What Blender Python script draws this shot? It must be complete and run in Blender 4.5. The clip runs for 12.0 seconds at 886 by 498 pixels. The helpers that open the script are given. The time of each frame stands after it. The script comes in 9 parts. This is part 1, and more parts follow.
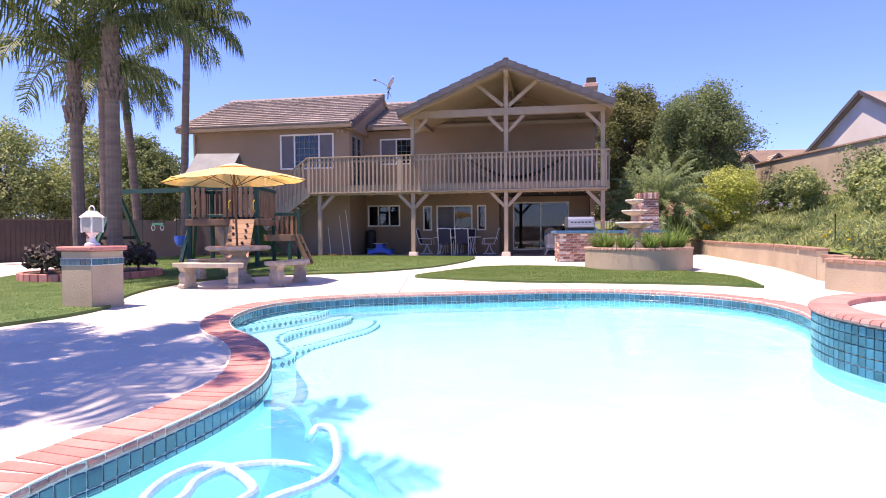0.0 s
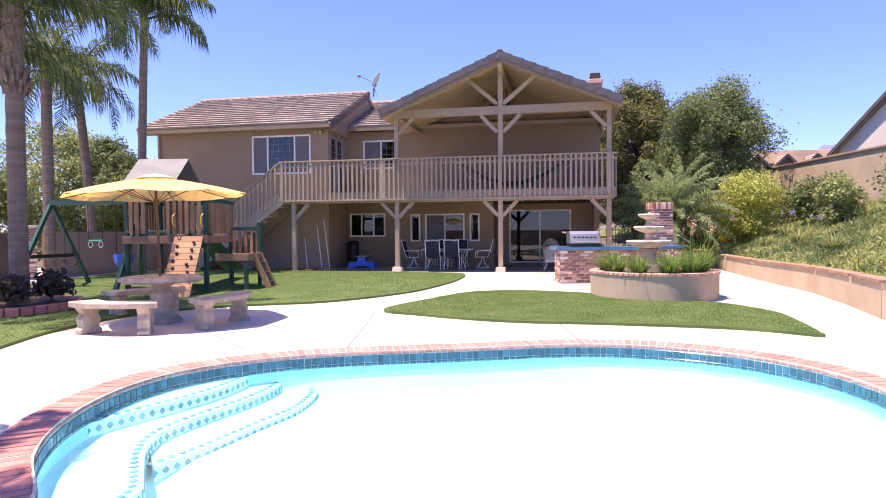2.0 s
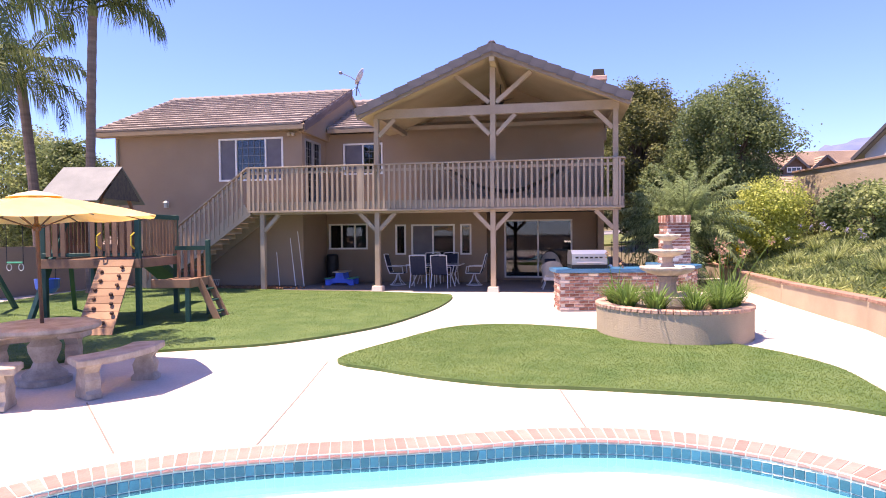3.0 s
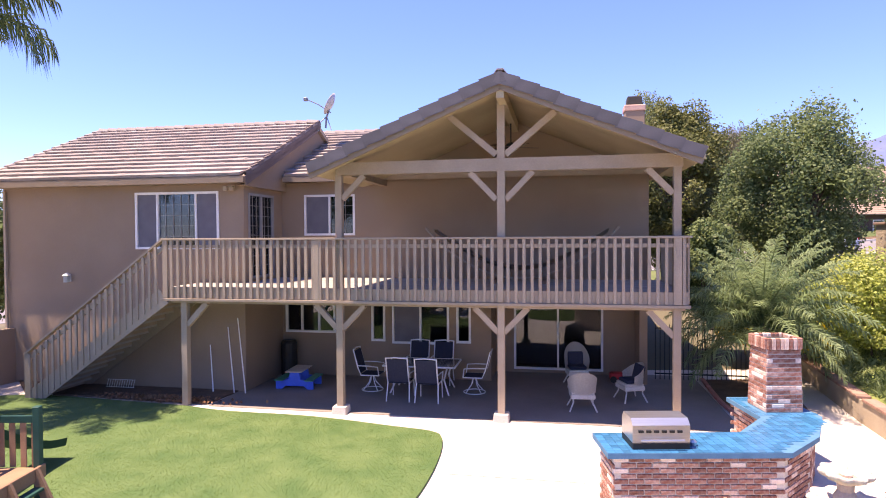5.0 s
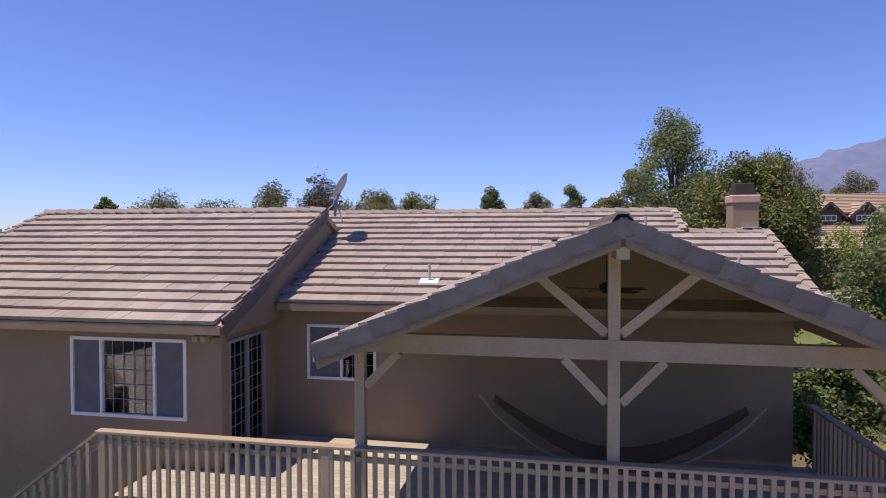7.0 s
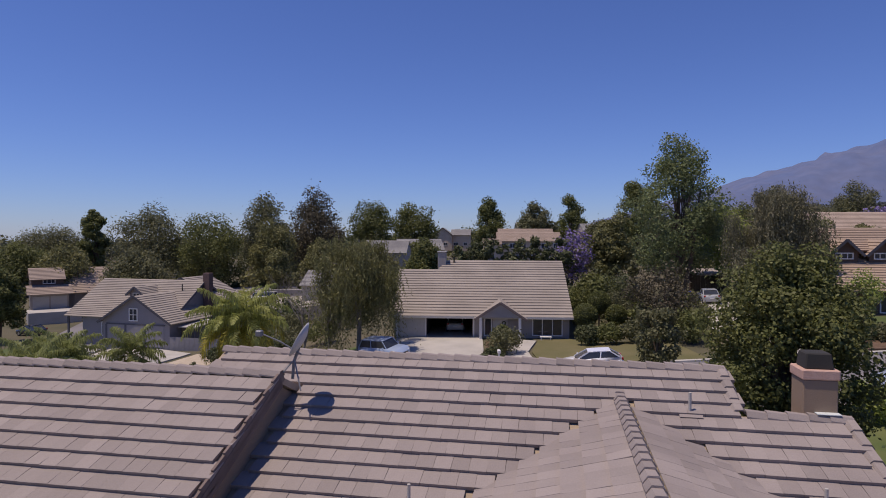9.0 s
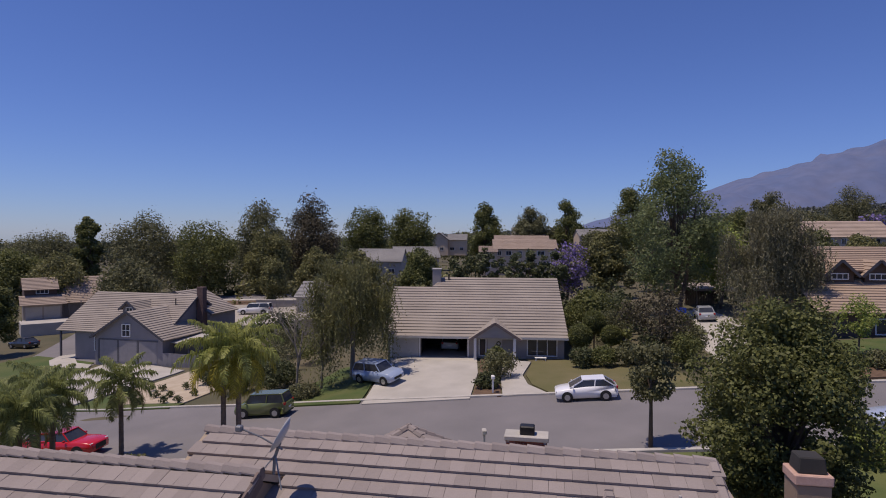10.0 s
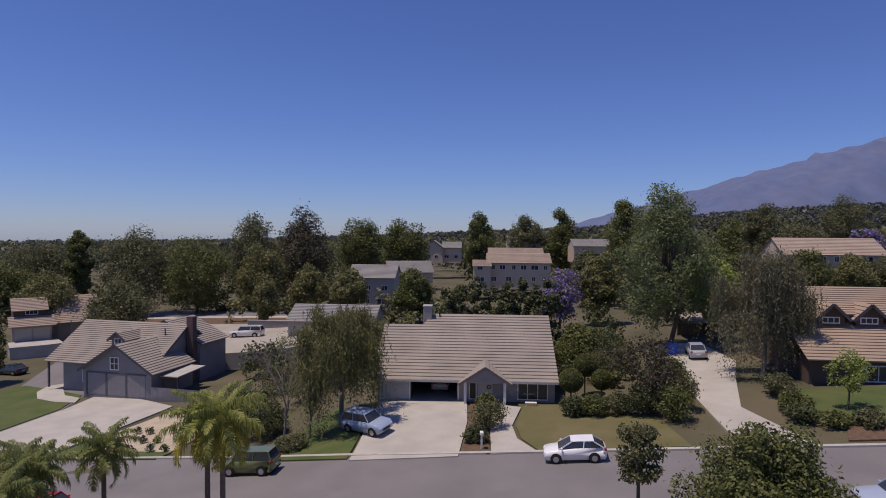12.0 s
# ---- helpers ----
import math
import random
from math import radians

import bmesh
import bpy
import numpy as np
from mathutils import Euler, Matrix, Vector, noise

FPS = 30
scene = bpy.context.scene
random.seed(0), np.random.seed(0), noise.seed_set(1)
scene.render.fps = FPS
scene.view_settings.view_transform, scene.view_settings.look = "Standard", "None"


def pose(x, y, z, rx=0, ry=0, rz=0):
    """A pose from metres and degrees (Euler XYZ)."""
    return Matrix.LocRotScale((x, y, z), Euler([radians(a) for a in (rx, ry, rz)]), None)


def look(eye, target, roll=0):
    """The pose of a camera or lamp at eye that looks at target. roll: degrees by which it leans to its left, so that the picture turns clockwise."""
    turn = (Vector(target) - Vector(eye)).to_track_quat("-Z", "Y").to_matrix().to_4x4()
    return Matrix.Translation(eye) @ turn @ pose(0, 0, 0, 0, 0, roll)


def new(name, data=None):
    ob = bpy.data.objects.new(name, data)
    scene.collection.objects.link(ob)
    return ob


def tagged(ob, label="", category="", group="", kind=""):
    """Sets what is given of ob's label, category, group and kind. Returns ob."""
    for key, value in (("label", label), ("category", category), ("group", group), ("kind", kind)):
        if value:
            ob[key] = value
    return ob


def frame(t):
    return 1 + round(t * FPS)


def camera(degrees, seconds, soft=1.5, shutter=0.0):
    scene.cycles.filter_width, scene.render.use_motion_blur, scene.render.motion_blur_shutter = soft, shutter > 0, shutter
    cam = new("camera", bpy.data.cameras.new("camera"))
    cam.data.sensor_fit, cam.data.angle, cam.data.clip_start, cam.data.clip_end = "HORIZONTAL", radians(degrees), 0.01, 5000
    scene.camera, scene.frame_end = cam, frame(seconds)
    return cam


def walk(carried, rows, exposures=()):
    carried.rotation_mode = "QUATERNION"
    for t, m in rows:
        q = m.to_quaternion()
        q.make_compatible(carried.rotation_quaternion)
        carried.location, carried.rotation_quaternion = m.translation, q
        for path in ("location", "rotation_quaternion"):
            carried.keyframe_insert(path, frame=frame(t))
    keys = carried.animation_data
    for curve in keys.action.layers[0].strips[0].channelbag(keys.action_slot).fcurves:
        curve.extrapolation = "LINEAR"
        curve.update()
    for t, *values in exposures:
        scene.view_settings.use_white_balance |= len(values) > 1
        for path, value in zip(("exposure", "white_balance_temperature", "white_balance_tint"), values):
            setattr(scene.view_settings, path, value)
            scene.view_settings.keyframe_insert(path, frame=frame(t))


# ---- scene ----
from mathutils.geometry import tessellate_polygon

cam = camera(71.3, 12.0, 1.0)
METRES, EYE, TILT, LEAN, TURN = 27.2, 0.9, 0.0, 0.0, 0.0
ROWS = [
    (0.0, 0.0, 0.0, 0.0, -0.01, -1.5, 0.41),
    (0.5, 0.0018, 0.0167, 0.0018, 0.06, -1.47, 0.45),
    (1.0, 0.0059, 0.0353, 0.0051, 0.11, -1.46, 0.45),
    (1.5, 0.0117, 0.0595, 0.0102, 0.13, -1.49, 0.44),
    (2.0, 0.0178, 0.0911, 0.0164, 0.11, -1.52, 0.44),
    (2.5, 0.0257, 0.1312, 0.0227, 0.14, -1.5, 0.46),
    (4.5, 0.051, 0.3272, 0.0854, 0.22, -1.33, 0.45),
    (5.0, 0.0447, 0.375, 0.1119, 0.24, -1.3, 0.35),
    (5.5, 0.0335, 0.4197, 0.1393, 0.27, -1.28, 0.24),
    (6.0, 0.0218, 0.462, 0.1661, 0.31, -1.24, 0.16),
    (6.5, 0.0117, 0.504, 0.1941, 0.31, -1.34, 0.11),
    (7.0, 0.0045, 0.5465, 0.223, 0.28, -1.36, 0.08),
    (7.5, 0.0001, 0.5868, 0.2524, 0.25, -1.37, 0.03),
    (9.5, 0.0158, 0.6791, 0.3744, -0.12, -1.28, -0.22),
    (10.0, 0.019, 0.6811, 0.4071, -0.27, -1.28, -0.26),
    (10.5, 0.0214, 0.6787, 0.4418, -0.39, -1.32, -0.3),
    (11.0, 0.0263, 0.6793, 0.4783, -0.5, -1.39, -0.37),
    (11.5, 0.0321, 0.6873, 0.5171, -0.6, -1.46, -0.39),
    (12.0, 0.0358, 0.6992, 0.5571, -0.67, -1.57, -0.42),
]
EXPO = [(0.0, 0.95, 8200, 27), (2.5, 1.15, 8400, 28), (4.5, 1.38, 8600, 28), (5.5, 0.97, 8500, 24), (6.5, 0.42, 8200, 18), (7.5, -0.15, 8000, 17), (9.5, -0.68, 7450, 17), (12.0, -0.74, 7550, 17)]
walk(cam, [(t, pose(0, 0, EYE, TILT, LEAN, TURN) @ pose(METRES * x, METRES * y, METRES * z, 90 + pitch, roll, yaw)) for t, x, y, z, yaw, pitch, roll in ROWS], EXPO)

# ---- daylight ----
HOUSE = pose(-1.06, 23.85, 0, 0, 0, -10.5)      # frame of the house: x along its back, y into it
SUN_DIR = (HOUSE.to_3x3() @ Vector((-0.29, -0.13, 1.0))).normalized()
SUN_EL = math.asin(SUN_DIR.z)
world = bpy.data.worlds.new("world")
scene.world = world
world.use_nodes = True
wn = world.node_tree.nodes
sky = wn.new("ShaderNodeTexSky")
sky.sky_type, sky.sun_disc = "NISHITA", False
sky.sun_elevation, sky.sun_rotation = SUN_EL, math.atan2(SUN_DIR.x, SUN_DIR.y)
sky.altitude, sky.air_density, sky.dust_density, sky.ozone_density = 300, 1.0, 0.1, 6.0
deep = wn.new("ShaderNodeMix")                    # clear dry air: deeper blue
deep.data_type, deep.blend_type = "RGBA", "MULTIPLY"
deep.inputs[0].default_value, deep.inputs[7].default_value = 1.0, (0.68, 0.88, 1.50, 1)
world.node_tree.links.new(sky.outputs[0], deep.inputs[6])
world.node_tree.links.new(deep.outputs[2], wn["Background"].inputs[0])
wn["Background"].inputs[1].default_value = 0.115
sun = new("sun", bpy.data.lights.new("sun", "SUN"))
sun.data.energy, sun.data.angle, sun.data.color = 5.0, radians(0.55), (1.0, 0.95, 0.87)
sun.matrix_world = look(SUN_DIR * 60, (0, 0, 0))

# ---- materials ----
def mat(name, c1, c2=None, scale=3.0, rough=0.8, metal=0.0, bump=0.15, fine=60.0, rand=0.0, spread=0.0, spec=0.4, stretch=None, thin=0.0, blend=0.0):
    """A surface with broad patches between c1 and c2, fine grain, relief, and a shift per piece (rand) or per island (spread)."""
    m = bpy.data.materials.new(name)
    m.use_nodes = True
    n, l = m.node_tree.nodes, m.node_tree.links
    p = n["Principled BSDF"]
    c2 = c2 or tuple(v * 0.8 for v in c1)
    co = n.new("ShaderNodeTexCoord")
    src = co.outputs["Object"]
    if stretch:
        mp = n.new("ShaderNodeMapping")
        mp.inputs["Scale"].default_value = stretch
        l.new(src, mp.inputs[0])
        src = mp.outputs[0]
    a, b = n.new("ShaderNodeTexNoise"), n.new("ShaderNodeTexNoise")
    a.inputs["Scale"].default_value, a.inputs["Detail"].default_value = scale, 5.0
    b.inputs["Scale"].default_value, b.inputs["Detail"].default_value = fine, 4.0
    l.new(src, a.inputs[0]), l.new(src, b.inputs[0])
    ramp = n.new("ShaderNodeMapRange")
    ramp.inputs["From Min"].default_value, ramp.inputs["From Max"].default_value = 0.32, 0.68
    l.new(a.outputs[0], ramp.inputs[0])
    mix = n.new("ShaderNodeMix")
    mix.data_type = "RGBA"
    mix.inputs[6].default_value, mix.inputs[7].default_value = (*c1, 1), (*c2, 1)
    l.new(ramp.outputs[0], mix.inputs[0])
    if blend:
        oi, ad = n.new("ShaderNodeObjectInfo"), n.new("ShaderNodeMath")
        ad.operation, ad.inputs[1].default_value, ad.use_clamp = "MULTIPLY_ADD", 0.45, True
        pw = n.new("ShaderNodeMath")
        pw.operation, pw.inputs[1].default_value = "POWER", blend
        l.new(oi.outputs["Random"], pw.inputs[0]), l.new(ramp.outputs[0], ad.inputs[0]), l.new(pw.outputs[0], ad.inputs[2])
        l.new(ad.outputs[0], mix.inputs[0])
    hsv = n.new("ShaderNodeHueSaturation")
    l.new(mix.outputs[2], hsv.inputs["Color"])
    g = n.new("ShaderNodeMapRange")
    g.inputs["To Min"].default_value, g.inputs["To Max"].default_value = 0.82, 1.18
    l.new(b.outputs[0], g.inputs[0])
    val = g.outputs[0]
    for amount, node, out in ((rand, "ShaderNodeObjectInfo", "Random"), (spread, "ShaderNodeNewGeometry", "Random Per Island")):
        if amount:
            o, r, t = n.new(node), n.new("ShaderNodeMapRange"), n.new("ShaderNodeMath")
            r.inputs["To Min"].default_value, r.inputs["To Max"].default_value = 1 - amount, 1 + amount
            t.operation = "MULTIPLY"
            l.new(o.outputs[out], r.inputs[0]), l.new(val, t.inputs[0]), l.new(r.outputs[0], t.inputs[1])
            val = t.outputs[0]
    l.new(val, hsv.inputs["Value"])
    l.new(hsv.outputs[0], p.inputs["Base Color"])
    p.inputs["Roughness"].default_value, p.inputs["Metallic"].default_value = rough, metal
    p.inputs["Specular IOR Level"].default_value = spec
    if bump:
        bp = n.new("ShaderNodeBump")
        bp.inputs["Strength"].default_value, bp.inputs["Distance"].default_value = bump, 0.02
        l.new(b.outputs[0], bp.inputs["Height"]), l.new(bp.outputs[0], p.inputs["Normal"])
    if thin:
        tr, ms = n.new("ShaderNodeBsdfTranslucent"), n.new("ShaderNodeMixShader")
        ms.inputs[0].default_value = thin
        l.new(hsv.outputs[0], tr.inputs[0])
        l.new(p.outputs[0], ms.inputs[1]), l.new(tr.outputs[0], ms.inputs[2])
        l.new(ms.outputs[0], n["Material Output"].inputs[0])
    return m


def pane_mat(name, tint, gloss_min, rough=0.02, glossy=(1, 1, 1)):
    """Clear sheet: lets light through with a tint and reflects more at grazing angles."""
    m = bpy.data.materials.new(name)
    m.use_nodes = True
    n, l = m.node_tree.nodes, m.node_tree.links
    n.remove(n["Principled BSDF"])
    tr, gl, mx, fr = n.new("ShaderNodeBsdfTransparent"), n.new("ShaderNodeBsdfGlossy"), n.new("ShaderNodeMixShader"), n.new("ShaderNodeFresnel")
    tr.inputs[0].default_value, gl.inputs[0].default_value, gl.inputs["Roughness"].default_value = (*tint, 1), (*glossy, 1), rough
    fr.inputs[0].default_value = gloss_min
    l.new(fr.outputs[0], mx.inputs[0]), l.new(tr.outputs[0], mx.inputs[1]), l.new(gl.outputs[0], mx.inputs[2])
    l.new(mx.outputs[0], n["Material Output"].inputs[0])
    return m


STUCCO = mat("stucco", (0.325, 0.235, 0.165), (0.28, 0.20, 0.14), 0.7, 0.95, bump=0.5, fine=90)
STUCCO_PALE = mat("stucco_pale", (0.47, 0.385, 0.285), (0.38, 0.305, 0.225), 1.2, 0.95, bump=0.6, fine=80)
TRIM = mat("trim_paint", (0.385, 0.30, 0.222), (0.33, 0.255, 0.185), 2.0, 0.75, bump=0.25, fine=40, rand=0.08)
SOFFIT = mat("soffit", (0.46, 0.36, 0.235), (0.40, 0.31, 0.20), 1.0, 0.8)
ROOF = mat("roof_tile", (0.325, 0.277, 0.258), (0.26, 0.221, 0.207), 0.5, 0.9, bump=0.4, fine=45, rand=0.11, spread=0.10)
# Roof edges: bluish shade of their front faces put into the colour.
EDGE_SHADE = mat("roof_edge_shade", (0.092, 0.09, 0.104), (0.066, 0.065, 0.076), 2.0, 0.85, bump=0.2, rand=0.15)
WHITE = mat("white_paint", (0.80, 0.79, 0.76), (0.74, 0.73, 0.70), 3.0, 0.5, bump=0.05)
# Near-black: lack of light indoors put into the colour; caps use it too.
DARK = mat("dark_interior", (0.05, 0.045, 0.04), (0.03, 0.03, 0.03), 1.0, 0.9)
CURTAIN = mat("curtain", (0.24, 0.25, 0.30), (0.19, 0.20, 0.25), 6.0, 0.9, stretch=(8, 8, 0.3))
PANE = pane_mat("window_pane", (0.70, 0.74, 0.76), 1.52, glossy=(0.9, 0.92, 0.95))
SCREEN = mat("insect_screen", (0.155, 0.15, 0.17), (0.125, 0.12, 0.14), 3.0, 0.8, bump=0.1, fine=200)
CONCRETE = mat("concrete", (0.60, 0.54, 0.485), (0.51, 0.455, 0.41), 0.9, 0.9, bump=0.25, fine=35)
# Same concrete as the paving, darkened for the shade under the balcony.
PATIO_SHADE = mat("patio_shade_concrete", (0.27, 0.225, 0.195), (0.21, 0.175, 0.155), 0.8, 0.85, bump=0.2, fine=30)
DECK_WOOD = mat("deck_board", (0.41, 0.375, 0.33), (0.33, 0.30, 0.265), 2.0, 0.85, bump=0.3, rand=0.1)
BRICK = mat("brick", (0.36, 0.125, 0.075), (0.26, 0.085, 0.055), 5.0, 0.9, bump=0.5, fine=50, rand=0.35)
BRICK_MIX = mat("brick_weathered", (0.30, 0.085, 0.05), (0.60, 0.49, 0.42), 22.0, 0.9, bump=0.5, fine=50, rand=0.4, blend=4.5)
COPING = mat("coping_brick", (0.55, 0.235, 0.205), (0.46, 0.185, 0.16), 6.0, 0.85, bump=0.4, fine=45, rand=0.18)
MORTAR = mat("mortar", (0.62, 0.57, 0.52), (0.52, 0.47, 0.42), 6.0, 0.95, bump=0.4)
TILE_BLUE = mat("pool_tile", (0.01, 0.095, 0.15), (0.016, 0.13, 0.19), 8.0, 0.15, bump=0.05, rand=0.35, spec=0.6)
TILE_TOP = mat("counter_tile", (0.022, 0.135, 0.28), (0.03, 0.175, 0.33), 6.0, 0.3, bump=0.05, rand=0.25, spec=0.4)
GROUT = mat("grout", (0.62, 0.66, 0.66), (0.5, 0.55, 0.56), 6.0, 0.8)
# Plaster with the cyan of shaded, deep water put into its colour.
SHADE_AQUA = mat("shade_cyan_plaster", (0.38, 0.76, 0.88), (0.33, 0.72, 0.85), 0.8, 0.7, bump=0.1)
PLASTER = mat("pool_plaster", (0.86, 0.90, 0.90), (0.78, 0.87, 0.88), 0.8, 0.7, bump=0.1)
GRASS = mat("lawn", (0.06, 0.122, 0.036), (0.106, 0.168, 0.058), 1.5, 0.9, bump=0.5, fine=70)
BLADE = mat("grass_blade", (0.105, 0.175, 0.04), (0.16, 0.225, 0.062), 1.5, 0.9, bump=0, spread=0.22, thin=0.3)
SOIL = mat("soil", (0.17, 0.105, 0.07), (0.11, 0.07, 0.045), 3.0, 0.95, bump=0.8, fine=30)
DRY = mat("dry_ground", (0.08, 0.078, 0.042), (0.135, 0.112, 0.07), 0.12, 0.95, bump=0.7, fine=12)
HILL = mat("hill_cover", (0.10, 0.155, 0.035), (0.20, 0.21, 0.07), 1.5, 0.95, bump=0.9, fine=18)
ASPHALT = mat("asphalt", (0.215, 0.20, 0.205), (0.175, 0.165, 0.17), 0.25, 0.9, bump=0.3, fine=60)
KERB = mat("kerb", (0.50, 0.47, 0.43), (0.40, 0.38, 0.35), 1.5, 0.9, bump=0.3)
BARK = mat("bark", (0.16, 0.115, 0.085), (0.10, 0.075, 0.055), 4.0, 0.95, bump=0.8, fine=25, stretch=(1, 1, 0.3))
PALE_BARK = mat("pale_bark", (0.27, 0.24, 0.20), (0.19, 0.165, 0.14), 4.0, 0.9, bump=0.5, fine=25, stretch=(1, 1, 0.3))
PALM_BARK = mat("palm_bark", (0.235, 0.178, 0.148), (0.155, 0.118, 0.098), 2.2, 0.95, bump=0.9, fine=30, stretch=(0.4, 0.4, 4))


def leaf_mat(name, c1, c2, thin=0.35):
    return mat(name, c1, c2, 0.8, 0.55, bump=0, fine=4.0, spread=0.34, spec=0.3, thin=thin)


LEAF = leaf_mat("leaf_green", (0.128, 0.144, 0.047), (0.175, 0.185, 0.063))
LEAF_DARK = leaf_mat("leaf_dark", (0.086, 0.102, 0.045), (0.12, 0.134, 0.061), 0.3)
LEAF_GREY = leaf_mat("leaf_grey", (0.138, 0.143, 0.07), (0.184, 0.18, 0.09))
LEAF_BROWN = leaf_mat("leaf_brown", (0.085, 0.076, 0.047), (0.112, 0.092, 0.055), 0.25)
LEAF_LIGHT = leaf_mat("leaf_light", (0.25, 0.31, 0.075), (0.36, 0.40, 0.12), 0.45)
LEAF_PALE = leaf_mat("pale_shrub_leaf", (0.36, 0.42, 0.10), (0.50, 0.54, 0.17), 0.5)
SEED = leaf_mat("seed_head", (0.33, 0.20, 0.13), (0.42, 0.27, 0.18))
LEAF_LILY = leaf_mat("strap_leaf", (0.12, 0.22, 0.055), (0.19, 0.30, 0.08), 0.45)
LEAF_PALM = leaf_mat("palm_leaf", (0.135, 0.195, 0.085), (0.21, 0.27, 0.12))
LEAF_PALM_Y = leaf_mat("palm_leaf_yellow", (0.40, 0.33, 0.05), (0.30, 0.30, 0.05))
LEAF_DATE = leaf_mat("date_palm_leaf", (0.18, 0.26, 0.12), (0.27, 0.35, 0.175), 0.5)
LEAF_YARD = leaf_mat("leaf_olive", (0.13, 0.185, 0.075), (0.20, 0.255, 0.11), 0.45)
LEAF_BANK = leaf_mat("bank_grass", (0.25, 0.32, 0.125), (0.36, 0.40, 0.18), 0.45)
LEAF_QUEEN = leaf_mat("queen_palm_leaf", (0.06, 0.095, 0.035), (0.13, 0.17, 0.05), 0.3)
LEAF_SUN = leaf_mat("leaf_sunlit", (0.182, 0.184, 0.073), (0.23, 0.221, 0.093), 0.35)
# Leaf colour greyed and blued to paint in distance haze.
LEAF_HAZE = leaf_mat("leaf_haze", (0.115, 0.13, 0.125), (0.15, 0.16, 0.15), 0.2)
LILY = leaf_mat("lily_bloom", (0.30, 0.28, 0.46), (0.38, 0.36, 0.52))
CAP_BRICK = mat("cap_brick_clay", (0.36, 0.215, 0.165), (0.28, 0.16, 0.12), 6.0, 0.9, bump=0.4, fine=45, rand=0.18)
LEAF_FEATHER = leaf_mat("feather_palm_leaf", (0.21, 0.245, 0.085), (0.30, 0.325, 0.12), 0.45)
BARE_RIM = mat("pale_rim_brick", (0.55, 0.36, 0.29), (0.47, 0.29, 0.225), 6.0, 0.85, bump=0.4, fine=45, rand=0.15)
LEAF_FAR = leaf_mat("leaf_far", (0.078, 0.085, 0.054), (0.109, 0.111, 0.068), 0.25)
BLOSSOM = leaf_mat("purple_blossom", (0.27, 0.20, 0.46), (0.34, 0.27, 0.52))
LEAF_STREET = leaf_mat("street_palm_leaf", (0.27, 0.31, 0.085), (0.38, 0.39, 0.125), 0.45)
YELLOW = leaf_mat("yellow_flower", (0.75, 0.52, 0.02), (0.65, 0.48, 0.03))

# ---- building helpers ----
def obj(name, bm, material, parent=None, label=""):
    me = bpy.data.meshes.new(name)
    bm.to_mesh(me)
    bm.free()
    for m in material if isinstance(material, (list, tuple)) else (material,):
        me.materials.append(m)
    ob = new(name, me)
    ob.parent = parent
    return tagged(ob, label) if label else ob


def part(name, bm, material, parent, label=""):
    return obj(name, bm, material, parent, label)


def thing(name, m, label, category, group="", kind=""):
    ob = new(name)
    ob.empty_display_size = 0.2
    ob.matrix_basis = m
    return tagged(ob, label, category, group, kind)


def B():
    return bmesh.new()


def box(bm, x0, x1, y0, y1, z0, z1, m=None, taper=1.0):
    cx, cy = (x0 + x1) / 2, (y0 + y1) / 2
    vs = []
    for z, k in ((z0, 1.0), (z1, taper)):
        for x, y in ((x0, y0), (x1, y0), (x1, y1), (x0, y1)):
            v = Vector((cx + (x - cx) * k, cy + (y - cy) * k, z))
            vs.append(bm.verts.new(m @ v if m else v))
    for f in ((3, 2, 1, 0), (4, 5, 6, 7), (0, 1, 5, 4), (1, 2, 6, 5), (2, 3, 7, 6), (3, 0, 4, 7)):
        bm.faces.new([vs[i] for i in f])
    return bm


def bevel(bm, w, seg=1):
    bmesh.ops.bevel(bm, geom=list(bm.edges), offset=w, segments=seg, affect="EDGES", profile=0.5)
    return bm


def bbox(x0, x1, y0, y1, z0, z1, w=0.01, m=None, seg=1):
    return bevel(box(B(), x0, x1, y0, y1, z0, z1, m), w, seg)


def beam(bm, a, b, w, h):
    """A squared timber from a to b, w wide and h high."""
    a, b = Vector(a), Vector(b)
    d = (b - a).normalized()
    up = Vector((0, 0, 1)) if abs(d.z) < 0.95 else Vector((0, 1, 0))
    s = d.cross(up).normalized() * w / 2
    t = s.cross(d).normalized() * h / 2
    vs = [bm.verts.new(p + i * s + j * t) for p in (a, b) for i, j in ((-1, -1), (1, -1), (1, 1), (-1, 1))]
    for f in ((3, 2, 1, 0), (4, 5, 6, 7), (0, 1, 5, 4), (1, 2, 6, 5), (2, 3, 7, 6), (3, 0, 4, 7)):
        bm.faces.new([vs[i] for i in f])
    return bm


def tube(bm, pts, radii, sides=8, cap=True):
    """A round bar through pts with a radius for each."""
    pts = [Vector(p) for p in pts]
    if not isinstance(radii, (list, tuple)):
        radii = [radii] * len(pts)
    rings, ref = [], None
    for i, p in enumerate(pts):
        d = (pts[min(i + 1, len(pts) - 1)] - pts[max(i - 1, 0)]).normalized()
        if ref is None:
            ref = d.orthogonal().normalized()
        ref = (ref - ref.dot(d) * d).normalized()
        o = d.cross(ref)
        rings.append([bm.verts.new(p + radii[i] * (math.cos(2 * math.pi * k / sides) * ref + math.sin(2 * math.pi * k / sides) * o)) for k in range(sides)])
    for r, q in zip(rings, rings[1:]):
        for k in range(sides):
            bm.faces.new((r[k], r[(k + 1) % sides], q[(k + 1) % sides], q[k]))
    if cap:
        bm.faces.new(rings[0][::-1]), bm.faces.new(rings[-1])
    return bm


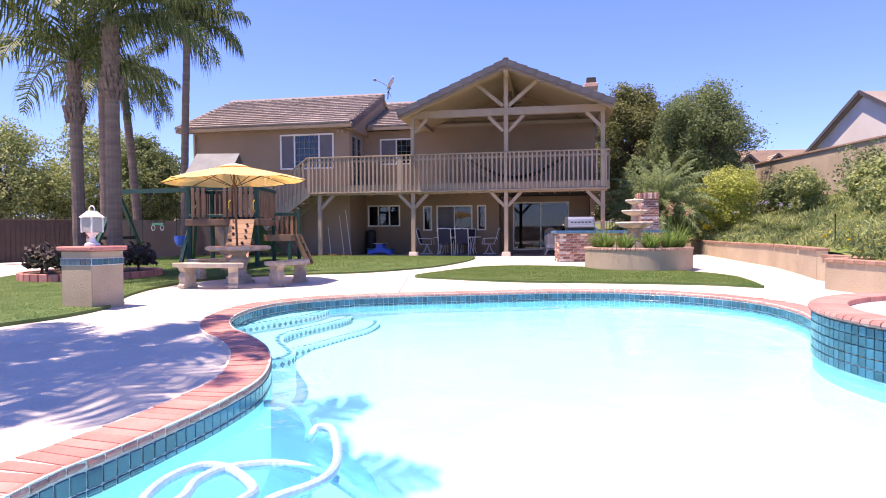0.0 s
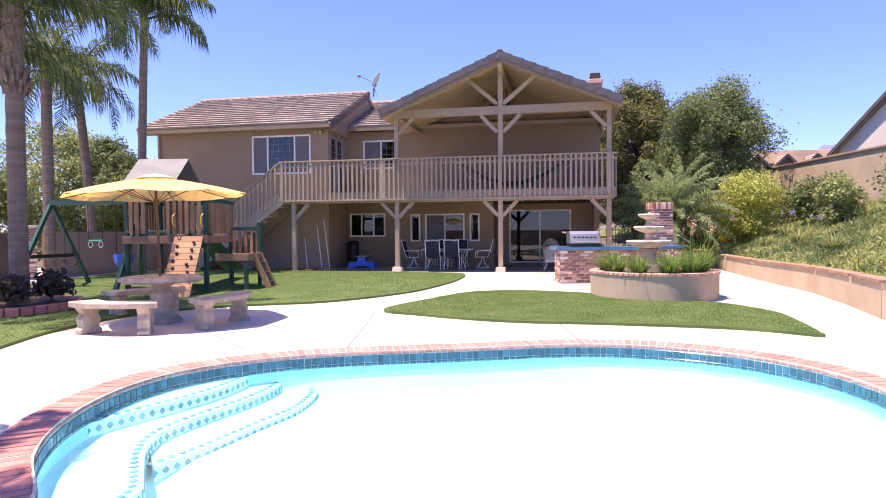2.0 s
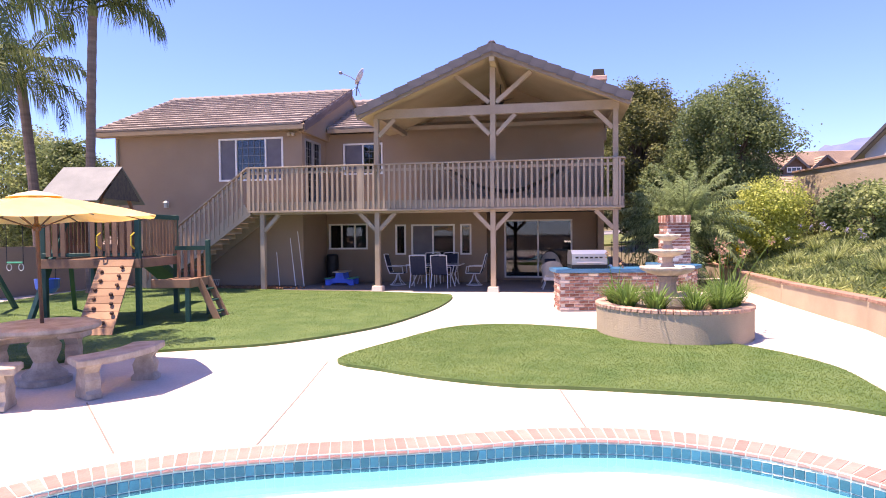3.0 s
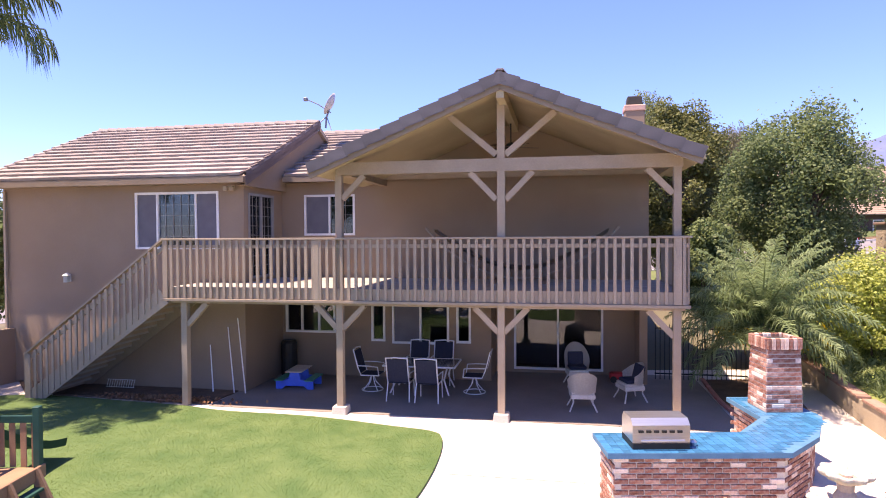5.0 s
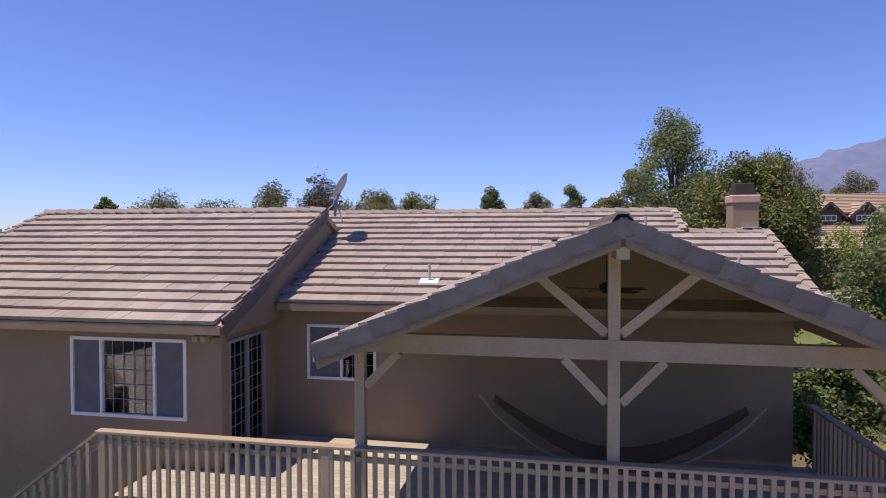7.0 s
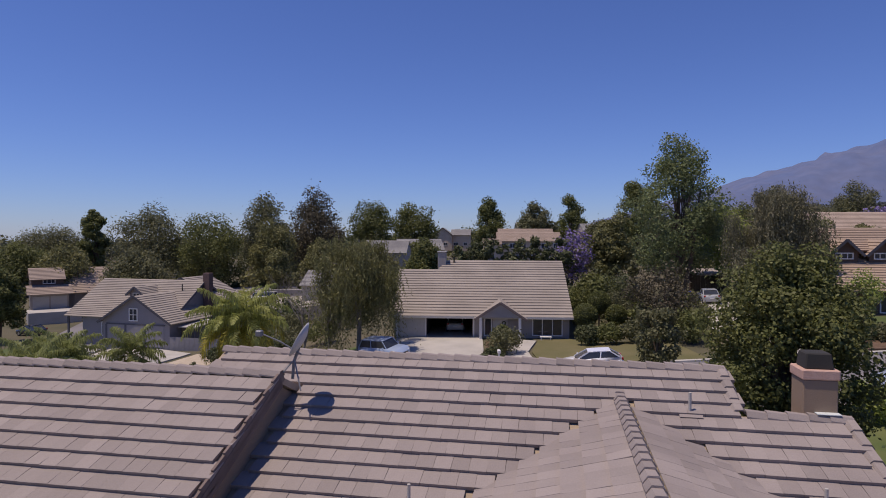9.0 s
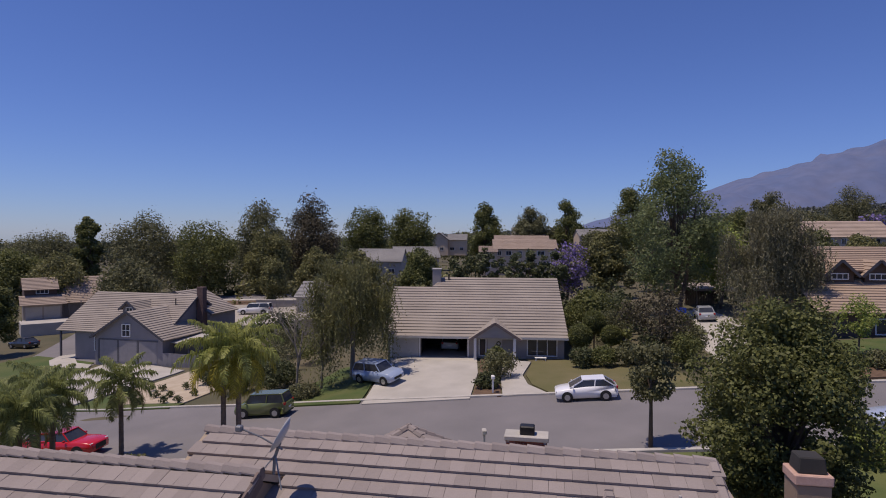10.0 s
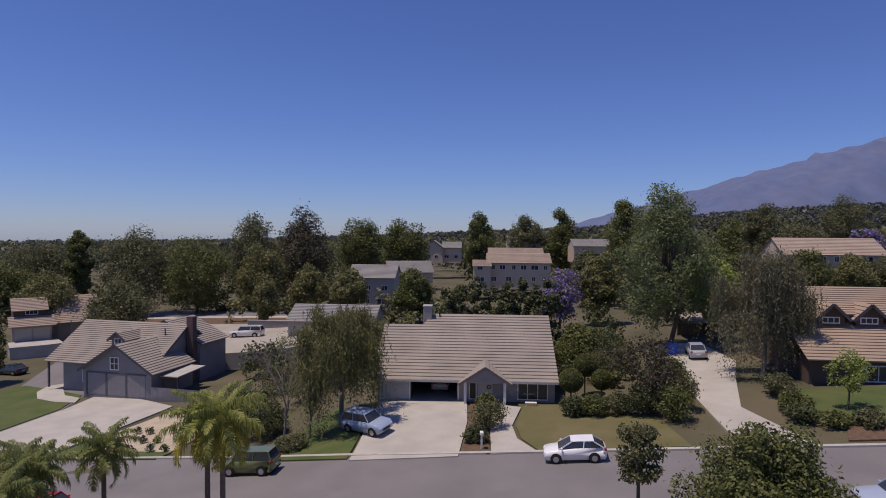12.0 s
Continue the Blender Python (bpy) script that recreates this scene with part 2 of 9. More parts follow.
def lathe(bm, prof, sides=24, wave=0.0, lobes=8):
    """A turned body from (radius, height) pairs; wave scallops it."""
    rings = []
    for r, z in prof:
        rings.append([bm.verts.new(((r * (1 + wave * math.cos(lobes * 2 * math.pi * k / sides) * (r > 0.12))) * math.cos(2 * math.pi * k / sides),
                                    (r * (1 + wave * math.cos(lobes * 2 * math.pi * k / sides) * (r > 0.12))) * math.sin(2 * math.pi * k / sides), z)) for k in range(sides)])
    for a, b in zip(rings, rings[1:]):
        for k in range(sides):
            bm.faces.new((a[k], a[(k + 1) % sides], b[(k + 1) % sides], b[k]))
    bm.faces.new(rings[0][::-1]), bm.faces.new(rings[-1])
    return bm


def prism(bm, pts, z0, z1):
    """A slab over the outline pts."""
    lo = [bm.verts.new((x, y, z0)) for x, y in pts]
    hi = [bm.verts.new((x, y, z1)) for x, y in pts]
    n = len(pts)
    for tri in tessellate_polygon([[Vector((x, y, 0)) for x, y in pts]]):
        bm.faces.new([hi[i] for i in tri]), bm.faces.new([lo[i] for i in reversed(tri)])
    for i in range(n):
        bm.faces.new((lo[i], lo[(i + 1) % n], hi[(i + 1) % n], hi[i]))
    bmesh.ops.recalc_face_normals(bm, faces=bm.faces)
    return bm


def sheet_over(pts, z):
    """A level sheet over the outline pts, facing up."""
    bm = B()
    vs = [bm.verts.new((x, y, z)) for x, y in pts]
    for tri in tessellate_polygon([[Vector((x, y, 0)) for x, y in pts]]):
        f = bm.faces.new([vs[i] for i in tri])
        f.normal_update()
        if f.normal.z < 0:
            f.normal_flip()
    return bm


def smooth_loop(pts, per=6):
    """A closed smooth curve through pts."""
    n, out = len(pts), []
    for i in range(n):
        p0, p1, p2, p3 = (Vector((*pts[(i + k - 1) % n], 0)) for k in range(4))
        for j in range(per):
            t = j / per
            q = 0.5 * ((2 * p1) + (p2 - p0) * t + (2 * p0 - 5 * p1 + 4 * p2 - p3) * t * t + (3 * p1 - p0 - 3 * p2 + p3) * t ** 3)
            out.append((q.x, q.y))
    return out


def smooth_line(pts, per=6):
    pts = [pts[0], *pts, pts[-1]]
    out = []
    for i in range(1, len(pts) - 2):
        p0, p1, p2, p3 = (Vector(pts[i + k - 1]) for k in range(4))
        for j in range(per):
            t = j / per
            out.append(0.5 * ((2 * p1) + (p2 - p0) * t + (2 * p0 - 5 * p1 + 4 * p2 - p3) * t * t + (3 * p1 - p0 - 3 * p2 + p3) * t ** 3))
    return out + [Vector(pts[-1])]


def np_mesh(name, verts, faces, material, parent=None, label="", mats=None):
    me = bpy.data.meshes.new(name)
    me.from_pydata(verts.tolist(), [], faces.tolist())
    for m in material if isinstance(material, (list, tuple)) else (material,):
        me.materials.append(m)
    if mats is not None:
        me.polygons.foreach_set("material_index", mats.astype(np.int32))
    me.update()
    ob = new(name, me)
    ob.parent = parent
    return tagged(ob, label) if label else ob


def smoothed(ob):
    for p in ob.data.polygons:
        p.use_smooth = True
    return ob


def leaf_quads(rng, centres, size, droop=0.0, long=1.6, out=None):
    """Small bent leaves at the given places, each its own island of four corners."""
    n = len(centres)
    d = rng.normal(size=(n, 3))
    d[:, 2] = d[:, 2] * 0.6 - droop
    d /= np.linalg.norm(d, axis=1)[:, None]
    s = np.cross(d, rng.normal(size=(n, 3)))
    if out is not None:                          # leaves lie roughly over the outside of their clump
        nrm = out / (np.linalg.norm(out, axis=1)[:, None] + 1e-9) + rng.normal(0, 0.8, (n, 3)) + np.array([0, 0, 0.25])
        nrm /= np.linalg.norm(nrm, axis=1)[:, None]
        d -= (d * nrm).sum(1)[:, None] * nrm
        d /= np.linalg.norm(d, axis=1)[:, None] + 1e-9
        s = np.cross(nrm, d)
    s /= np.linalg.norm(s, axis=1)[:, None] + 1e-9
    k = size * rng.uniform(0.6, 1.4, n)[:, None]
    v = np.stack([centres - d * k * long / 2, centres + s * k / 2, centres + d * k * long / 2, centres - s * k / 2], 1).reshape(-1, 3)
    return v, np.arange(4 * n).reshape(-1, 4)


# ---- lie of the land ----
LOT_X, LOT_Z = (-60, -45, -27, -8, -4, 14, 22, 28, 60), (-4.0, -3.2, -2.6, -0.3, 0.9, 1.1, 2.6, 3.2, 5.0)


def ground_z(x, y):
    """Level yard behind the house, a street that climbs to the right in front, level lots beyond it."""
    street = 0.4 + 0.09 * max(-60, min(60, x))
    k = max(0.0, min(1.0, (y - 27) / 20))
    k = k * k * (3 - 2 * k)
    lot = float(np.interp(x, LOT_X, LOT_Z))
    m = max(0.0, min(1.0, (y - 64) / 7))
    far = max(0.0, min(1.0, (y - 90) / 250))
    rise = max(0.0, y - 230) * float(np.interp(x / max(y, 1.0), (-0.8, -0.35, 0.0, 0.25, 0.5, 0.8), (-0.022, -0.014, 0.001, 0.013, 0.046, 0.066)))
    return k * ((street * (1 - m) + lot * m) * (1 - 0.8 * far) - 3.0 * far) + max(-70.0, min(160.0, rise))

POOL_Z = -0.11


def yard_z(y):
    """The paving falls gently from the house towards the pool."""
    return POOL_Z * max(0.0, min(1.0, (20.0 - y) / 8.0))

# ---- ground, pool and paving ----
def sheet(name, xs, ys, zf, material, skip=None, label=""):
    idx, verts, faces = {}, [], []
    for i, x in enumerate(xs):
        for j, y in enumerate(ys):
            idx[i, j] = len(verts)
            verts.append((x, y, zf(x, y)))
    for i in range(len(xs) - 1):
        for j in range(len(ys) - 1):
            if skip and skip((xs[i] + xs[i + 1]) / 2, (ys[j] + ys[j + 1]) / 2):
                continue
            faces.append((idx[i, j], idx[i + 1, j], idx[i + 1, j + 1], idx[i, j + 1]))
    return smoothed(np_mesh(name, np.array(verts), np.array(faces), material, None, label))


def steps_to(a, b, near):
    """Grid lines close together between -near and near and wider outside."""
    out, v = [], a
    while v < b:
        out.append(v)
        v += 3.0 if abs(v) < near else 12.0 if abs(v) < near * 3 else 120.0
    return out + [b]


gx = sorted(set(steps_to(-3000, 3000, 60)) | {-28.0, 12.0})
gy = sorted(set(steps_to(-400, 4000, 110)) | {-12.0, 28.0})
tagged(sheet("ground", gx, gy, lambda x, y: ground_z(x, y) - 0.06, DRY, lambda x, y: -28 < x < 12 and -12 < y < 28), "dry earth and scrub between the houses", "ground", kind="structure")

SPA = (5.08, 4.85, 1.86)
spa_arc = [(SPA[0] + SPA[2] * math.cos(radians(a)), SPA[1] + SPA[2] * math.sin(radians(a))) for a in (240, 210, 180, 150, 125)]
POOL = [*spa_arc, (4.16, 6.95), (4.32, 7.4), (4.41, 8.0), (4.38, 8.6), (4.18, 9.15), (3.85, 9.62), (3.4, 9.98), (2.9, 10.21), (2.35, 10.31), (1.75, 10.29), (1.15, 10.17), (0.58, 10.07), (0.0, 9.98), (-0.6, 9.88),
        (-1.2, 9.72), (-1.68, 9.48), (-2.05, 9.2), (-2.36, 8.8), (-2.53, 8.3), (-2.56, 7.7), (-2.45, 7.05), (-2.2, 6.45), (-1.86, 5.95), (-1.56, 5.4), (-1.36, 4.8), (-1.26, 4.2), (-1.31, 3.66), (-1.43, 3.15), (-1.54, 2.78), (-1.65, 2.4),
        (-1.75, 1.2), (-1.7, -0.5), (-1.0, -2.4), (0.6, -3.6), (2.4, -3.8), (4.1, -2.8), (5.0, -1.0), (4.9, 1.2)]
pool_line = smooth_loop(POOL, 6)


def offset_loop(pts, d):
    out, n = [], len(pts)
    for i in range(n):
        a, b = Vector(pts[i - 1]), Vector(pts[(i + 1) % n])
        t = (b - a).normalized()
        out.append((pts[i][0] + t.y * d, pts[i][1] - t.x * d))
    return out


def even_loop(pts, step):
    """Points and directions at even distances along a closed line."""
    out, acc, n = [], 0.0, len(pts)
    for i in range(n):
        a, b = Vector(pts[i]), Vector(pts[(i + 1) % n])
        ln = (b - a).length
        while acc < ln:
            p = a + (b - a) * acc / ln
            out.append((p.x, p.y, math.atan2(b.y - a.y, b.x - a.x)))
            acc += step
        acc -= ln
    return out


def holed(name, outer, inner, z, material, label, more=()):
    """A slab with a hole in it; more: further four-cornered pieces that carry it on."""
    bm = B()
    es = []
    for loop in (outer, inner):
        vs = [bm.verts.new((x, y, z)) for x, y in loop]
        es += [bm.edges.new((vs[i], vs[(i + 1) % len(vs)])) for i in range(len(vs))]
    bmesh.ops.triangle_fill(bm, edges=es, use_beauty=True, normal=(0, 0, 1))
    bmesh.ops.solidify(bm, geom=list(bm.faces), thickness=0.12)
    for q in more:
        hi, lo = [bm.verts.new(c) for c in q], [bm.verts.new((c[0], c[1], c[2] - 0.12)) for c in q]
        bm.faces.new(hi), bm.faces.new(lo[::-1])
        for i in range(4):
            bm.faces.new((hi[i], lo[i], lo[(i + 1) % 4], hi[(i + 1) % 4]))
    return obj(name, bm, material, None, label)


coping_out = offset_loop(pool_line, 0.30)
tagged(holed("pool_deck", [(-28, -12), (12, -12), (12, 12), (-28, 12)], coping_out, POOL_Z, CONCRETE, "pale pinkish poured concrete paving round the pool",
              [((-28, 12, POOL_Z), (12, 12, POOL_Z), (12, 20, 0), (-28, 20, 0)), ((-28, 20, 0), (12, 20, 0), (12, 28, 0), (-28, 28, 0))]), category="paving", kind="structure")

# basin: plaster walls and white plaster floor, deepest near the middle
pool = thing("swimming_pool", pose(0, 0, POOL_Z), "freeform swimming pool with clear turquoise water", "pool", kind="structure")


def floor_z(x, y):
    return -0.43 - 1.04 * max(0.0, min(1.0, (7.6 - y) / 3.8)) * max(0.0, min(1.0, (3.2 - x) / 2.6))


bm = B()
low = []
for (xa, ya), (xb, yb) in zip(offset_loop(pool_line, -0.1), offset_loop(pool_line, -0.85)):
    k = max(0.0, min(1.0, (6.6 - ya) / 1.6)) if xa < 2.5 else 0.0
    low.append((xa + (xb - xa) * k, ya + (yb - ya) * k))
top_ring = [bm.verts.new((x, y, -0.02)) for x, y in pool_line]
low_ring = [bm.verts.new((x, y, max(-0.75, floor_z(x, y) + 0.16))) for x, y in pool_line]
foot_ring = [bm.verts.new((x, y, floor_z(x, y))) for x, y in low]
for i in range(len(low)):
    bm.faces.new((top_ring[i - 1], top_ring[i], low_ring[i], low_ring[i - 1]))
    bm.faces.new((low_ring[i - 1], low_ring[i], foot_ring[i], foot_ring[i - 1]))
bmesh.ops.recalc_face_normals(bm, faces=bm.faces)
basin = part("basin_wall", bm, PLASTER, pool, "plastered pool wall, cyan of shaded water painted on its sides")
# Upright faces and the deep side get the painted water shade.
basin.data.materials.append(SHADE_AQUA)
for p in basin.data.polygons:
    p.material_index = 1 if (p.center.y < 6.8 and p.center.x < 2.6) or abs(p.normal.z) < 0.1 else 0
bm = sheet_over(low, 0)
for k in range(18):
    bmesh.ops.bisect_plane(bm, geom=list(bm.verts) + list(bm.edges) + list(bm.faces), plane_co=(0, 2.5 + k * 0.35, 0), plane_no=(0, 1, 0))
for k in range(12):
    bmesh.ops.bisect_plane(bm, geom=list(bm.verts) + list(bm.edges) + list(bm.faces), plane_co=(0.2 + k * 0.28, 0, 0), plane_no=(1, 0, 0))
for v in bm.verts:
    v.co.z = floor_z(v.co.x, v.co.y)
bmesh.ops.recalc_face_normals(bm, faces=bm.faces)
part("basin_floor", bm, PLASTER, pool, "white plaster pool floor")
WATER_Z = -0.12
bm = sheet_over(offset_loop(pool_line, -0.004), WATER_Z)
WATER = pane_mat("pool_water", (0.49, 0.87, 0.965), 1.33, 0.03)
wnn, wll = WATER.node_tree.nodes, WATER.node_tree.links
wb, wno = wnn.new("ShaderNodeBump"), wnn.new("ShaderNodeTexNoise")
wno.inputs["Scale"].default_value, wno.inputs["Detail"].default_value = 2.2, 3.0
wb.inputs["Strength"].default_value, wb.inputs["Distance"].default_value = 0.25, 0.05
wco = wnn.new("ShaderNodeTexCoord")
wll.new(wco.outputs["Object"], wno.inputs[0]), wll.new(wno.outputs[0], wb.inputs["Height"])
for nd in wnn:
    if nd.type in ("BSDF_GLOSSY", "FRESNEL"):
        wll.new(wb.outputs[0], nd.inputs["Normal"])
part("water_surface", bm, WATER, pool, "clear rippled turquoise water")

# ---- lawns ----
LAWN_A = [(-1.3, 15.55), (-0.54, 16.4), (-0.05, 17.2), (0.48, 18.5), (0.85, 19.7), (1.08, 21.0), (1.12, 22.0), (0.9, 22.42), (0.1, 22.76), (-1.7, 23.47), (-3.7, 23.92), (-5.7, 24.6), (-10.0, 25.3), (-10.8, 22.0), (-10.6, 17.0), (-10.2, 14.6), (-9.6, 12.0),
          (-8.6, 8.2), (-7.3, 4.7), (-6.0, 5.3), (-4.75, 7.2), (-4.64, 8.8), (-5.05, 9.7), (-5.27, 10.6), (-5.38, 11.7), (-5.2, 12.9), (-4.6, 13.9), (-3.6, 14.5), (-2.2, 14.9)]
LAWN_B = [(-0.64, 13.76), (0.1, 13.1), (0.9, 12.6), (1.75, 12.25), (2.6, 12.1), (3.42, 11.9), (4.42, 11.6), (5.02, 11.3), (5.5, 10.85), (5.62, 10.8), (5.66, 10.95), (5.95, 11.9), (6.15, 13.2), (5.65, 14.5), (4.5, 15.5), (3.2, 16.4), (2.1, 16.8), (1.05, 16.5), (0.15, 15.25)]


def blades(name, outline, count, seed, parent):
    """Mown grass: short blades scattered over the outline."""
    rng = np.random.default_rng(seed)
    o = np.array(outline)
    lo, hi = o.min(0), o.max(0)
    p = rng.uniform(lo, hi, (count * 2, 2))
    inside = np.zeros(len(p), bool)
    for i in range(len(o)):
        a, b = o[i - 1], o[i]
        cross = (a[1] > p[:, 1]) != (b[1] > p[:, 1])
        with np.errstate(divide="ignore", invalid="ignore"):
            xx = (b[0] - a[0]) * (p[:, 1] - a[1]) / (b[1] - a[1]) + a[0]
        inside ^= cross & (p[:, 0] < xx)
    p = p[inside][:count]
    n = len(p)
    ang, h, w = rng.uniform(0, 2 * np.pi, n), rng.uniform(0.006, 0.018, n), rng.uniform(0.003, 0.006, n)
    lean = rng.normal(0, 0.012, (n, 2))
    base = np.column_stack([p, 0.045 + POOL_Z * np.clip((20.0 - p[:, 1]) / 8.0, 0, 1)])
    side = np.column_stack([np.cos(ang) * w, np.sin(ang) * w, np.zeros(n)])
    tip = base + np.column_stack([lean, h])
    v = np.stack([base - side, base + side, tip], 1).reshape(-1, 3)
    return np_mesh(name, v, np.arange(3 * n).reshape(-1, 3), BLADE, parent)


for nm, line, cnt, lab in (("lawn", LAWN_A, 260000, "mown green lawn with a curved edge beside the play set"), ("lawn", LAWN_B, 90000, "small leaf-shaped mown lawn island in the paving")):
    curve = smooth_loop(line, 5)
    bm = prism(B(), curve, -0.05, 0.045)
    for y in (12, 20):
        bmesh.ops.bisect_plane(bm, geom=list(bm.verts) + list(bm.edges) + list(bm.faces), plane_co=(0, y, 0), plane_no=(0, 1, 0))
    for v in bm.verts:
        v.co.z += yard_z(v.co.y)
    g = obj(nm, bm, GRASS, None, lab)
    tagged(g, category="lawn", kind="stuff")
    tagged(blades("grass", curve, cnt, 5, None), "short green grass blades", "grass", kind="stuff")

# ---- the house ----
house = thing("house", HOUSE, "two-storey tan stucco house with tiled gable roofs", "house")


def wall_bm(bm, u0, u1, z0, z1, v0, v1, holes=(), m=None):
    """One upright panel with openings cut through it."""
    es = []
    for a, b, c, d in ((u0, u1, z0, z1), *holes):
        vs = [bm.verts.new((x, v0, z)) for x, z in ((a, c), (b, c), (b, d), (a, d))]
        es += [bm.edges.new((vs[k], vs[(k + 1) % 4])) for k in range(4)]
    fill = bmesh.ops.triangle_fill(bm, edges=es, use_beauty=True, normal=(0, -1, 0))
    faces = [f for f in fill["geom"] if isinstance(f, bmesh.types.BMFace)]
    out = bmesh.ops.extrude_face_region(bm, geom=faces)
    bmesh.ops.translate(bm, verts=[v for v in out["geom"] if isinstance(v, bmesh.types.BMVert)], vec=(0, v1 - v0, 0))
    bmesh.ops.recalc_face_normals(bm, faces=bm.faces)
    if m:
        bmesh.ops.transform(bm, matrix=m, verts=bm.verts)
    return bm


BAR = mat("glazing_bar_paint", (0.30, 0.285, 0.27), (0.25, 0.24, 0.23), 4, 0.6)


def window(parent, u0, u1, z0, z1, v, splits=(0.5,), lites=(), curtains=(), name="window", m=None, label="white-framed sliding window", depth=0.14, dark=True, frame_mat=None):
    """A framed window in the wall plane y = v, facing -y: frame, panes, bars, curtains."""
    fm = frame_mat or WHITE
    w = 0.06
    cuts = [u0 + w - 0.025, *(u0 + (u1 - u0) * s for s in splits), u1 - w + 0.025]
    lights = [(a + 0.025, b - 0.025, z0 + w, z1 - w) for a, b in zip(cuts, cuts[1:])]
    win = part(name, wall_bm(B(), u0, u1, z0, z1, v - 0.03, v + 0.07, lights, m), fm, parent, label)
    # Shallow near-black box in place of an unlit room.
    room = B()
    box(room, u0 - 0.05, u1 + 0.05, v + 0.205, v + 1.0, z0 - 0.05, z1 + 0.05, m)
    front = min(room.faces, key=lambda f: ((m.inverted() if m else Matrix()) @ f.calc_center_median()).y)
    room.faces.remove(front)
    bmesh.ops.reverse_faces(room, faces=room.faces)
    part("room", room, DARK, win, "near-black box for the unlit room behind the glass")
    edges = [u0 + w, *(u0 + (u1 - u0) * s for s in splits), u1 - w]
    for i, (a, b) in enumerate(zip(edges, edges[1:])):
        bm = box(B(), a, b, v + 0.03, v + 0.036, z0 + w, z1 - w, m)
        pn = part("pane", bm, PANE, win)
        pn.visible_shadow = False
        if i in lites:
            bm = B()
            nx, nz = max(2, round((b - a) / 0.2)), max(2, round((z1 - z0) / 0.28))
            for k in range(1, nx):
                x = a + (b - a) * k / nx
                box(bm, x - 0.005, x + 0.005, v + 0.012, v + 0.022, z0 + w, z1 - w, m)
            for k in range(1, nz):
                z = z0 + w + (z1 - z0 - 2 * w) * k / nz
                box(bm, a, b, v + 0.009, v + 0.019, z - 0.005, z + 0.005, m)
            part("glazing_bar", bm, BAR, win)
        if i in curtains:
            bm = B()
            k = int((b - a) / 0.06)
            pts = [(a + (b - a) * j / k, v + 0.10 + 0.018 * (j % 2)) for j in range(k + 1)]
            for (xa, ya), (xb, yb) in zip(pts, pts[1:]):
                q = [Vector((xa, ya, z0 + w)), Vector((xb, yb, z0 + w)), Vector((xb, yb, z1 - w)), Vector((xa, ya, z1 - w))]
                bm.faces.new([bm.verts.new(m @ c if m else c) for c in q])
            part("curtain", bm, CURTAIN, win, "pale blue-grey curtain")
            part("insect_screen", box(B(), a + 0.01, b - 0.01, v + 0.008, v + 0.012, z0 + w, z1 - w, m), SCREEN, win, "grey insect screen")
    return win


WING_L, WING_R, WING_V, MAIN_V, RIGHT = -10.2, -3.09, 1.34, 3.5, 6.95
SIDE = Matrix.Translation((WING_R, 0, 0)) @ pose(0, 0, 0, 0, 0, 90)      # x along v, y into the wing
# wing wall, back
W1 = (-6.15, -3.77, 3.62, 5.09)
part("wall", wall_bm(B(), WING_L, WING_R, -0.1, 5.34, WING_V, WING_V + 0.2, [W1]), STUCCO, house, "tan stucco wall of the wing")
part("wall", wall_bm(B(), WING_V + 0.2, 9.8, -0.1, 5.34, 0, 0.2, [], Matrix.Translation((WING_L + 0.2, 0, 0)) @ pose(0, 0, 0, 0, 0, 90)), STUCCO, house)
W2 = (1.55, 2.95, 2.85, 5.05)
part("wall", wall_bm(B(), WING_V + 0.2, MAIN_V, -0.1, 5.6, 0, 0.2, [W2], SIDE), STUCCO, house)
window(house, *W1, WING_V, (0.27, 0.73), (1,), (0, 2))
window(house, *W2, 0.0, (0.5,), (0, 1), (), m=SIDE @ pose(0, 0, 0), frame_mat=BAR, label="tall white-framed glazed patio door with bars")
# main wall, back: upper and lower storey
W3 = (-2.4, -0.9, 3.95, 5.1)
part("wall", wall_bm(B(), WING_R, RIGHT, 2.6, 5.45, MAIN_V, MAIN_V + 0.2, [W3]), STUCCO, house)
window(house, *W3, MAIN_V, (0.5,), (1,), (0,))
W4, W5, W6, W7 = (-3.0, -1.5, 1.2, 2.15), (0.15, 1.75, 0.95, 2.1), (-0.45, -0.05, 1.0, 2.1), (1.95, 2.35, 1.0, 2.1)
part("wall", wall_bm(B(), WING_R, 2.9, -0.1, 2.6, MAIN_V, MAIN_V + 0.2, [W4, W5, W6, W7]), STUCCO, house)
window(house, *W4, MAIN_V, (0.33, 0.67))
window(house, *W5, MAIN_V, (0.5,), (), (0,))
window(house, *W6, MAIN_V, ())
window(house, *W7, MAIN_V, ())
DOOR = (3.42, 5.9, 0.1, 2.25)
part("wall", wall_bm(B(), 2.9, RIGHT, -0.1, 2.6, 4.7, 4.9, [DOOR]), STUCCO, house)
part("wall", box(B(), 2.7, 2.9, MAIN_V + 0.2, 4.9, -0.1, 2.6), STUCCO, house)
window(house, *DOOR, 4.7, (0.5,), (), (), "sliding_door", label="white-framed sliding glass patio door")
part("wall", box(B(), RIGHT - 0.2, RIGHT, MAIN_V + 0.2, 13.4, -0.1, 5.5), STUCCO, house)
part("wall", box(B(), -5.0, RIGHT, 13.4, 13.6, -0.1, 5.3), STUCCO, house)
part("wall", box(B(), WING_L + 0.2, -5.0, 9.6, 9.8, -0.1, 5.3), STUCCO, house)
# Inner floors are coloured near-black for the unlit inside.
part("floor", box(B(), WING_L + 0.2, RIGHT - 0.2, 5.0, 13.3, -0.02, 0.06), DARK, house)
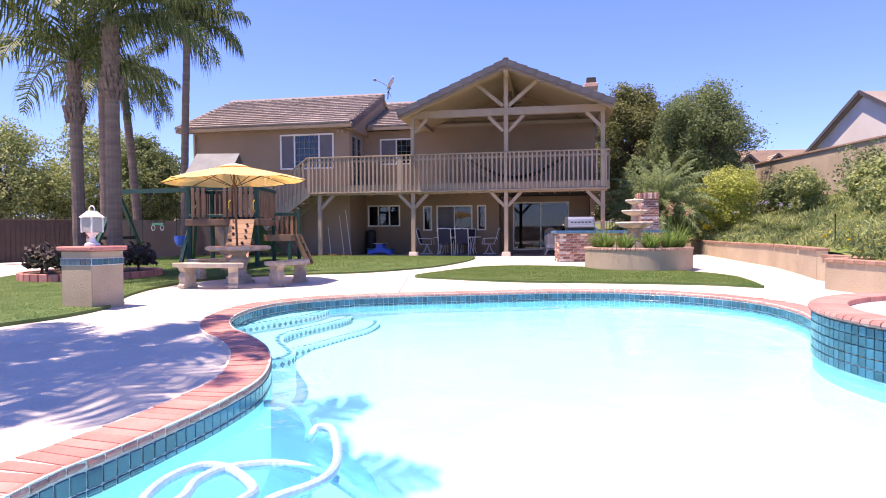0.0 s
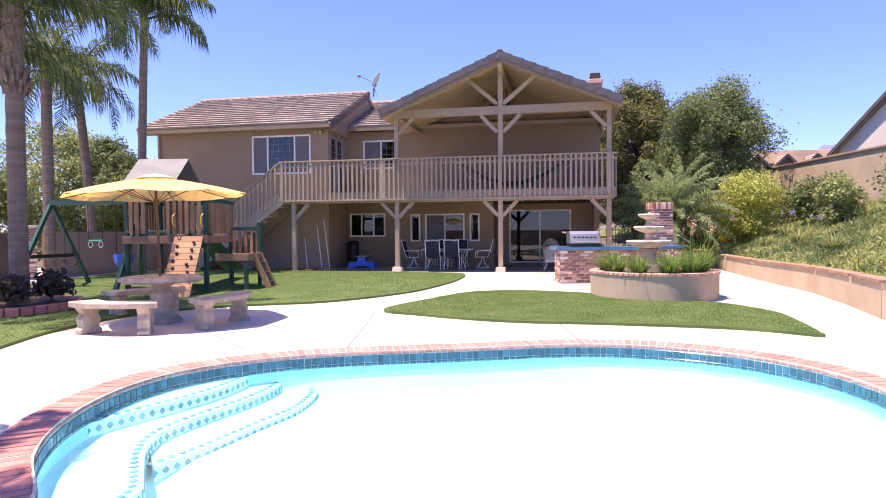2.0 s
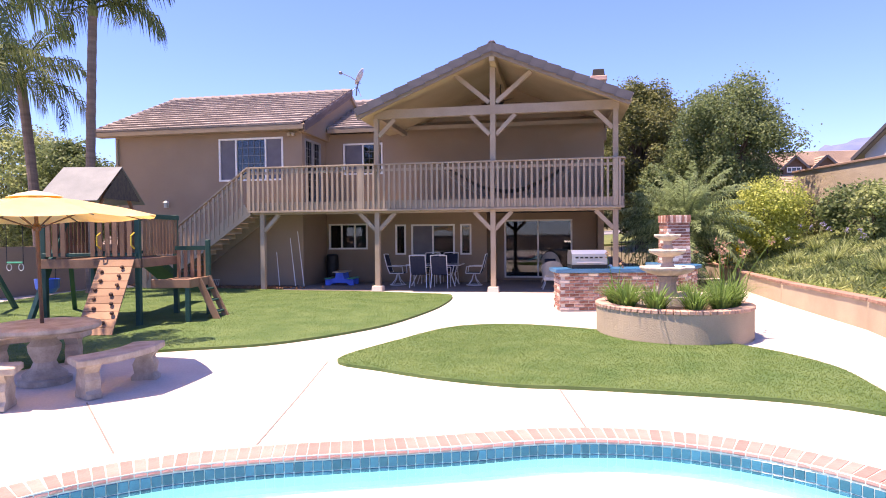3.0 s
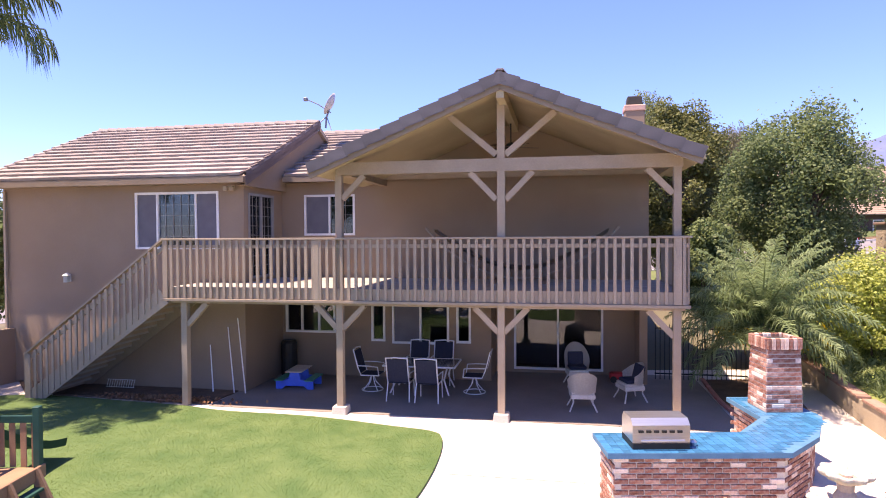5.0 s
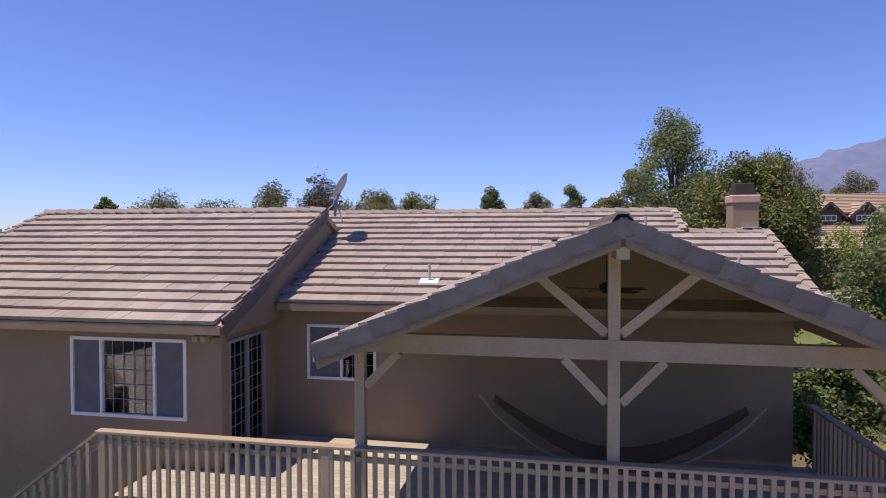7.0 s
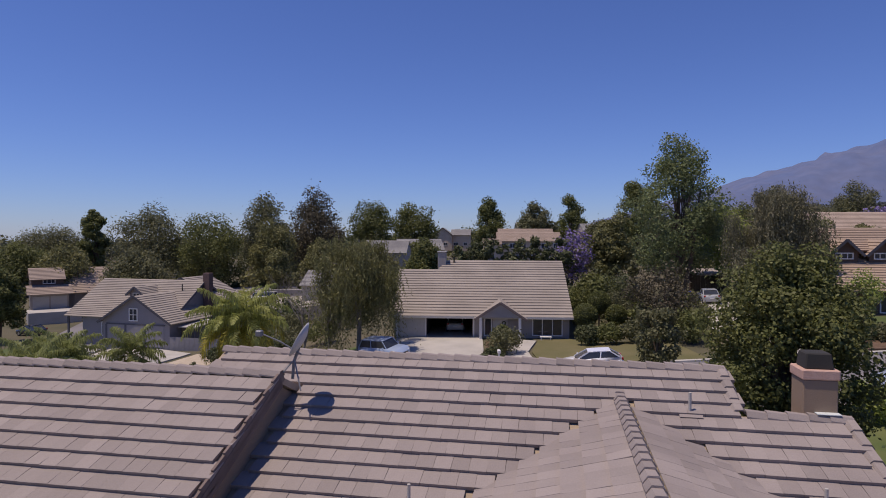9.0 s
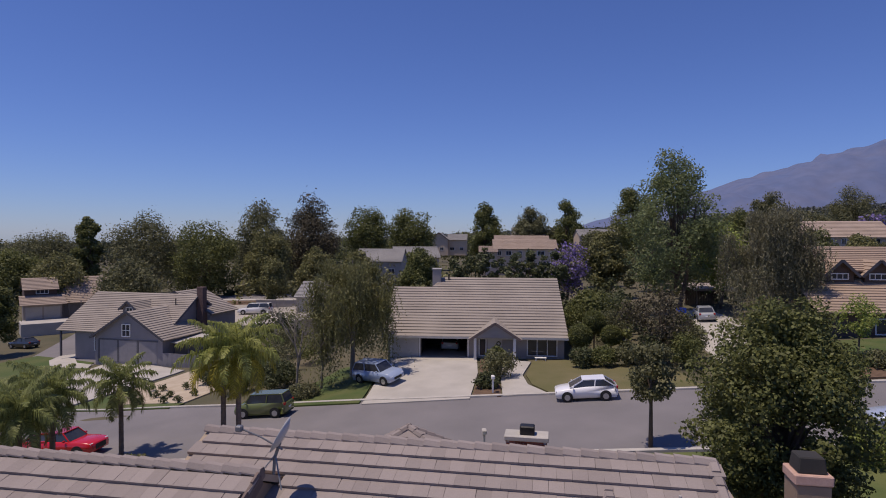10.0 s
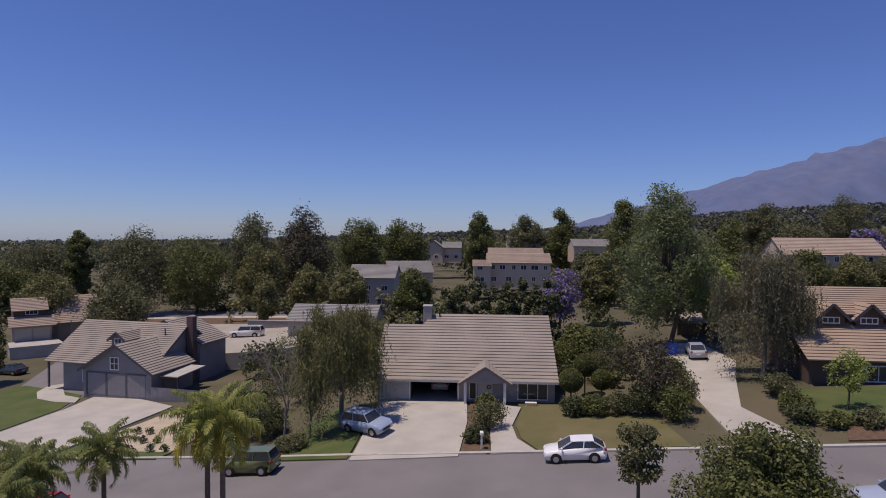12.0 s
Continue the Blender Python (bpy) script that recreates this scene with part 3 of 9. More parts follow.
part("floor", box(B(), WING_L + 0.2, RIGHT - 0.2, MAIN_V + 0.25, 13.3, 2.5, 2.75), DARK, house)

# roof planes: slab, then tiles
G_R = 3.83     # half width of the gable on its eastern side
G_U, G_Z, G_K, G_E = 3.56, 7.10, 0.42, 4.05      # gable ridge, its height, pitch, half width
M_V, M_Z, M_K, R_V, L_V = 3.1, 5.58, 0.413, 7.8, 6.5       # main eave, its height, pitch, ridge, lower ridge


def gable_z(u):
    return G_Z - abs(u - G_U) * G_K


def main_z(v):
    return M_Z + (v - M_V) * M_K


def slab(bm, pts, t=0.14):
    """A sloping slab under the corners pts."""
    hi = [bm.verts.new(p) for p in pts]
    lo = [bm.verts.new((p[0], p[1], p[2] - t)) for p in pts]
    n = len(pts)
    bm.faces.new(hi), bm.faces.new(lo[::-1])
    for i in range(n):
        bm.faces.new((hi[i], lo[i], lo[(i + 1) % n], hi[(i + 1) % n]))
    bmesh.ops.remove_doubles(bm, verts=bm.verts, dist=0.002)
    bmesh.ops.recalc_face_normals(bm, faces=bm.faces)
    return bm


TILE_W, TILE_L = 0.30, 0.36


def tile_mesh():
    bm = B()
    w, ln = TILE_W - 0.003, TILE_L + 0.05
    vs = [bm.verts.new(c) for c in ((0, 0, 0.008), (w, 0, 0.008), (w, ln, 0.0), (0, ln, 0.0), (0.001, 0, 0.082), (w - 0.001, 0, 0.082), (w, ln, 0.016), (0, ln, 0.016))]
    for f in ((3, 2, 1, 0), (4, 5, 6, 7), (0, 1, 5, 4), (1, 2, 6, 5), (2, 3, 7, 6), (3, 0, 4, 7)):
        bm.faces.new([vs[i] for i in f])
    me = bpy.data.meshes.new("roof_tile")
    bm.to_mesh(me)
    bm.free()
    me.materials.append(ROOF)
    return me


TILE = tile_mesh()
TILE_V = np.array([v.co for v in TILE.vertices])
TILE_F = np.array([p.vertices for p in TILE.polygons])


def tile_plane(parent, origin, along, up, width, length, keep, single, rng):
    """Courses of flat tiles; those for which single() holds become pieces, the rest one joined part."""
    along, up = Vector(along).normalized(), Vector(up).normalized()
    nrm = along.cross(up).normalized()
    joined = []
    for r in range(int(length / TILE_L + 0.999)):
        shift = (r % 2) * TILE_W / 2
        for c in range(-1, int(width / TILE_W) + 1):
            x = c * TILE_W + shift
            if x < -0.02 or x + TILE_W > width + 0.05:
                continue
            p = Vector(origin) + along * x + up * (r * TILE_L) + nrm * 0.005
            mid = p + along * TILE_W / 2 + up * TILE_L / 2
            if r * TILE_L + TILE_L * 0.6 > length or not keep(mid):
                continue
            rot = Matrix((along, up, nrm)).transposed().to_4x4() @ pose(0, 0, 0, rng.normal(0, 0.5), rng.normal(0, 0.4), rng.normal(0, 0.5))
            m = Matrix.Translation(p) @ rot
            if single(mid):
                o = new("roof_tile", TILE)
                o.parent, o.matrix_basis = parent, m
            else:
                joined.append(m)
    if joined:
        v = np.concatenate([TILE_V @ np.array(m.to_3x3()).T + np.array(m.translation) for m in joined])
        f = np.concatenate([TILE_F + 8 * i for i in range(len(joined))])
        tagged(np_mesh("roof_tiles", v, f, ROOF, parent), kind="stuff")


def ridge_caps(parent, a, b, w=0.26, step=0.36, material=None, h=0.09, rake=False):
    """Overlapping angled tiles along a ridge, hip or rake."""
    a, b = Vector(a), Vector(b)
    n = max(1, round((b - a).length / step))
    step = (b - a).length / n
    me = bpy.data.meshes.new("ridge_tile")
    bm = B()
    prof = [(-w / 2, -h), (-w / 4, 0.0), (w / 4, 0.0), (w / 2, -h)]
    if rake:
        prof = [(-w / 2, -h), (-w / 2 + 0.012, 0.0), (w / 2 - 0.012, 0.0), (w / 2, -h)]
    vs = [[bm.verts.new((x, y, z + k)) for x, z in prof] for y, k in ((0, 0.035), (step + 0.04, 0.0))]
    lo = [[bm.verts.new((x, y, z + k - 0.03)) for x, z in prof] for y, k in ((0, 0.035), (step + 0.04, 0.0))]
    for i in range(3):
        bm.faces.new((vs[0][i], vs[0][i + 1], vs[1][i + 1], vs[1][i]))
        bm.faces.new((vs[0][i + 1], vs[0][i], lo[0][i], lo[0][i + 1]))
    for i in (0, 3):
        bm.faces.new((vs[0][i], vs[1][i], lo[1][i], lo[0][i]))
    bm.to_mesh(me)
    bm.free()
    me.materials.append(material or ROOF)
    d = (b - a).normalized()
    x = d.cross(Vector((0, 0, 1))).normalized()
    z = x.cross(d)
    rot = Matrix((x, d, z)).transposed().to_4x4()
    for i in range(n):
        o = new("ridge_tile", me)
        o.parent, o.matrix_basis = parent, Matrix.Translation(a + d * step * i) @ rot


# Brownish eave paint; on the gable it also stands for shade.
EAVE_AND_SHADE = mat("eave_and_shade_paint", (0.27, 0.205, 0.15), (0.23, 0.175, 0.125), 2.0, 0.8, bump=0.2)
# Wing rake: brown darkened for the side turned from the sun.
RAKE_SHADE = mat("rake_shade_brown", (0.20, 0.15, 0.13), (0.15, 0.11, 0.095), 2.0, 0.85, bump=0.1, rand=0.1)
rng = np.random.default_rng(11)
W_U0, W_U1, W_V0, W_Z0, W_RV, W_RZ = -10.75, -2.85, 0.95, 5.42, 5.7, 7.52
wing_roof = part("roof", slab(slab(B(), [(W_U0, W_V0, W_Z0), (W_U1, W_V0, W_Z0), (W_U1, W_RV, W_RZ), (W_U0, W_RV, W_RZ)]),
                              [(W_U0, W_RV, W_RZ), (W_U1, W_RV, W_RZ), (W_U1, 10.4, W_Z0), (W_U0, 10.4, W_Z0)]), TRIM, house, "tiled gable roof of the wing")
sl = Vector((0, W_RV - W_V0, W_RZ - W_Z0))
tile_plane(wing_roof, (W_U0, W_V0 - 0.04, W_Z0), (1, 0, 0), sl, W_U1 - W_U0, sl.length, lambda p: True, lambda p: p.x > -7.2 and p.y > 2.6, rng)
ridge_caps(wing_roof, (W_U0, W_RV, W_RZ + 0.10), (W_U1, W_RV, W_RZ + 0.10))
ridge_caps(wing_roof, (W_U1 + 0.01, W_V0, W_Z0 + 0.09), (W_U1 + 0.01, W_RV, W_RZ + 0.09), w=0.07, h=0.20, material=RAKE_SHADE, rake=True)
ridge_caps(wing_roof, (W_U0 + 0.02, W_V0, W_Z0 + 0.085), (W_U0 + 0.02, W_RV, W_RZ + 0.085), material=ROOF)
gw = B()
prism(gw, [(1.0, 5.2), (10.3, 5.2), (5.7, 7.36)], 0, 0.15)
bmesh.ops.transform(gw, matrix=Matrix.Translation((WING_R, 0, 0)) @ pose(0, 0, 0, 90, 0, 90), verts=gw.verts)
part("gable_wall", gw, STUCCO, house)
part("bargeboard", beam(B(), (W_U1 + 0.02, W_V0 - 0.02, W_Z0 - 0.12), (W_U1 + 0.02, W_RV, W_RZ - 0.12), 0.05, 0.22), RAKE_SHADE, house)
part("fascia", box(B(), W_U0, W_U1, W_V0 - 0.06, W_V0, W_Z0 - 0.16, W_Z0), EAVE_AND_SHADE, house, "tan fascia board with gutter")
part("soffit", box(B(), W_U0, W_U1, W_V0 + 0.002, WING_V, W_Z0 - 0.15, W_Z0 - 0.12), EAVE_AND_SHADE, house)

main_roof = part("roof", slab(slab(slab(B(), [(W_U1, M_V, M_Z), (7.4, M_V, M_Z), (7.4, L_V, main_z(L_V)), (-5.2, L_V, main_z(L_V))]), [(-5.2, L_V, main_z(L_V)), (5.6, L_V, main_z(L_V)), (5.6, R_V, main_z(R_V)), (-5.2, R_V, main_z(R_V))]),
                              [(-5.2, R_V, main_z(R_V)), (5.6, R_V, main_z(R_V)), (5.6, 13.9, M_Z - 0.2), (-5.2, 13.9, M_Z - 0.2)]), TRIM, house, "tiled main roof")
part("roof", slab(B(), [(5.6, L_V, main_z(L_V)), (7.4, L_V, main_z(L_V)), (7.4, 11.0, M_Z), (5.6, 11.0, M_Z)]), TRIM, house)


def main_keep(p):
    if p.y > L_V and p.x > 5.6:
        return False
    if p.x < W_U1 + 0.05 and (p.z < W_RZ + 0.02 - abs(p.y - W_RV) * 0.44 or p.y < 5.0):
        return False
    return not (-G_E < p.x - G_U < G_R and gable_z(p.x) > main_z(p.y) + 0.02)


sl = Vector((0, R_V - M_V, main_z(R_V) - M_Z))
tile_plane(main_roof, (-5.2, M_V - 0.04, M_Z), (1, 0, 0), sl, 12.65, sl.length, main_keep, lambda p: p.x < 1.5 and p.y > 4.2, rng)
ridge_caps(main_roof, (-5.2, R_V, main_z(R_V) + 0.10), (5.6, R_V, main_z(R_V) + 0.10))
ridge_caps(main_roof, (5.6, L_V, main_z(L_V) + 0.09), (5.6, R_V, main_z(R_V) + 0.09))
ridge_caps(main_roof, (5.7, L_V, main_z(L_V) + 0.09), (7.4, L_V, main_z(L_V) + 0.09))
ridge_caps(main_roof, (7.38, M_V, M_Z + 0.085), (7.38, L_V, main_z(L_V) + 0.085))
part("fascia", box(B(), W_U1, 0.0, M_V - 0.06, M_V, M_Z - 0.15, M_Z), EAVE_AND_SHADE, house)

F_V, B_V = -0.78, 7.45
gable_roof = part("roof", slab(slab(B(), [(G_U - G_E, F_V, gable_z(G_U - G_E)), (G_U, F_V, G_Z), (G_U, B_V, G_Z), (G_U - G_E, B_V - 4.5, gable_z(G_U - G_E))], 0.16),
                               [(G_U, F_V, G_Z), (G_U + G_R, F_V, gable_z(G_U + G_R)), (G_U + G_R, B_V - 4.5, gable_z(G_U + G_R)), (G_U, B_V, G_Z)], 0.16), SOFFIT, house, "tiled gable roof over the balcony")
gl = math.hypot(G_E, G_E * G_K)
gk = lambda p: p.y < M_V or gable_z(p.x) > main_z(p.y) - 0.03
tile_plane(gable_roof, (G_U - G_E - 0.04, B_V, gable_z(G_U - G_E)), (0, -1, 0), (1, 0, G_K), B_V - F_V - 0.12, gl, gk, lambda p: False, rng)
tile_plane(gable_roof, (G_U + G_R + 0.04, F_V + 0.12, gable_z(G_U + G_R)), (0, 1, 0), (-1, 0, G_K), B_V - F_V - 0.12, math.hypot(G_R, G_R * G_K), gk, lambda p: False, rng)
ridge_caps(gable_roof, (G_U, F_V + 0.1, G_Z + 0.11), (G_U, B_V, G_Z + 0.11), step=0.30)
for s in (-1, 1):
    w = G_E if s < 0 else G_R
    a, b = (G_U + s * (w + 0.03), F_V + 0.05, gable_z(G_U + w) + 0.04), (G_U, F_V + 0.05, G_Z + 0.055)
    # Rake tiles are coloured dark for the shade on their fronts.
    ridge_caps(gable_roof, a, b, 0.16, 0.44, EDGE_SHADE, 0.21, True)
    # Trim darkened by colour for the shade below the rake tiles.
    part("bargeboard", beam(B(), (a[0] - s * 0.05, F_V + 0.05, a[2] - 0.205), (G_U, F_V + 0.05, G_Z - 0.185), 0.06, 0.20), EAVE_AND_SHADE, house, "tan bargeboard")
gi = prism(B(), [(-0.05, 5.452), (RIGHT, 5.452), (RIGHT, 5.52), (G_U, G_Z - 0.17), (-0.05, 5.46)], 0, 0.12)
bmesh.ops.transform(gi, matrix=Matrix.Translation((0, MAIN_V + 0.13, 0)) @ pose(0, 0, 0, 90, 0, 0), verts=gi.verts)
part("gable_infill", gi, STUCCO, house, "tan stucco gable end behind the truss")
# trusses
tb = part("truss", box(B(), -0.12, 7.12, -0.09, 0.09, 5.27, 5.54), TRIM, house, "tan painted timber truss")
for nm, a, b in (("king_post", (G_U - 0.05, 0, 3.9), (G_U - 0.05, 0, G_Z - 0.15)), ("ridge_beam", (G_U, F_V + 0.06, G_Z - 0.32), (G_U, MAIN_V, G_Z - 0.32))):
    part(nm, beam(B(), a, b, 0.16, 0.16 if nm == "king_post" else 0.26), TRIM if nm == "king_post" else SOFFIT, tb)
for s in (-1, 1):
    part("brace", beam(B(), (G_U - 0.05 + s * 0.1, 0.0, 5.62), (G_U - 0.05 + s * 1.12, 0.0, 6.48), 0.11, 0.13), TRIM, tb)
    part("brace", beam(B(), (G_U - 0.05 + s * 0.1, 0.0, 4.68), (G_U - 0.05 + s * 0.66, 0.0, 5.26), 0.11, 0.12), TRIM, tb)
    part("brace", beam(B(), ((-0.07 if s < 0 else 7.02) - s * 0.08, 0.0, 4.75), ((-0.07 if s < 0 else 7.02) - s * 0.58, 0.0, 5.26), 0.11, 0.12), TRIM, tb)
part("rafter_beam", box(B(), -0.15, 0.02, 0.12, MAIN_V, 5.30, 5.52), TRIM, house)
part("rafter_beam", box(B(), 6.95, 7.12, 0.12, MAIN_V, 5.30, 5.52), TRIM, house)

# ---- balcony deck and stair ----
deck = thing("balcony", HOUSE, "raised tan timber balcony with slatted railing on posts", "balcony")
D_L, D_R, D_F, D_Z = -4.32, 7.22, -0.15, 2.77
POSTS = (-3.87, -0.07, 3.5, 7.02)
for i, u in enumerate(POSTS):
    top = 2.47 if i in (0, 2) else 5.27
    p = part("post", bbox(u - 0.075, u + 0.075, -0.075, 0.075, 0.16 if i else 0.0, top, 0.006), TRIM, deck)
    if i:
        part("footing", bevel(box(B(), u - 0.17, u + 0.17, -0.17, 0.17, -0.02, 0.17, None, 0.9), 0.012), CONCRETE, deck, "pale concrete footing")
    for s in (-1, 1):
        if (i == 0 and s < 0) or (i == 3 and s > 0):
            continue
        part("brace", beam(B(), (u + s * 0.06, 0, 1.88), (u + s * 0.56, 0, 2.40), 0.10, 0.12), TRIM, deck)
part("beam", bbox(D_L + 0.1, D_R - 0.05, -0.07, 0.07, 2.40, 2.52, 0.005), TRIM, deck)
part("fascia", bbox(D_L, D_R, D_F, D_F + 0.05, 2.52, 2.78, 0.005), TRIM, deck)
part("ledge", bbox(D_L - 0.03, D_R + 0.03, D_F - 0.06, D_F + 0.02, 2.46, 2.52, 0.005), TRIM, deck)
part("fascia", bbox(D_L, D_L + 0.05, D_F + 0.06, WING_V - 0.02, 2.5, 2.76, 0.005), TRIM, deck)
part("fascia", bbox(D_R - 0.05, D_R, D_F + 0.06, MAIN_V, 2.5, 2.78, 0.005), TRIM, deck)
for k in range(19):
    u = D_L + 0.3 + k * 0.62
    if u < D_R:
        part("joist", box(B(), u - 0.02, u + 0.02, D_F + 0.06, (WING_V if u < WING_R else MAIN_V) - 0.02, 2.53, 2.72), TRIM, deck)
bw = 0.14
n = int((MAIN_V - D_F - 0.06) / bw)
for k in range(n):
    v0 = D_F + 0.06 + k * bw
    u0 = D_L + 0.06 if v0 + bw < WING_V else WING_R + 0.02
    part("board", box(B(), u0, D_R - 0.06, v0, v0 + bw - 0.006, 2.73, D_Z), DECK_WOOD, deck)
R_Z = 3.90
part("rail", bbox(D_L - 0.04, D_R + 0.04, D_F - 0.07, D_F + 0.09, R_Z - 0.045, R_Z, 0.006), TRIM, deck, "flat tan top rail")
part("rail", bbox(D_L, D_R, D_F - 0.0, D_F + 0.045, R_Z - 0.23, R_Z - 0.15, 0.005), TRIM, deck)
bal = bpy.data.meshes.new("baluster")
bm = bbox(-0.032, 0.032, -0.024, 0.024, 2.53, R_Z - 0.046, 0.004)
bm.to_mesh(bal)
bm.free()
bal.materials.append(TRIM)


def baluster(u, v, turn=0.0, dz=0.0):
    o = new("baluster", bal)
    o.parent, o.matrix_basis = deck, pose(u, v, dz, 0, 0, turn)


k = 0
while D_L + 0.06 + k * 0.165 < D_R:
    baluster(D_L + 0.06 + k * 0.165, D_F - 0.025)
    k += 1
for u in (D_L + 0.07, -0.55, 3.5, 7.02):
    part("rail_post", bbox(u - 0.06, u + 0.06, D_F - 0.055, D_F - 0.002, 2.53, R_Z - 0.046, 0.005), TRIM, deck)
for k in range(1, 22):
    baluster(D_R + 0.02, D_F + k * 0.165, 90)
part("rail", bbox(D_R - 0.06, D_R + 0.09, D_F + 0.10, MAIN_V, R_Z - 0.045, R_Z, 0.006), TRIM, deck)
# stair down along the wing
S_N, S_END = 15, -8.0
run = (D_L - S_END) / S_N
for k in range(S_N):
    u1 = D_L - k * run
    part("tread", bbox(u1 - run - 0.03, u1, D_F + 0.05, WING_V - 0.012, D_Z - (k + 1) * 0.182 - 0.05, D_Z - (k + 1) * 0.182, 0.006), DECK_WOOD, deck)
for k in range(S_N):
    u1 = D_L - k * run
    part("riser", box(B(), u1 - 0.025, u1 - 0.005, D_F + 0.05, WING_V - 0.06, D_Z - (k + 1) * 0.182 + 0.002, D_Z - k * 0.182 - 0.07), TRIM, deck)
for v in (D_F - 0.02, WING_V - 0.03):
    part("stringer", beam(B(), (D_L + 0.02, v, D_Z - 0.20), (S_END, v, -0.04), 0.05, 0.40), TRIM, deck)
part("rail", beam(B(), (D_L, D_F - 0.0, R_Z - 0.03), (S_END - 0.1, D_F - 0.0, R_Z - 2.77 - 0.03), 0.15, 0.045), TRIM, deck)
part("rail", beam(B(), (D_L, D_F - 0.0, R_Z - 0.22), (S_END - 0.1, D_F - 0.0, R_Z - 2.77 - 0.22), 0.045, 0.08), TRIM, deck)
k = 1
slope = 2.77 / (D_L - S_END)
while D_L - k * 0.165 > S_END:
    baluster(D_L - k * 0.165, D_F - 0.05, 0, -k * 0.165 * slope - 0.02)
    k += 1
part("newel", bbox(S_END - 0.1, S_END + 0.02, D_F - 0.06, D_F + 0.06, -0.02, R_Z - 2.77 + 0.02, 0.006), TRIM, deck)
# patio slab under the deck; its darker concrete carries the balcony's shade
tagged(obj("patio", box(B(), -3.3, 8.3, -0.02, 4.9, -0.06, 0.012), PATIO_SHADE, None), "concrete patio under the balcony, shade darkened into its colour", "paving", kind="structure").matrix_basis = HOUSE
# chimney on the lower ridge
chim = thing("chimney", HOUSE @ pose(6.96, 6.85, 0.02), "tan stucco chimney with a dark metal cap", "chimney")
part("shaft", bbox(-0.29, 0.29, -0.28, 0.28, 5.3, 7.66, 0.02), STUCCO, chim)
part("crown", bbox(-0.315, 0.315, -0.305, 0.305, 7.66, 7.84, 0.02), BARE_RIM, chim)
part("flashing", box(B(), -0.10, 0.29, -0.44, -0.28, main_z(6.5) + 0.10, main_z(6.5) + 0.112), GROUT, chim, "pale metal flashing at the foot")
part("cap", bevel(box(B(), -0.24, 0.24, -0.23, 0.23, 7.84, 8.12, None, 0.86), 0.02), DARK, chim, "dark metal spark cap")

# ---- plants ----
def tree(name, m, height, radius, leaves, size, leaf, bark=None, trunk=0.18, clear=0.3, clumps=46, seed=1, label="", category="tree", squash=1.0, droop=0.0, spread=0.30, group="", long=1.6, blossom=None):
    """Tapered trunk and limbs under a crown of small leaves gathered in uneven clumps."""
    rng = np.random.default_rng(seed)
    t = thing(name, m, label, category, group)
    hc = height * (1 + clear) / 2
    half = height * (1 - clear) / 2
    d = rng.normal(size=(clumps, 3))
    d /= np.linalg.norm(d, axis=1)[:, None]
    r = rng.uniform(0.35, 1.0, clumps) ** 0.6
    taper = 1.0 - 0.35 * np.clip(d[:, 2] * r, 0, 1) * squash
    c = np.column_stack([d[:, 0] * r * radius * 0.82 * taper, d[:, 1] * r * radius * 0.82 * taper, hc + d[:, 2] * r * half * 0.86])
    bm = B()
    bend = rng.normal(0, 0.05 * height, 2)
    top = (bend[0], bend[1], height * (clear + (1 - clear) * 0.62))
    pts = [(0, 0, -0.15), (bend[0] * 0.25, bend[1] * 0.25, height * clear * 0.6), (bend[0] * 0.6, bend[1] * 0.6, height * (clear + 0.2 * (1 - clear))), top]
    tube(bm, pts, [trunk * 1.25, trunk, trunk * 0.75, trunk * 0.25], 8)
    part("trunk", bm, bark or BARK, t)
    bm = B()
    for k in range(0, clumps, 3):
        f = rng.uniform(0.25, 0.9)
        s = Vector((bend[0] * 0.4 * f, bend[1] * 0.4 * f, height * (clear * 0.8 + (1 - clear) * 0.5 * f)))
        e = Vector(c[k])
        mid = (s + e) / 2 + Vector((0, 0, 0.06 * height))
        tube(bm, [s, mid, e], [trunk * 0.38, trunk * 0.22, trunk * 0.06], 5)
    part("limb", bm, bark or BARK, t)
    w = rng.uniform(0.5, 1.5, clumps)
    who = rng.choice(clumps, leaves, p=w / w.sum())
    off = rng.normal(size=(leaves, 3))
    off *= (rng.uniform(0.2, 1.0, leaves) ** 0.5 / (np.linalg.norm(off, axis=1) + 1e-9))[:, None]
    sprig = np.where(rng.random(leaves) < 0.10, rng.uniform(1.1, 1.7, leaves), 1.0)[:, None]
    p = c[who] + off * radius * spread * sprig * w[who][:, None] ** 0.5 * np.array([1, 1, 0.85])
    if droop:
        p[:, 2] -= rng.uniform(0, droop, leaves) ** 1.5 * np.linalg.norm(off[:, :2], axis=1)
    p[:, 2] = np.maximum(p[:, 2], 0.08)
    v, f = leaf_quads(rng, p, size, droop * 0.4, long, off + 0.45 * (p - np.array([0, 0, hc])) / np.array([radius, radius, half]))
    if blossom:
        np_mesh("crown", v, f, [leaf, blossom], t, mats=(rng.random(len(f)) < (0.6 if blossom is BLOSSOM else 0.42)))
    else:
        np_mesh("crown", v, f, leaf, t)
    return t


def shrub(m, height, radius, leaves, size, leaf, seed=1, label="rounded green garden shrub", group="", blossom=None, category="shrub", name="shrub"):
    return tree(name, m, height, radius, leaves, size, leaf, trunk=0.03, clear=0.05, clumps=30, seed=seed, label=label, category=category, spread=0.38, group=group, blossom=blossom)


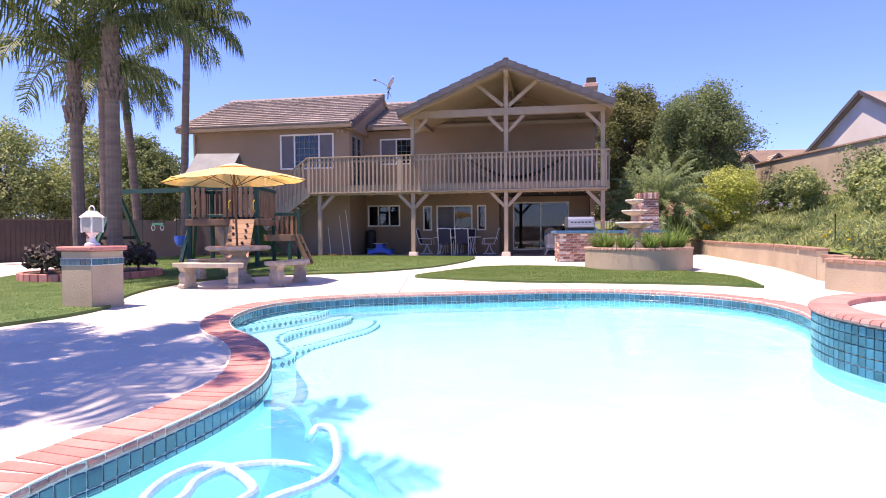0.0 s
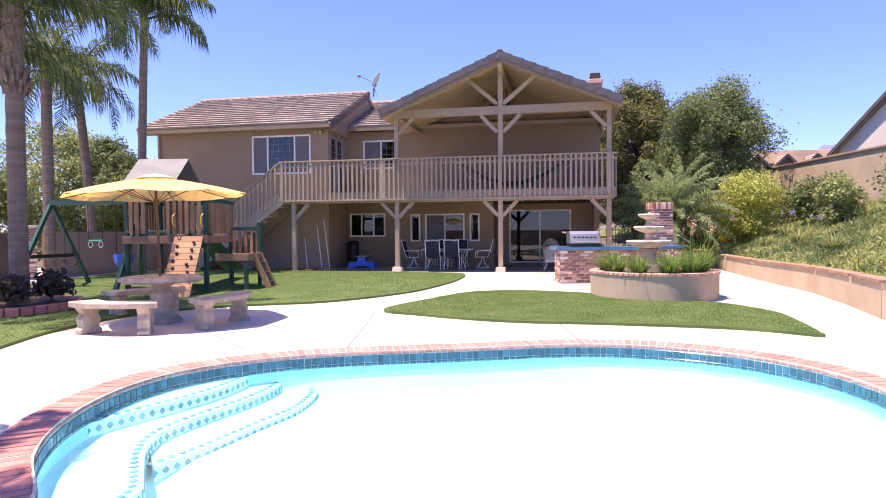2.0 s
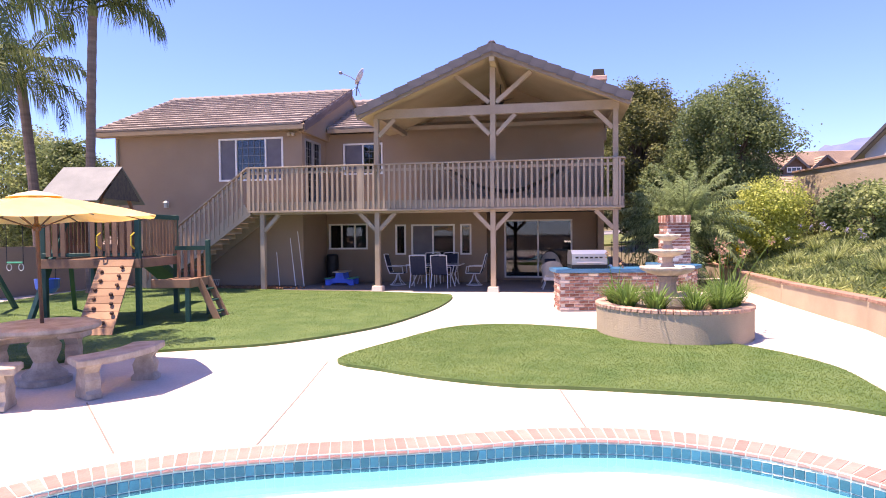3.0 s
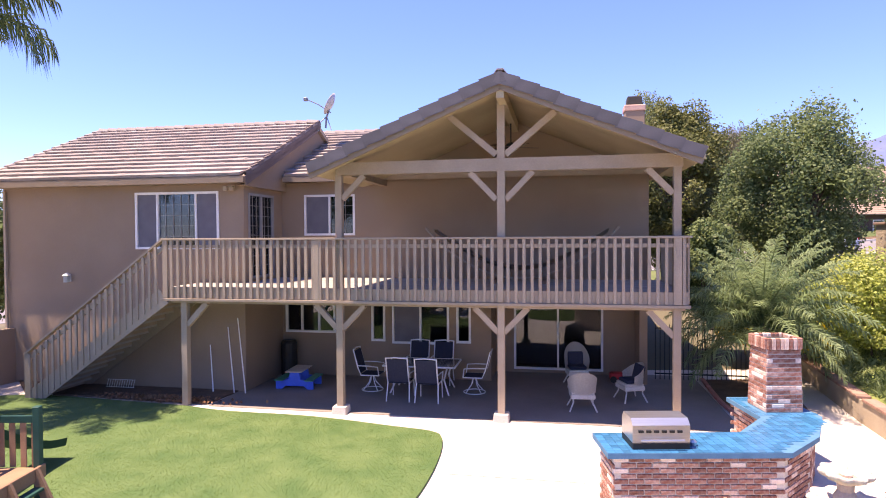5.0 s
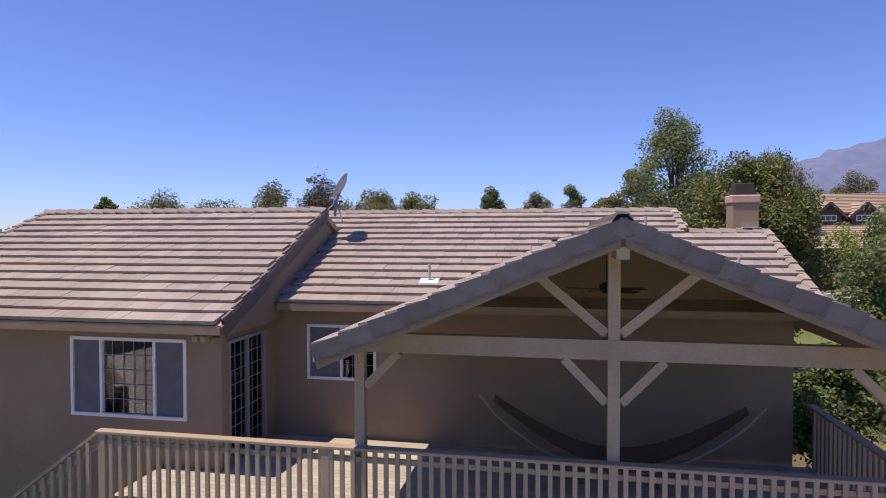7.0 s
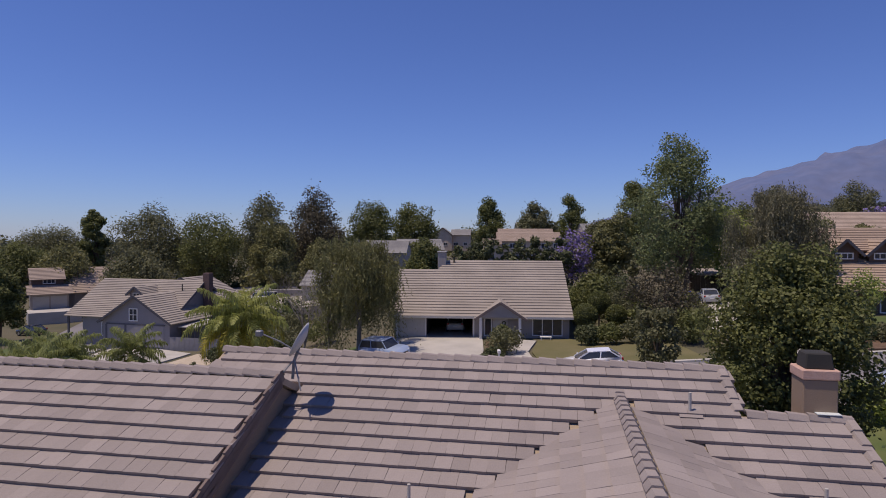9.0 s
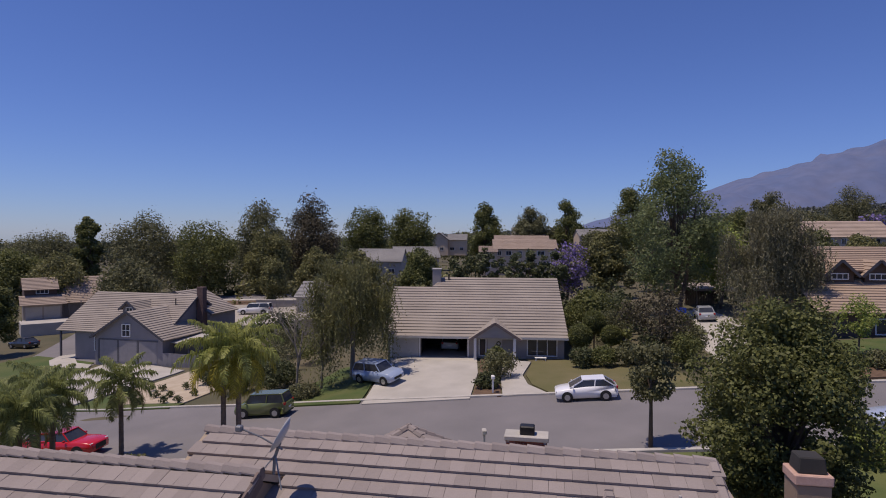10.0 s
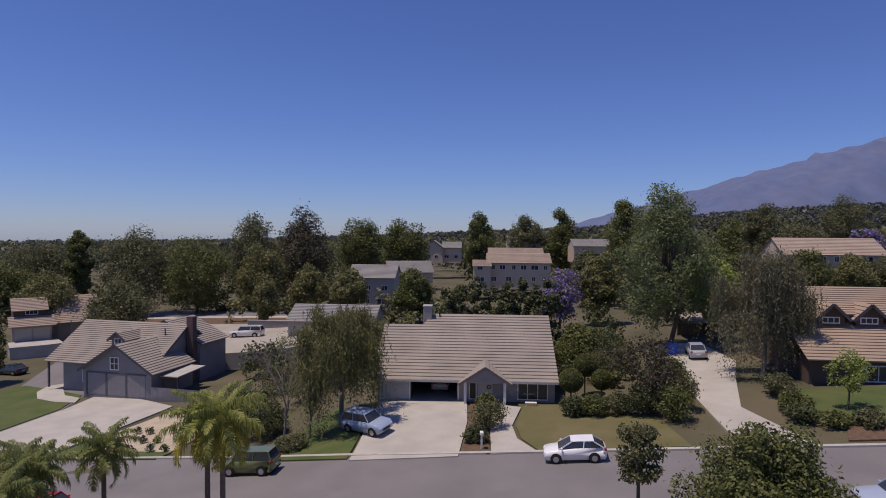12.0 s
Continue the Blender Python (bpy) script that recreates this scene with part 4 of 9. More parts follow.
def frond(bm, base, az, lift, length, leaflets, width, sag, rng, droop=0.7, thick=1.0, ruff=1.0):
    """One feather leaf: a curved rib and leaflets on both sides."""
    pts, dirs = [], []
    p, el = Vector(base), lift
    n = 12
    for i in range(n + 1):
        pts.append(p.copy())
        d = Vector((math.cos(az) * math.cos(el), math.sin(az) * math.cos(el), math.sin(el)))
        dirs.append(d)
        p = p + d * length / n
        el -= sag / n * (0.6 + 0.9 * i / n)
    tube(bm, pts, [0.022 * (1 - i / (n + 2)) + 0.004 for i in range(n + 1)], 4, False)
    side0 = Vector((-math.sin(az), math.cos(az), 0))
    for k in range(leaflets):
        f = 0.12 + 0.86 * k / leaflets
        i = min(int(f * n), n - 1)
        q = pts[i].lerp(pts[i + 1], f * n - i)
        d = dirs[i]
        ln = width * math.sin(math.pi * min(1, 0.18 + f * 0.82)) ** 0.6 * rng.uniform(0.85, 1.1)
        for s in (-1, 1):
            out = (side0 * s * rng.uniform(0.6, 1.0) + d * 0.75 + Vector((0, 0, ruff * rng.uniform(-0.25, 0.3)))).normalized()
            tip = q + out * ln * 0.85 + Vector((0, 0, -droop * ln * rng.uniform(0.6, 1.3)))
            mid = q + out * ln * 0.55
            wv = d * (0.006 + 0.011 * width) * thick
            a, b, c, e = (bm.verts.new(x) for x in (q - wv, q + wv, mid + wv * 1.2, mid - wv * 1.2))
            g = bm.verts.new(tip)
            bm.faces.new((a, b, c, e)), bm.faces.new((e, c, g))


def palm(m, height, crown, count, seed, label, trunk=0.17, boots=True, leaf=None, leaflets=44, lift=(-0.6, 1.3), sag=1.7, width=0.5, lean=(0.0, 0.0), group="palms", old=0, thick=1.0, ruff=1.0, droop=0.7, span=0.85):
    rng = np.random.default_rng(seed)
    t = thing("palm_tree", m, label, "palm", group)
    bm = B()
    n = max(6, int(height / 0.22))
    pts = [(lean[0] * (i / n) ** 1.5, lean[1] * (i / n) ** 1.5, -0.1 + (height + 0.1) * i / n) for i in range(n + 1)]
    tube(bm, pts, [trunk * (1.25 if i == 0 else 1.0 + 0.06 * (i % 2) - 0.12 * i / n) for i in range(n + 1)], 12)
    part("trunk", bm, PALM_BARK, t, "grey ringed palm trunk")
    if boots:
        bm = B()
        cuts = int(64 * span)
        for k in range(cuts):
            a, z = k * 2.4, height + 0.1 - span + span * k / cuts
            q = (k / cuts - 0.10) * span / 0.26
            r = trunk * (0.98 + 0.75 * math.exp(-q * q) * rng.uniform(0.6, 1.1))
            d = Vector((math.cos(a), math.sin(a), 0))
            s = Vector((lean[0], lean[1], z))
            beam(bm, s + d * r * 0.72, s + d * (r + rng.uniform(-0.02, 0.03)) + Vector((0, 0, rng.uniform(0.10, 0.34))), rng.uniform(0.05, 0.085), 0.022)
        part("leaf_base", bm, PALM_BARK, t, "brown cut leaf bases below the crown")
    else:
        top = Vector((lean[0], lean[1], 0))
        bm = tube(B(), [top + Vector((0, 0, height + z)) for z in (-0.12, 0.05, 0.25, 0.48)], [trunk * q for q in (0.95, 1.12, 0.85, 0.25)], 10)
        part("leaf_sheath", bm, LEAF_FEATHER, t, "green leaf sheaths under the crown")
    for k in range(count):
        az = k * 2.39996 + rng.uniform(-0.2, 0.2)
        f = k / max(1, count - 1)
        el = lift[0] + (lift[1] - lift[0]) * f ** 0.8
        bm = B()
        frond(bm, (lean[0], lean[1], height + 0.1 + 0.25 * f), az, el, crown * rng.uniform(0.85, 1.1), leaflets, width, sag * (1.1 - 0.5 * f), rng, droop, thick, ruff)
        part("frond", bm, LEAF_PALM_Y if k < old else (leaf or LEAF_PALM), t)
    return t


def strap_clump(m, n, h, seed, label, leaf=None, name="ornamental_grass", group="", stalks=0, bloom=None):
    """A fountain of long narrow arching leaves, with flower stalks if any."""
    rng = np.random.default_rng(seed)
    t = thing(name, m, label, "plant", group)
    verts, faces = [], []
    for k in range(n):
        az, r0 = rng.uniform(0, 2 * np.pi), rng.uniform(0, 0.12)
        ln, w = h * rng.uniform(0.6, 1.25), rng.uniform(0.012, 0.022)
        d, s = np.array([np.cos(az), np.sin(az)]), np.array([-np.sin(az), np.cos(az), 0]) * w
        out = rng.uniform(0.25, 0.8)
        i0 = len(verts)
        for j in range(5):
            q = j / 4
            c = np.array([*(d * (r0 + ln * out * q ** 1.4)), ln * (q * 1.05 - out * 0.75 * q ** 2.4)])
            verts += [c - s * (1 - q * 0.9), c + s * (1 - q * 0.9)]
        for j in range(4):
            a = i0 + 2 * j
            faces.append((a, a + 1, a + 3, a + 2))
    np_mesh("leaves", np.array(verts), np.array(faces), leaf or LEAF_LIGHT, t)
    for k in range(stalks):
        az, r0, ln = rng.uniform(0, 2 * np.pi), rng.uniform(0.05, 0.4), h * rng.uniform(1.3, 1.8)
        x, y = math.cos(az) * r0, math.sin(az) * r0
        bm = tube(B(), [(x * 0.3, y * 0.3, 0), (x * 0.8, y * 0.8, ln * 0.6), (x * 1.6, y * 1.6, ln)], 0.006, 5)
        st = part("stalk", bm, leaf or LEAF_LIGHT, t)
        pc = rng.normal(0, 0.03, (18, 3)) + np.array([x * 1.6, y * 1.6, ln])
        v, f = leaf_quads(rng, pc, 0.028)
        np_mesh("flower", v, f, bloom or LILY, st)
    return t


# ---- pool edge: coping bricks, waterline tiles, steps ----
bed = holed("coping", offset_loop(pool_line, 0.32), offset_loop(pool_line, -0.008), 0.029, MORTAR, "mortar bed of the brick coping")
bed.parent = pool


def in_spa(x, y, k=0.0):
    return math.hypot(x - SPA[0], y - SPA[1]) < SPA[2] + k


def piece_mesh(name, sx, sy, sz, material, w=0.006):
    me = bpy.data.meshes.new(name)
    bm = bbox(-sx / 2, sx / 2, -sy / 2, sy / 2, 0, sz, w)
    bm.to_mesh(me)
    bm.free()
    me.materials.append(material)
    return me


brick_me = bpy.data.meshes.new("coping_brick")
bm = B()
prism(bm, [(-0.158, 0.0), (0.13, 0.0), (0.152, 0.008), (0.160, 0.026), (0.152, 0.046), (0.13, 0.056), (-0.152, 0.056), (-0.158, 0.050)], -0.0425, 0.0425)
bmesh.ops.transform(bm, matrix=pose(0, 0, 0, 90, 0, 90), verts=bm.verts)
bm.to_mesh(brick_me)
bm.free()
brick_me.materials.append(COPING)
for x, y, a in even_loop(pool_line, 0.0945):
    if in_spa(x, y, 0.05) or y < 0.6:
        continue
    o = new("coping_brick", brick_me)
    o.parent, o.matrix_basis = bed, pose(x + math.sin(a) * 0.145, y - math.cos(a) * 0.145, -0.022 + random.uniform(-0.003, 0.003), 0, 0, math.degrees(a) + random.uniform(-1, 1))
band = part("tile_band", B(), GROUT, pool, "blue glazed waterline tiles in pale grout")
inner = offset_loop(pool_line, -0.006)
bm2 = B()
for i in range(len(inner)):
    (xa, ya), (xb, yb) = inner[i], inner[(i + 1) % len(inner)]
    bm2.faces.new([bm2.verts.new(c) for c in ((xa, ya, -0.15), (xb, yb, -0.15), (xb, yb, -0.014), (xa, ya, -0.014))])
bm2.to_mesh(band.data)
bm2.free()
tile_me = piece_mesh("pool_tile", 0.071, 0.012, 0.082, TILE_BLUE, 0.003)
low_tile = piece_mesh("pool_tile", 0.071, 0.012, 0.03, TILE_BLUE, 0.003)
for x, y, a in even_loop(inner, 0.0785):
    if in_spa(x, y, 0.03) or y < 1.2:
        continue
    o = new("pool_tile", tile_me)
    o.parent, o.matrix_basis = band, pose(x - math.sin(a) * 0.004, y + math.cos(a) * 0.004, -0.104, 0, 0, math.degrees(a))
    o = new("pool_tile", low_tile)
    o.parent, o.matrix_basis = band, pose(x - math.sin(a) * 0.004, y + math.cos(a) * 0.004, -0.142, 0, 0, math.degrees(a))

HOSE_LINE = [(-1.35, 4.36, -0.2), (-1.12, 4.27, -0.17), (-0.94, 3.99, -0.16), (-0.82, 3.71, -0.16), (-0.76, 3.45, -0.15), (-0.74, 3.56, -0.12), (-0.65, 3.52, -0.115), (-0.57, 3.25, -0.115), (-0.53, 3.01, -0.115), (-0.54, 2.84, -0.115), (-0.6, 2.72, -0.115), (-0.72, 2.6, -0.115),
             (-0.85, 2.42, -0.12), (-0.86, 2.56, -0.115), (-0.84, 2.69, -0.115), (-1.01, 2.91, -0.115), (-1.17, 2.97, -0.115), (-1.27, 2.83, -0.115), (-1.28, 2.6, -0.115), (-1.2, 2.42, -0.12), (-1.12, 2.6, -0.115), (-1.13, 2.78, -0.115), (-1.05, 2.93, -0.115), (-0.85, 3.02, -0.125),
             (-0.68, 3.0, -0.14), (-0.53, 2.92, -0.16), (-0.38, 2.79, -0.2), (-0.21, 2.61, -0.25)]
# steps inside the left lobe of the pool, white with dark diamonds along the nosing
NOSE = [[(-2.62, 7.6), (-2.42, 7.93), (-2.13, 8.4), (-1.9, 8.82), (-1.77, 9.25), (-1.74, 9.6)],
        [(-2.05, 6.0), (-1.8, 6.16), (-1.62, 6.36), (-1.6, 6.65), (-1.75, 7.0), (-1.93, 7.4), (-2.0, 7.85), (-1.83, 8.35), (-1.6, 8.83), (-1.46, 9.25), (-1.42, 9.6), (-1.48, 9.85)],
        [(-1.82, 7.3), (-1.61, 7.64), (-1.46, 7.98), (-1.28, 8.4), (-1.08, 8.83), (-1.0, 9.25), (-1.0, 9.6), (-1.1, 9.9)]]
STEP_WALL = [(-1.75, 9.75), (-2.2, 9.4), (-2.55, 8.95), (-2.75, 8.3), (-2.78, 7.6), (-2.65, 6.95), (-2.35, 6.3)]
TILE_STEP = mat("pale_step_tile", (0.20, 0.36, 0.45), (0.14, 0.28, 0.37), 9.0, 0.35, rand=0.2)
dia = piece_mesh("nosing_tile", 0.046, 0.046, 0.008, TILE_STEP, 0.002)
for k, (nose, z) in enumerate(zip(NOSE, (-0.15, -0.27, -0.37))):
    line = [(p.x, p.y) for p in smooth_line([(*q, 0) for q in nose], 5)]
    bm = prism(B(), line + (STEP_WALL[:5] if k == 0 else STEP_WALL[:7] if k == 1 else [(-1.75, 9.95), (-2.0, 8.6), (-2.0, 7.6)]), -1.2, z)
    bmesh.ops.recalc_face_normals(bm, faces=bm.faces)
    st = part("pool_step", bm, PLASTER, pool, "white plastered pool step with dark tile diamonds")
    ln = sum((Vector(p) - Vector(q)).length for p, q in zip(line, line[1:]))
    for x, y, a in even_loop(line, 0.10)[:int(ln / 0.10)]:
        o = new("nosing_tile", dia)
        o.parent, o.matrix_basis = st, pose(x - math.sin(a) * 0.065, y + math.cos(a) * 0.065, z, 0, 0, math.degrees(a) + 45)
        o = new("nosing_tile", dia)
        o.parent, o.matrix_basis = st, pose(x, y, z - 0.06, 0, 0, math.degrees(a)) @ pose(0, 0, 0, 90, 0, 0) @ pose(0, 0, 0, 0, 0, 45)
hose_pts = smooth_line(HOSE_LINE, 10)
HOSE = mat("hose_vinyl", (0.34, 0.48, 0.60), (0.27, 0.41, 0.53), 20, 0.4, bump=0.1)
hose = thing("pool_cleaner_hose", pose(0, 0, POOL_Z), "pale blue ribbed pool cleaner hose floating in coils", "hose")
part("hose", tube(B(), hose_pts, [0.024 + 0.002 * (i % 2) for i in range(len(hose_pts))], 10), HOSE, hose)

# raised round spa wall with tiles and brick rim
spa = thing("spa", pose(SPA[0], SPA[1], POOL_Z), "raised round spa wall with blue tiles and brick rim", "spa")
bm = B()
lathe(bm, [(SPA[2] - 0.02, -1.2), (SPA[2] - 0.02, 0.275), (SPA[2] - 0.3, 0.275), (SPA[2] - 0.3, 0.05)], 72)
part("wall", bm, GROUT, spa)
part("top_paving", lathe(B(), [(SPA[2] - 0.28, 0.1), (SPA[2] - 0.28, 0.272), (0.02, 0.272)], 48), CONCRETE, spa)
s_tile = piece_mesh("spa_tile", 0.072, 0.014, 0.071, TILE_BLUE, 0.003)
for k in range(62):
    a = radians(112 + k * 2.405)
    for r in range(5):
        o = new("spa_tile", s_tile)
        o.parent, o.matrix_basis = spa, pose((SPA[2] + 0.012) * math.cos(a), (SPA[2] + 0.012) * math.sin(a), 0.195 - r * 0.0785, 0, 0, math.degrees(a) - 90)
for k in range(124):
    a = 2 * math.pi * k / 124
    o = new("rim_brick", brick_me)
    o.parent, o.matrix_basis = spa, pose((SPA[2] - 0.115) * math.cos(a), (SPA[2] - 0.115) * math.sin(a), 0.276, 0, 0, math.degrees(a) - 90)

# joints in the paving
joints = tagged(new("paving_joint", bpy.data.meshes.new("paving_joint")), "dark control joint in the concrete paving", "joint", kind="structure")
bm = B()
for a, b in (((-0.78, 13.78), (-0.77, 12.0)), ((-0.77, 12.0), (-0.76, 10.3)), ((2.3, 12.3), (2.28, 10.65)), ((-0.6, 16.2), (1.2, 15.9)), ((1.2, 20.3), (3.4, 19.9)), ((-3.12, 11.73), (-1.94, 10.1))):
    beam(bm, (*a, yard_z(a[1]) + 0.0005), (*b, yard_z(b[1]) + 0.0005), 0.016, 0.008)
bm.to_mesh(joints.data)
bm.free()
joints.data.materials.append(mat("joint_filler", (0.24, 0.21, 0.19), (0.18, 0.16, 0.15), 8, 0.95))

# ---- bank on the right: low retaining wall, slope, boundary wall ----
WALL_LINE = [(9.4, 3.0), (7.6, 6.2), (6.75, 9.2), (6.62, 10.55), (7.55, 10.9), (7.62, 12.4), (8.15, 14.0), (8.7, 16.0), (9.2, 19.8), (9.9, 23.0), (11.3, 28.0), (12.0, 33.0)]


def wall_x(y):
    for (xa, ya), (xb, yb) in zip(WALL_LINE, WALL_LINE[1:]):
        if ya <= y <= yb:
            return xa + (xb - xa) * (y - ya) / (yb - ya)
    return WALL_LINE[0][0] if y < WALL_LINE[0][1] else WALL_LINE[-1][0]


def bank_z(x, y):
    d = max(0.0, x - wall_x(y) - 0.15)
    return (0.50 if y > 11.5 else 0.36) + min(d * 0.33, 2.45) + 0.06 * noise.noise(Vector((x * 0.7, y * 0.7, 0.3)))


bx, by = [0.14 + i * 0.75 for i in range(13)], [3.0 + i * 0.6 for i in range(51)]
verts, faces = [], []
for y in by:
    for k in bx:
        x = wall_x(y) + k
        verts.append((x, y, bank_z(x, y) - 0.05))
nb = len(bx)
for j in range(len(by) - 1):
    for i in range(nb - 1):
        faces.append((j * nb + i, j * nb + i + 1, (j + 1) * nb + i + 1, (j + 1) * nb + i))
tagged(smoothed(np_mesh("bank", np.array(verts), np.array(faces), HILL)), "sloping planted bank with ground cover", "bank", kind="structure")
rng = np.random.default_rng(3)
n = 70000
yy = rng.uniform(3.0, 32.0, n)
kk = rng.uniform(0.25, 8.6, n)
pp = np.array([(wall_x(y) + k, y, bank_z(wall_x(y) + k, y) + 0.03 + 0.12 * rng.random() ** 2) for y, k in zip(yy, kk)])
v, f = leaf_quads(rng, pp, 0.035, -1.1, 6.5)
patch = np.array([noise.noise(Vector((p[0] * 0.45, p[1] * 0.45, 7.0))) for p in pp])
tagged(np_mesh("ground_cover", v, f, [LEAF_BANK, LEAF_YARD], None, mats=(patch > 0.15).astype(int)), "low grassy ground cover on the bank", "plants", kind="stuff")
pick = (rng.random(n) < np.clip((patch + 0.05) * 0.35, 0, 0.09)) & (yy < 16.5) & (kk < 4.5)
v, f = leaf_quads(rng, pp[pick] + np.array([0, 0, 0.09]), 0.045, 0, 1.0)
tagged(np_mesh("flowers", v, f, YELLOW), "small yellow flowers in the ground cover", "flowers", kind="stuff")
for i, ((xa, ya), (xb, yb)) in enumerate(zip(WALL_LINE[1:], WALL_LINE[2:])):
    top = 0.50 if i > 3 else 0.38
    w = thing("retaining_wall", Matrix(), "low tan stucco retaining wall with red brick cap", "wall", "retaining wall sections", "structure")
    part("wall", beam(B(), (xa, ya, top / 2 - 0.13), (xb, yb, top / 2 - 0.13), 0.2, top + 0.22), STUCCO_PALE, w)
    d = Vector((xb - xa, yb - ya))
    ln, ang = d.length, math.degrees(math.atan2(d.y, d.x))
    cap = piece_mesh("cap_brick", 0.21, 0.27, 0.06, CAP_BRICK, 0.008)
    for k in range(int(ln / 0.22)):
        o = new("cap_brick", cap)
        o.parent, o.matrix_basis = w, pose(xa + d.x * (k + 0.5) * 0.22 / ln, ya + d.y * (k + 0.5) * 0.22 / ln, top - 0.022, 0, 0, ang + random.uniform(-0.6, 0.6))
bw = thing("boundary_wall", Matrix(), "plain tan stucco boundary wall above the planted bank", "wall", kind="structure")
part("wall", box(B(), 15.8, 16.0, 2.0, 31.2, 1.5, 4.2), STUCCO_PALE, bw)
part("cap", bbox(15.74, 16.06, 2.0, 31.26, 4.2, 4.28, 0.01), mat("wall_cap", (0.33, 0.22, 0.17), (0.27, 0.18, 0.14), 3), bw, "darker brown wall cap")

# ---- round planter with fountain ----
PX, PY, PR = 5.0, 15.85, 1.32
planter = thing("planter", pose(PX, PY, yard_z(PY)), "round tan stucco planter with brick rim", "planter")
part("wall", lathe(B(), [(PR, -0.03), (PR, 0.50), (PR - 0.2, 0.50), (PR - 0.2, 0.2)], 64), STUCCO_PALE, planter, "tan stucco wall with a peeling pale base")
part("soil", lathe(B(), [(PR - 0.19, 0.1), (PR - 0.19, 0.36), (0.02, 0.40)], 40), SOIL, planter)
rim = piece_mesh("rim_brick", 0.098, 0.24, 0.06, BARE_RIM, 0.008)
for k in range(74):
    a = 2 * math.pi * k / 74
    o = new("rim_brick", rim)
    o.parent, o.matrix_basis = planter, pose((PR - 0.1) * math.cos(a), (PR - 0.1) * math.sin(a), 0.502, 0, 0, math.degrees(a) - 90)
CAST_DARK = mat("dark_cast_stone", (0.30, 0.23, 0.19), (0.42, 0.34, 0.28), 4.0, 0.9, bump=0.5, fine=40)
CAST = mat("cast_stone", (0.64, 0.55, 0.46), (0.50, 0.41, 0.33), 5.0, 0.85, bump=0.4, fine=40)
fountain = thing("fountain", pose(PX - 0.05, PY + 0.1, 0.38) @ Matrix.Scale(0.87, 4), "three-tiered cast stone fountain with scalloped bowls", "fountain")
part("basin_ring", lathe(B(), [(0.66, 0), (0.70, 0.12), (0.70, 0.30), (0.62, 0.30), (0.60, 0.12), (0.1, 0.08)], 40), CAST, fountain)
part("pedestal", lathe(B(), [(0.24, 0.05), (0.26, 0.12), (0.19, 0.2), (0.17, 0.55), (0.22, 0.66), (0.16, 0.72)], 16, 0.05, 4), CAST_DARK, fountain)
for z, r, h in ((0.66, 0.52, 0.19), (1.06, 0.35, 0.14), (1.40, 0.25, 0.11)):
    smoothed(part("bowl", lathe(B(), [(0.09, z), (r * 0.55, z + h * 0.25), (r * 0.93, z + h * 0.7), (r, z + h), (r * 0.96, z + h + 0.03), (r * 0.86, z + h), (r * 0.5, z + h * 0.5), (0.08, z + h * 0.45)], 64, 0.09, 9), CAST, fountain, "scalloped pale stone bowl"))
part("column", lathe(B(), [(0.13, 0.80), (0.15, 0.86), (0.10, 0.95), (0.11, 1.08), (0.15, 1.13)], 16), CAST_DARK, fountain)
part("column", lathe(B(), [(0.10, 1.20), (0.12, 1.25), (0.08, 1.32), (0.09, 1.42), (0.12, 1.47)], 16), CAST_DARK, fountain)
part("finial", lathe(B(), [(0.05, 1.44), (0.06, 1.50), (0.03, 1.55), (0.01, 1.59)], 12), CAST, fountain)
for k, (a, r, h, st) in enumerate(((200, 0.95, 0.62, 0), (235, 0.98, 0.60, 0), (270, 1.0, 0.62, 0), (300, 0.98, 0.66, 3), (335, 0.95, 0.72, 6), (10, 0.95, 0.66, 6), (60, 0.95, 0.5, 0), (165, 0.97, 0.58, 2), (120, 0.95, 0.45, 0))):
    strap_clump(pose(PX + r * math.cos(radians(a)), PY + r * math.sin(radians(a)), 0.38, 0, 0, k * 50), 190, h, k, "clump of arching strap leaves in the round planter", LEAF_LILY, stalks=st, bloom=SEED, group="strap-leaved clumps")

# ---- barbecue island ----
COUNTER_GROUT = mat("blue_grout", (0.07, 0.20, 0.33), (0.05, 0.16, 0.28), 6.0, 0.8)
bbq = thing("barbecue_island", Matrix(), "L-shaped brick barbecue island with blue tiled counter and chimney", "barbecue")
ISLAND = [(3.52, 18.72), (5.9, 18.72), (6.62, 19.35), (7.25, 20.3), (7.25, 21.4), (6.45, 21.4), (6.45, 20.2), (5.7, 19.4), (3.52, 19.4)]
part("core", prism(B(), ISLAND, -0.06, 0.86), MORTAR, bbq, "mortared masonry core")
top_out = [(3.42, 18.6), (5.95, 18.6), (6.72, 19.27), (7.35, 20.25), (7.35, 21.5), (6.35, 21.5), (6.35, 20.25), (5.65, 19.5), (3.42, 19.5)]
counter = part("counter", prism(B(), top_out, 0.86, 0.935), COUNTER_GROUT, bbq, "bright blue tiled counter")
bk = piece_mesh("brick", 0.200, 0.03, 0.060, BRICK_MIX, 0.006)
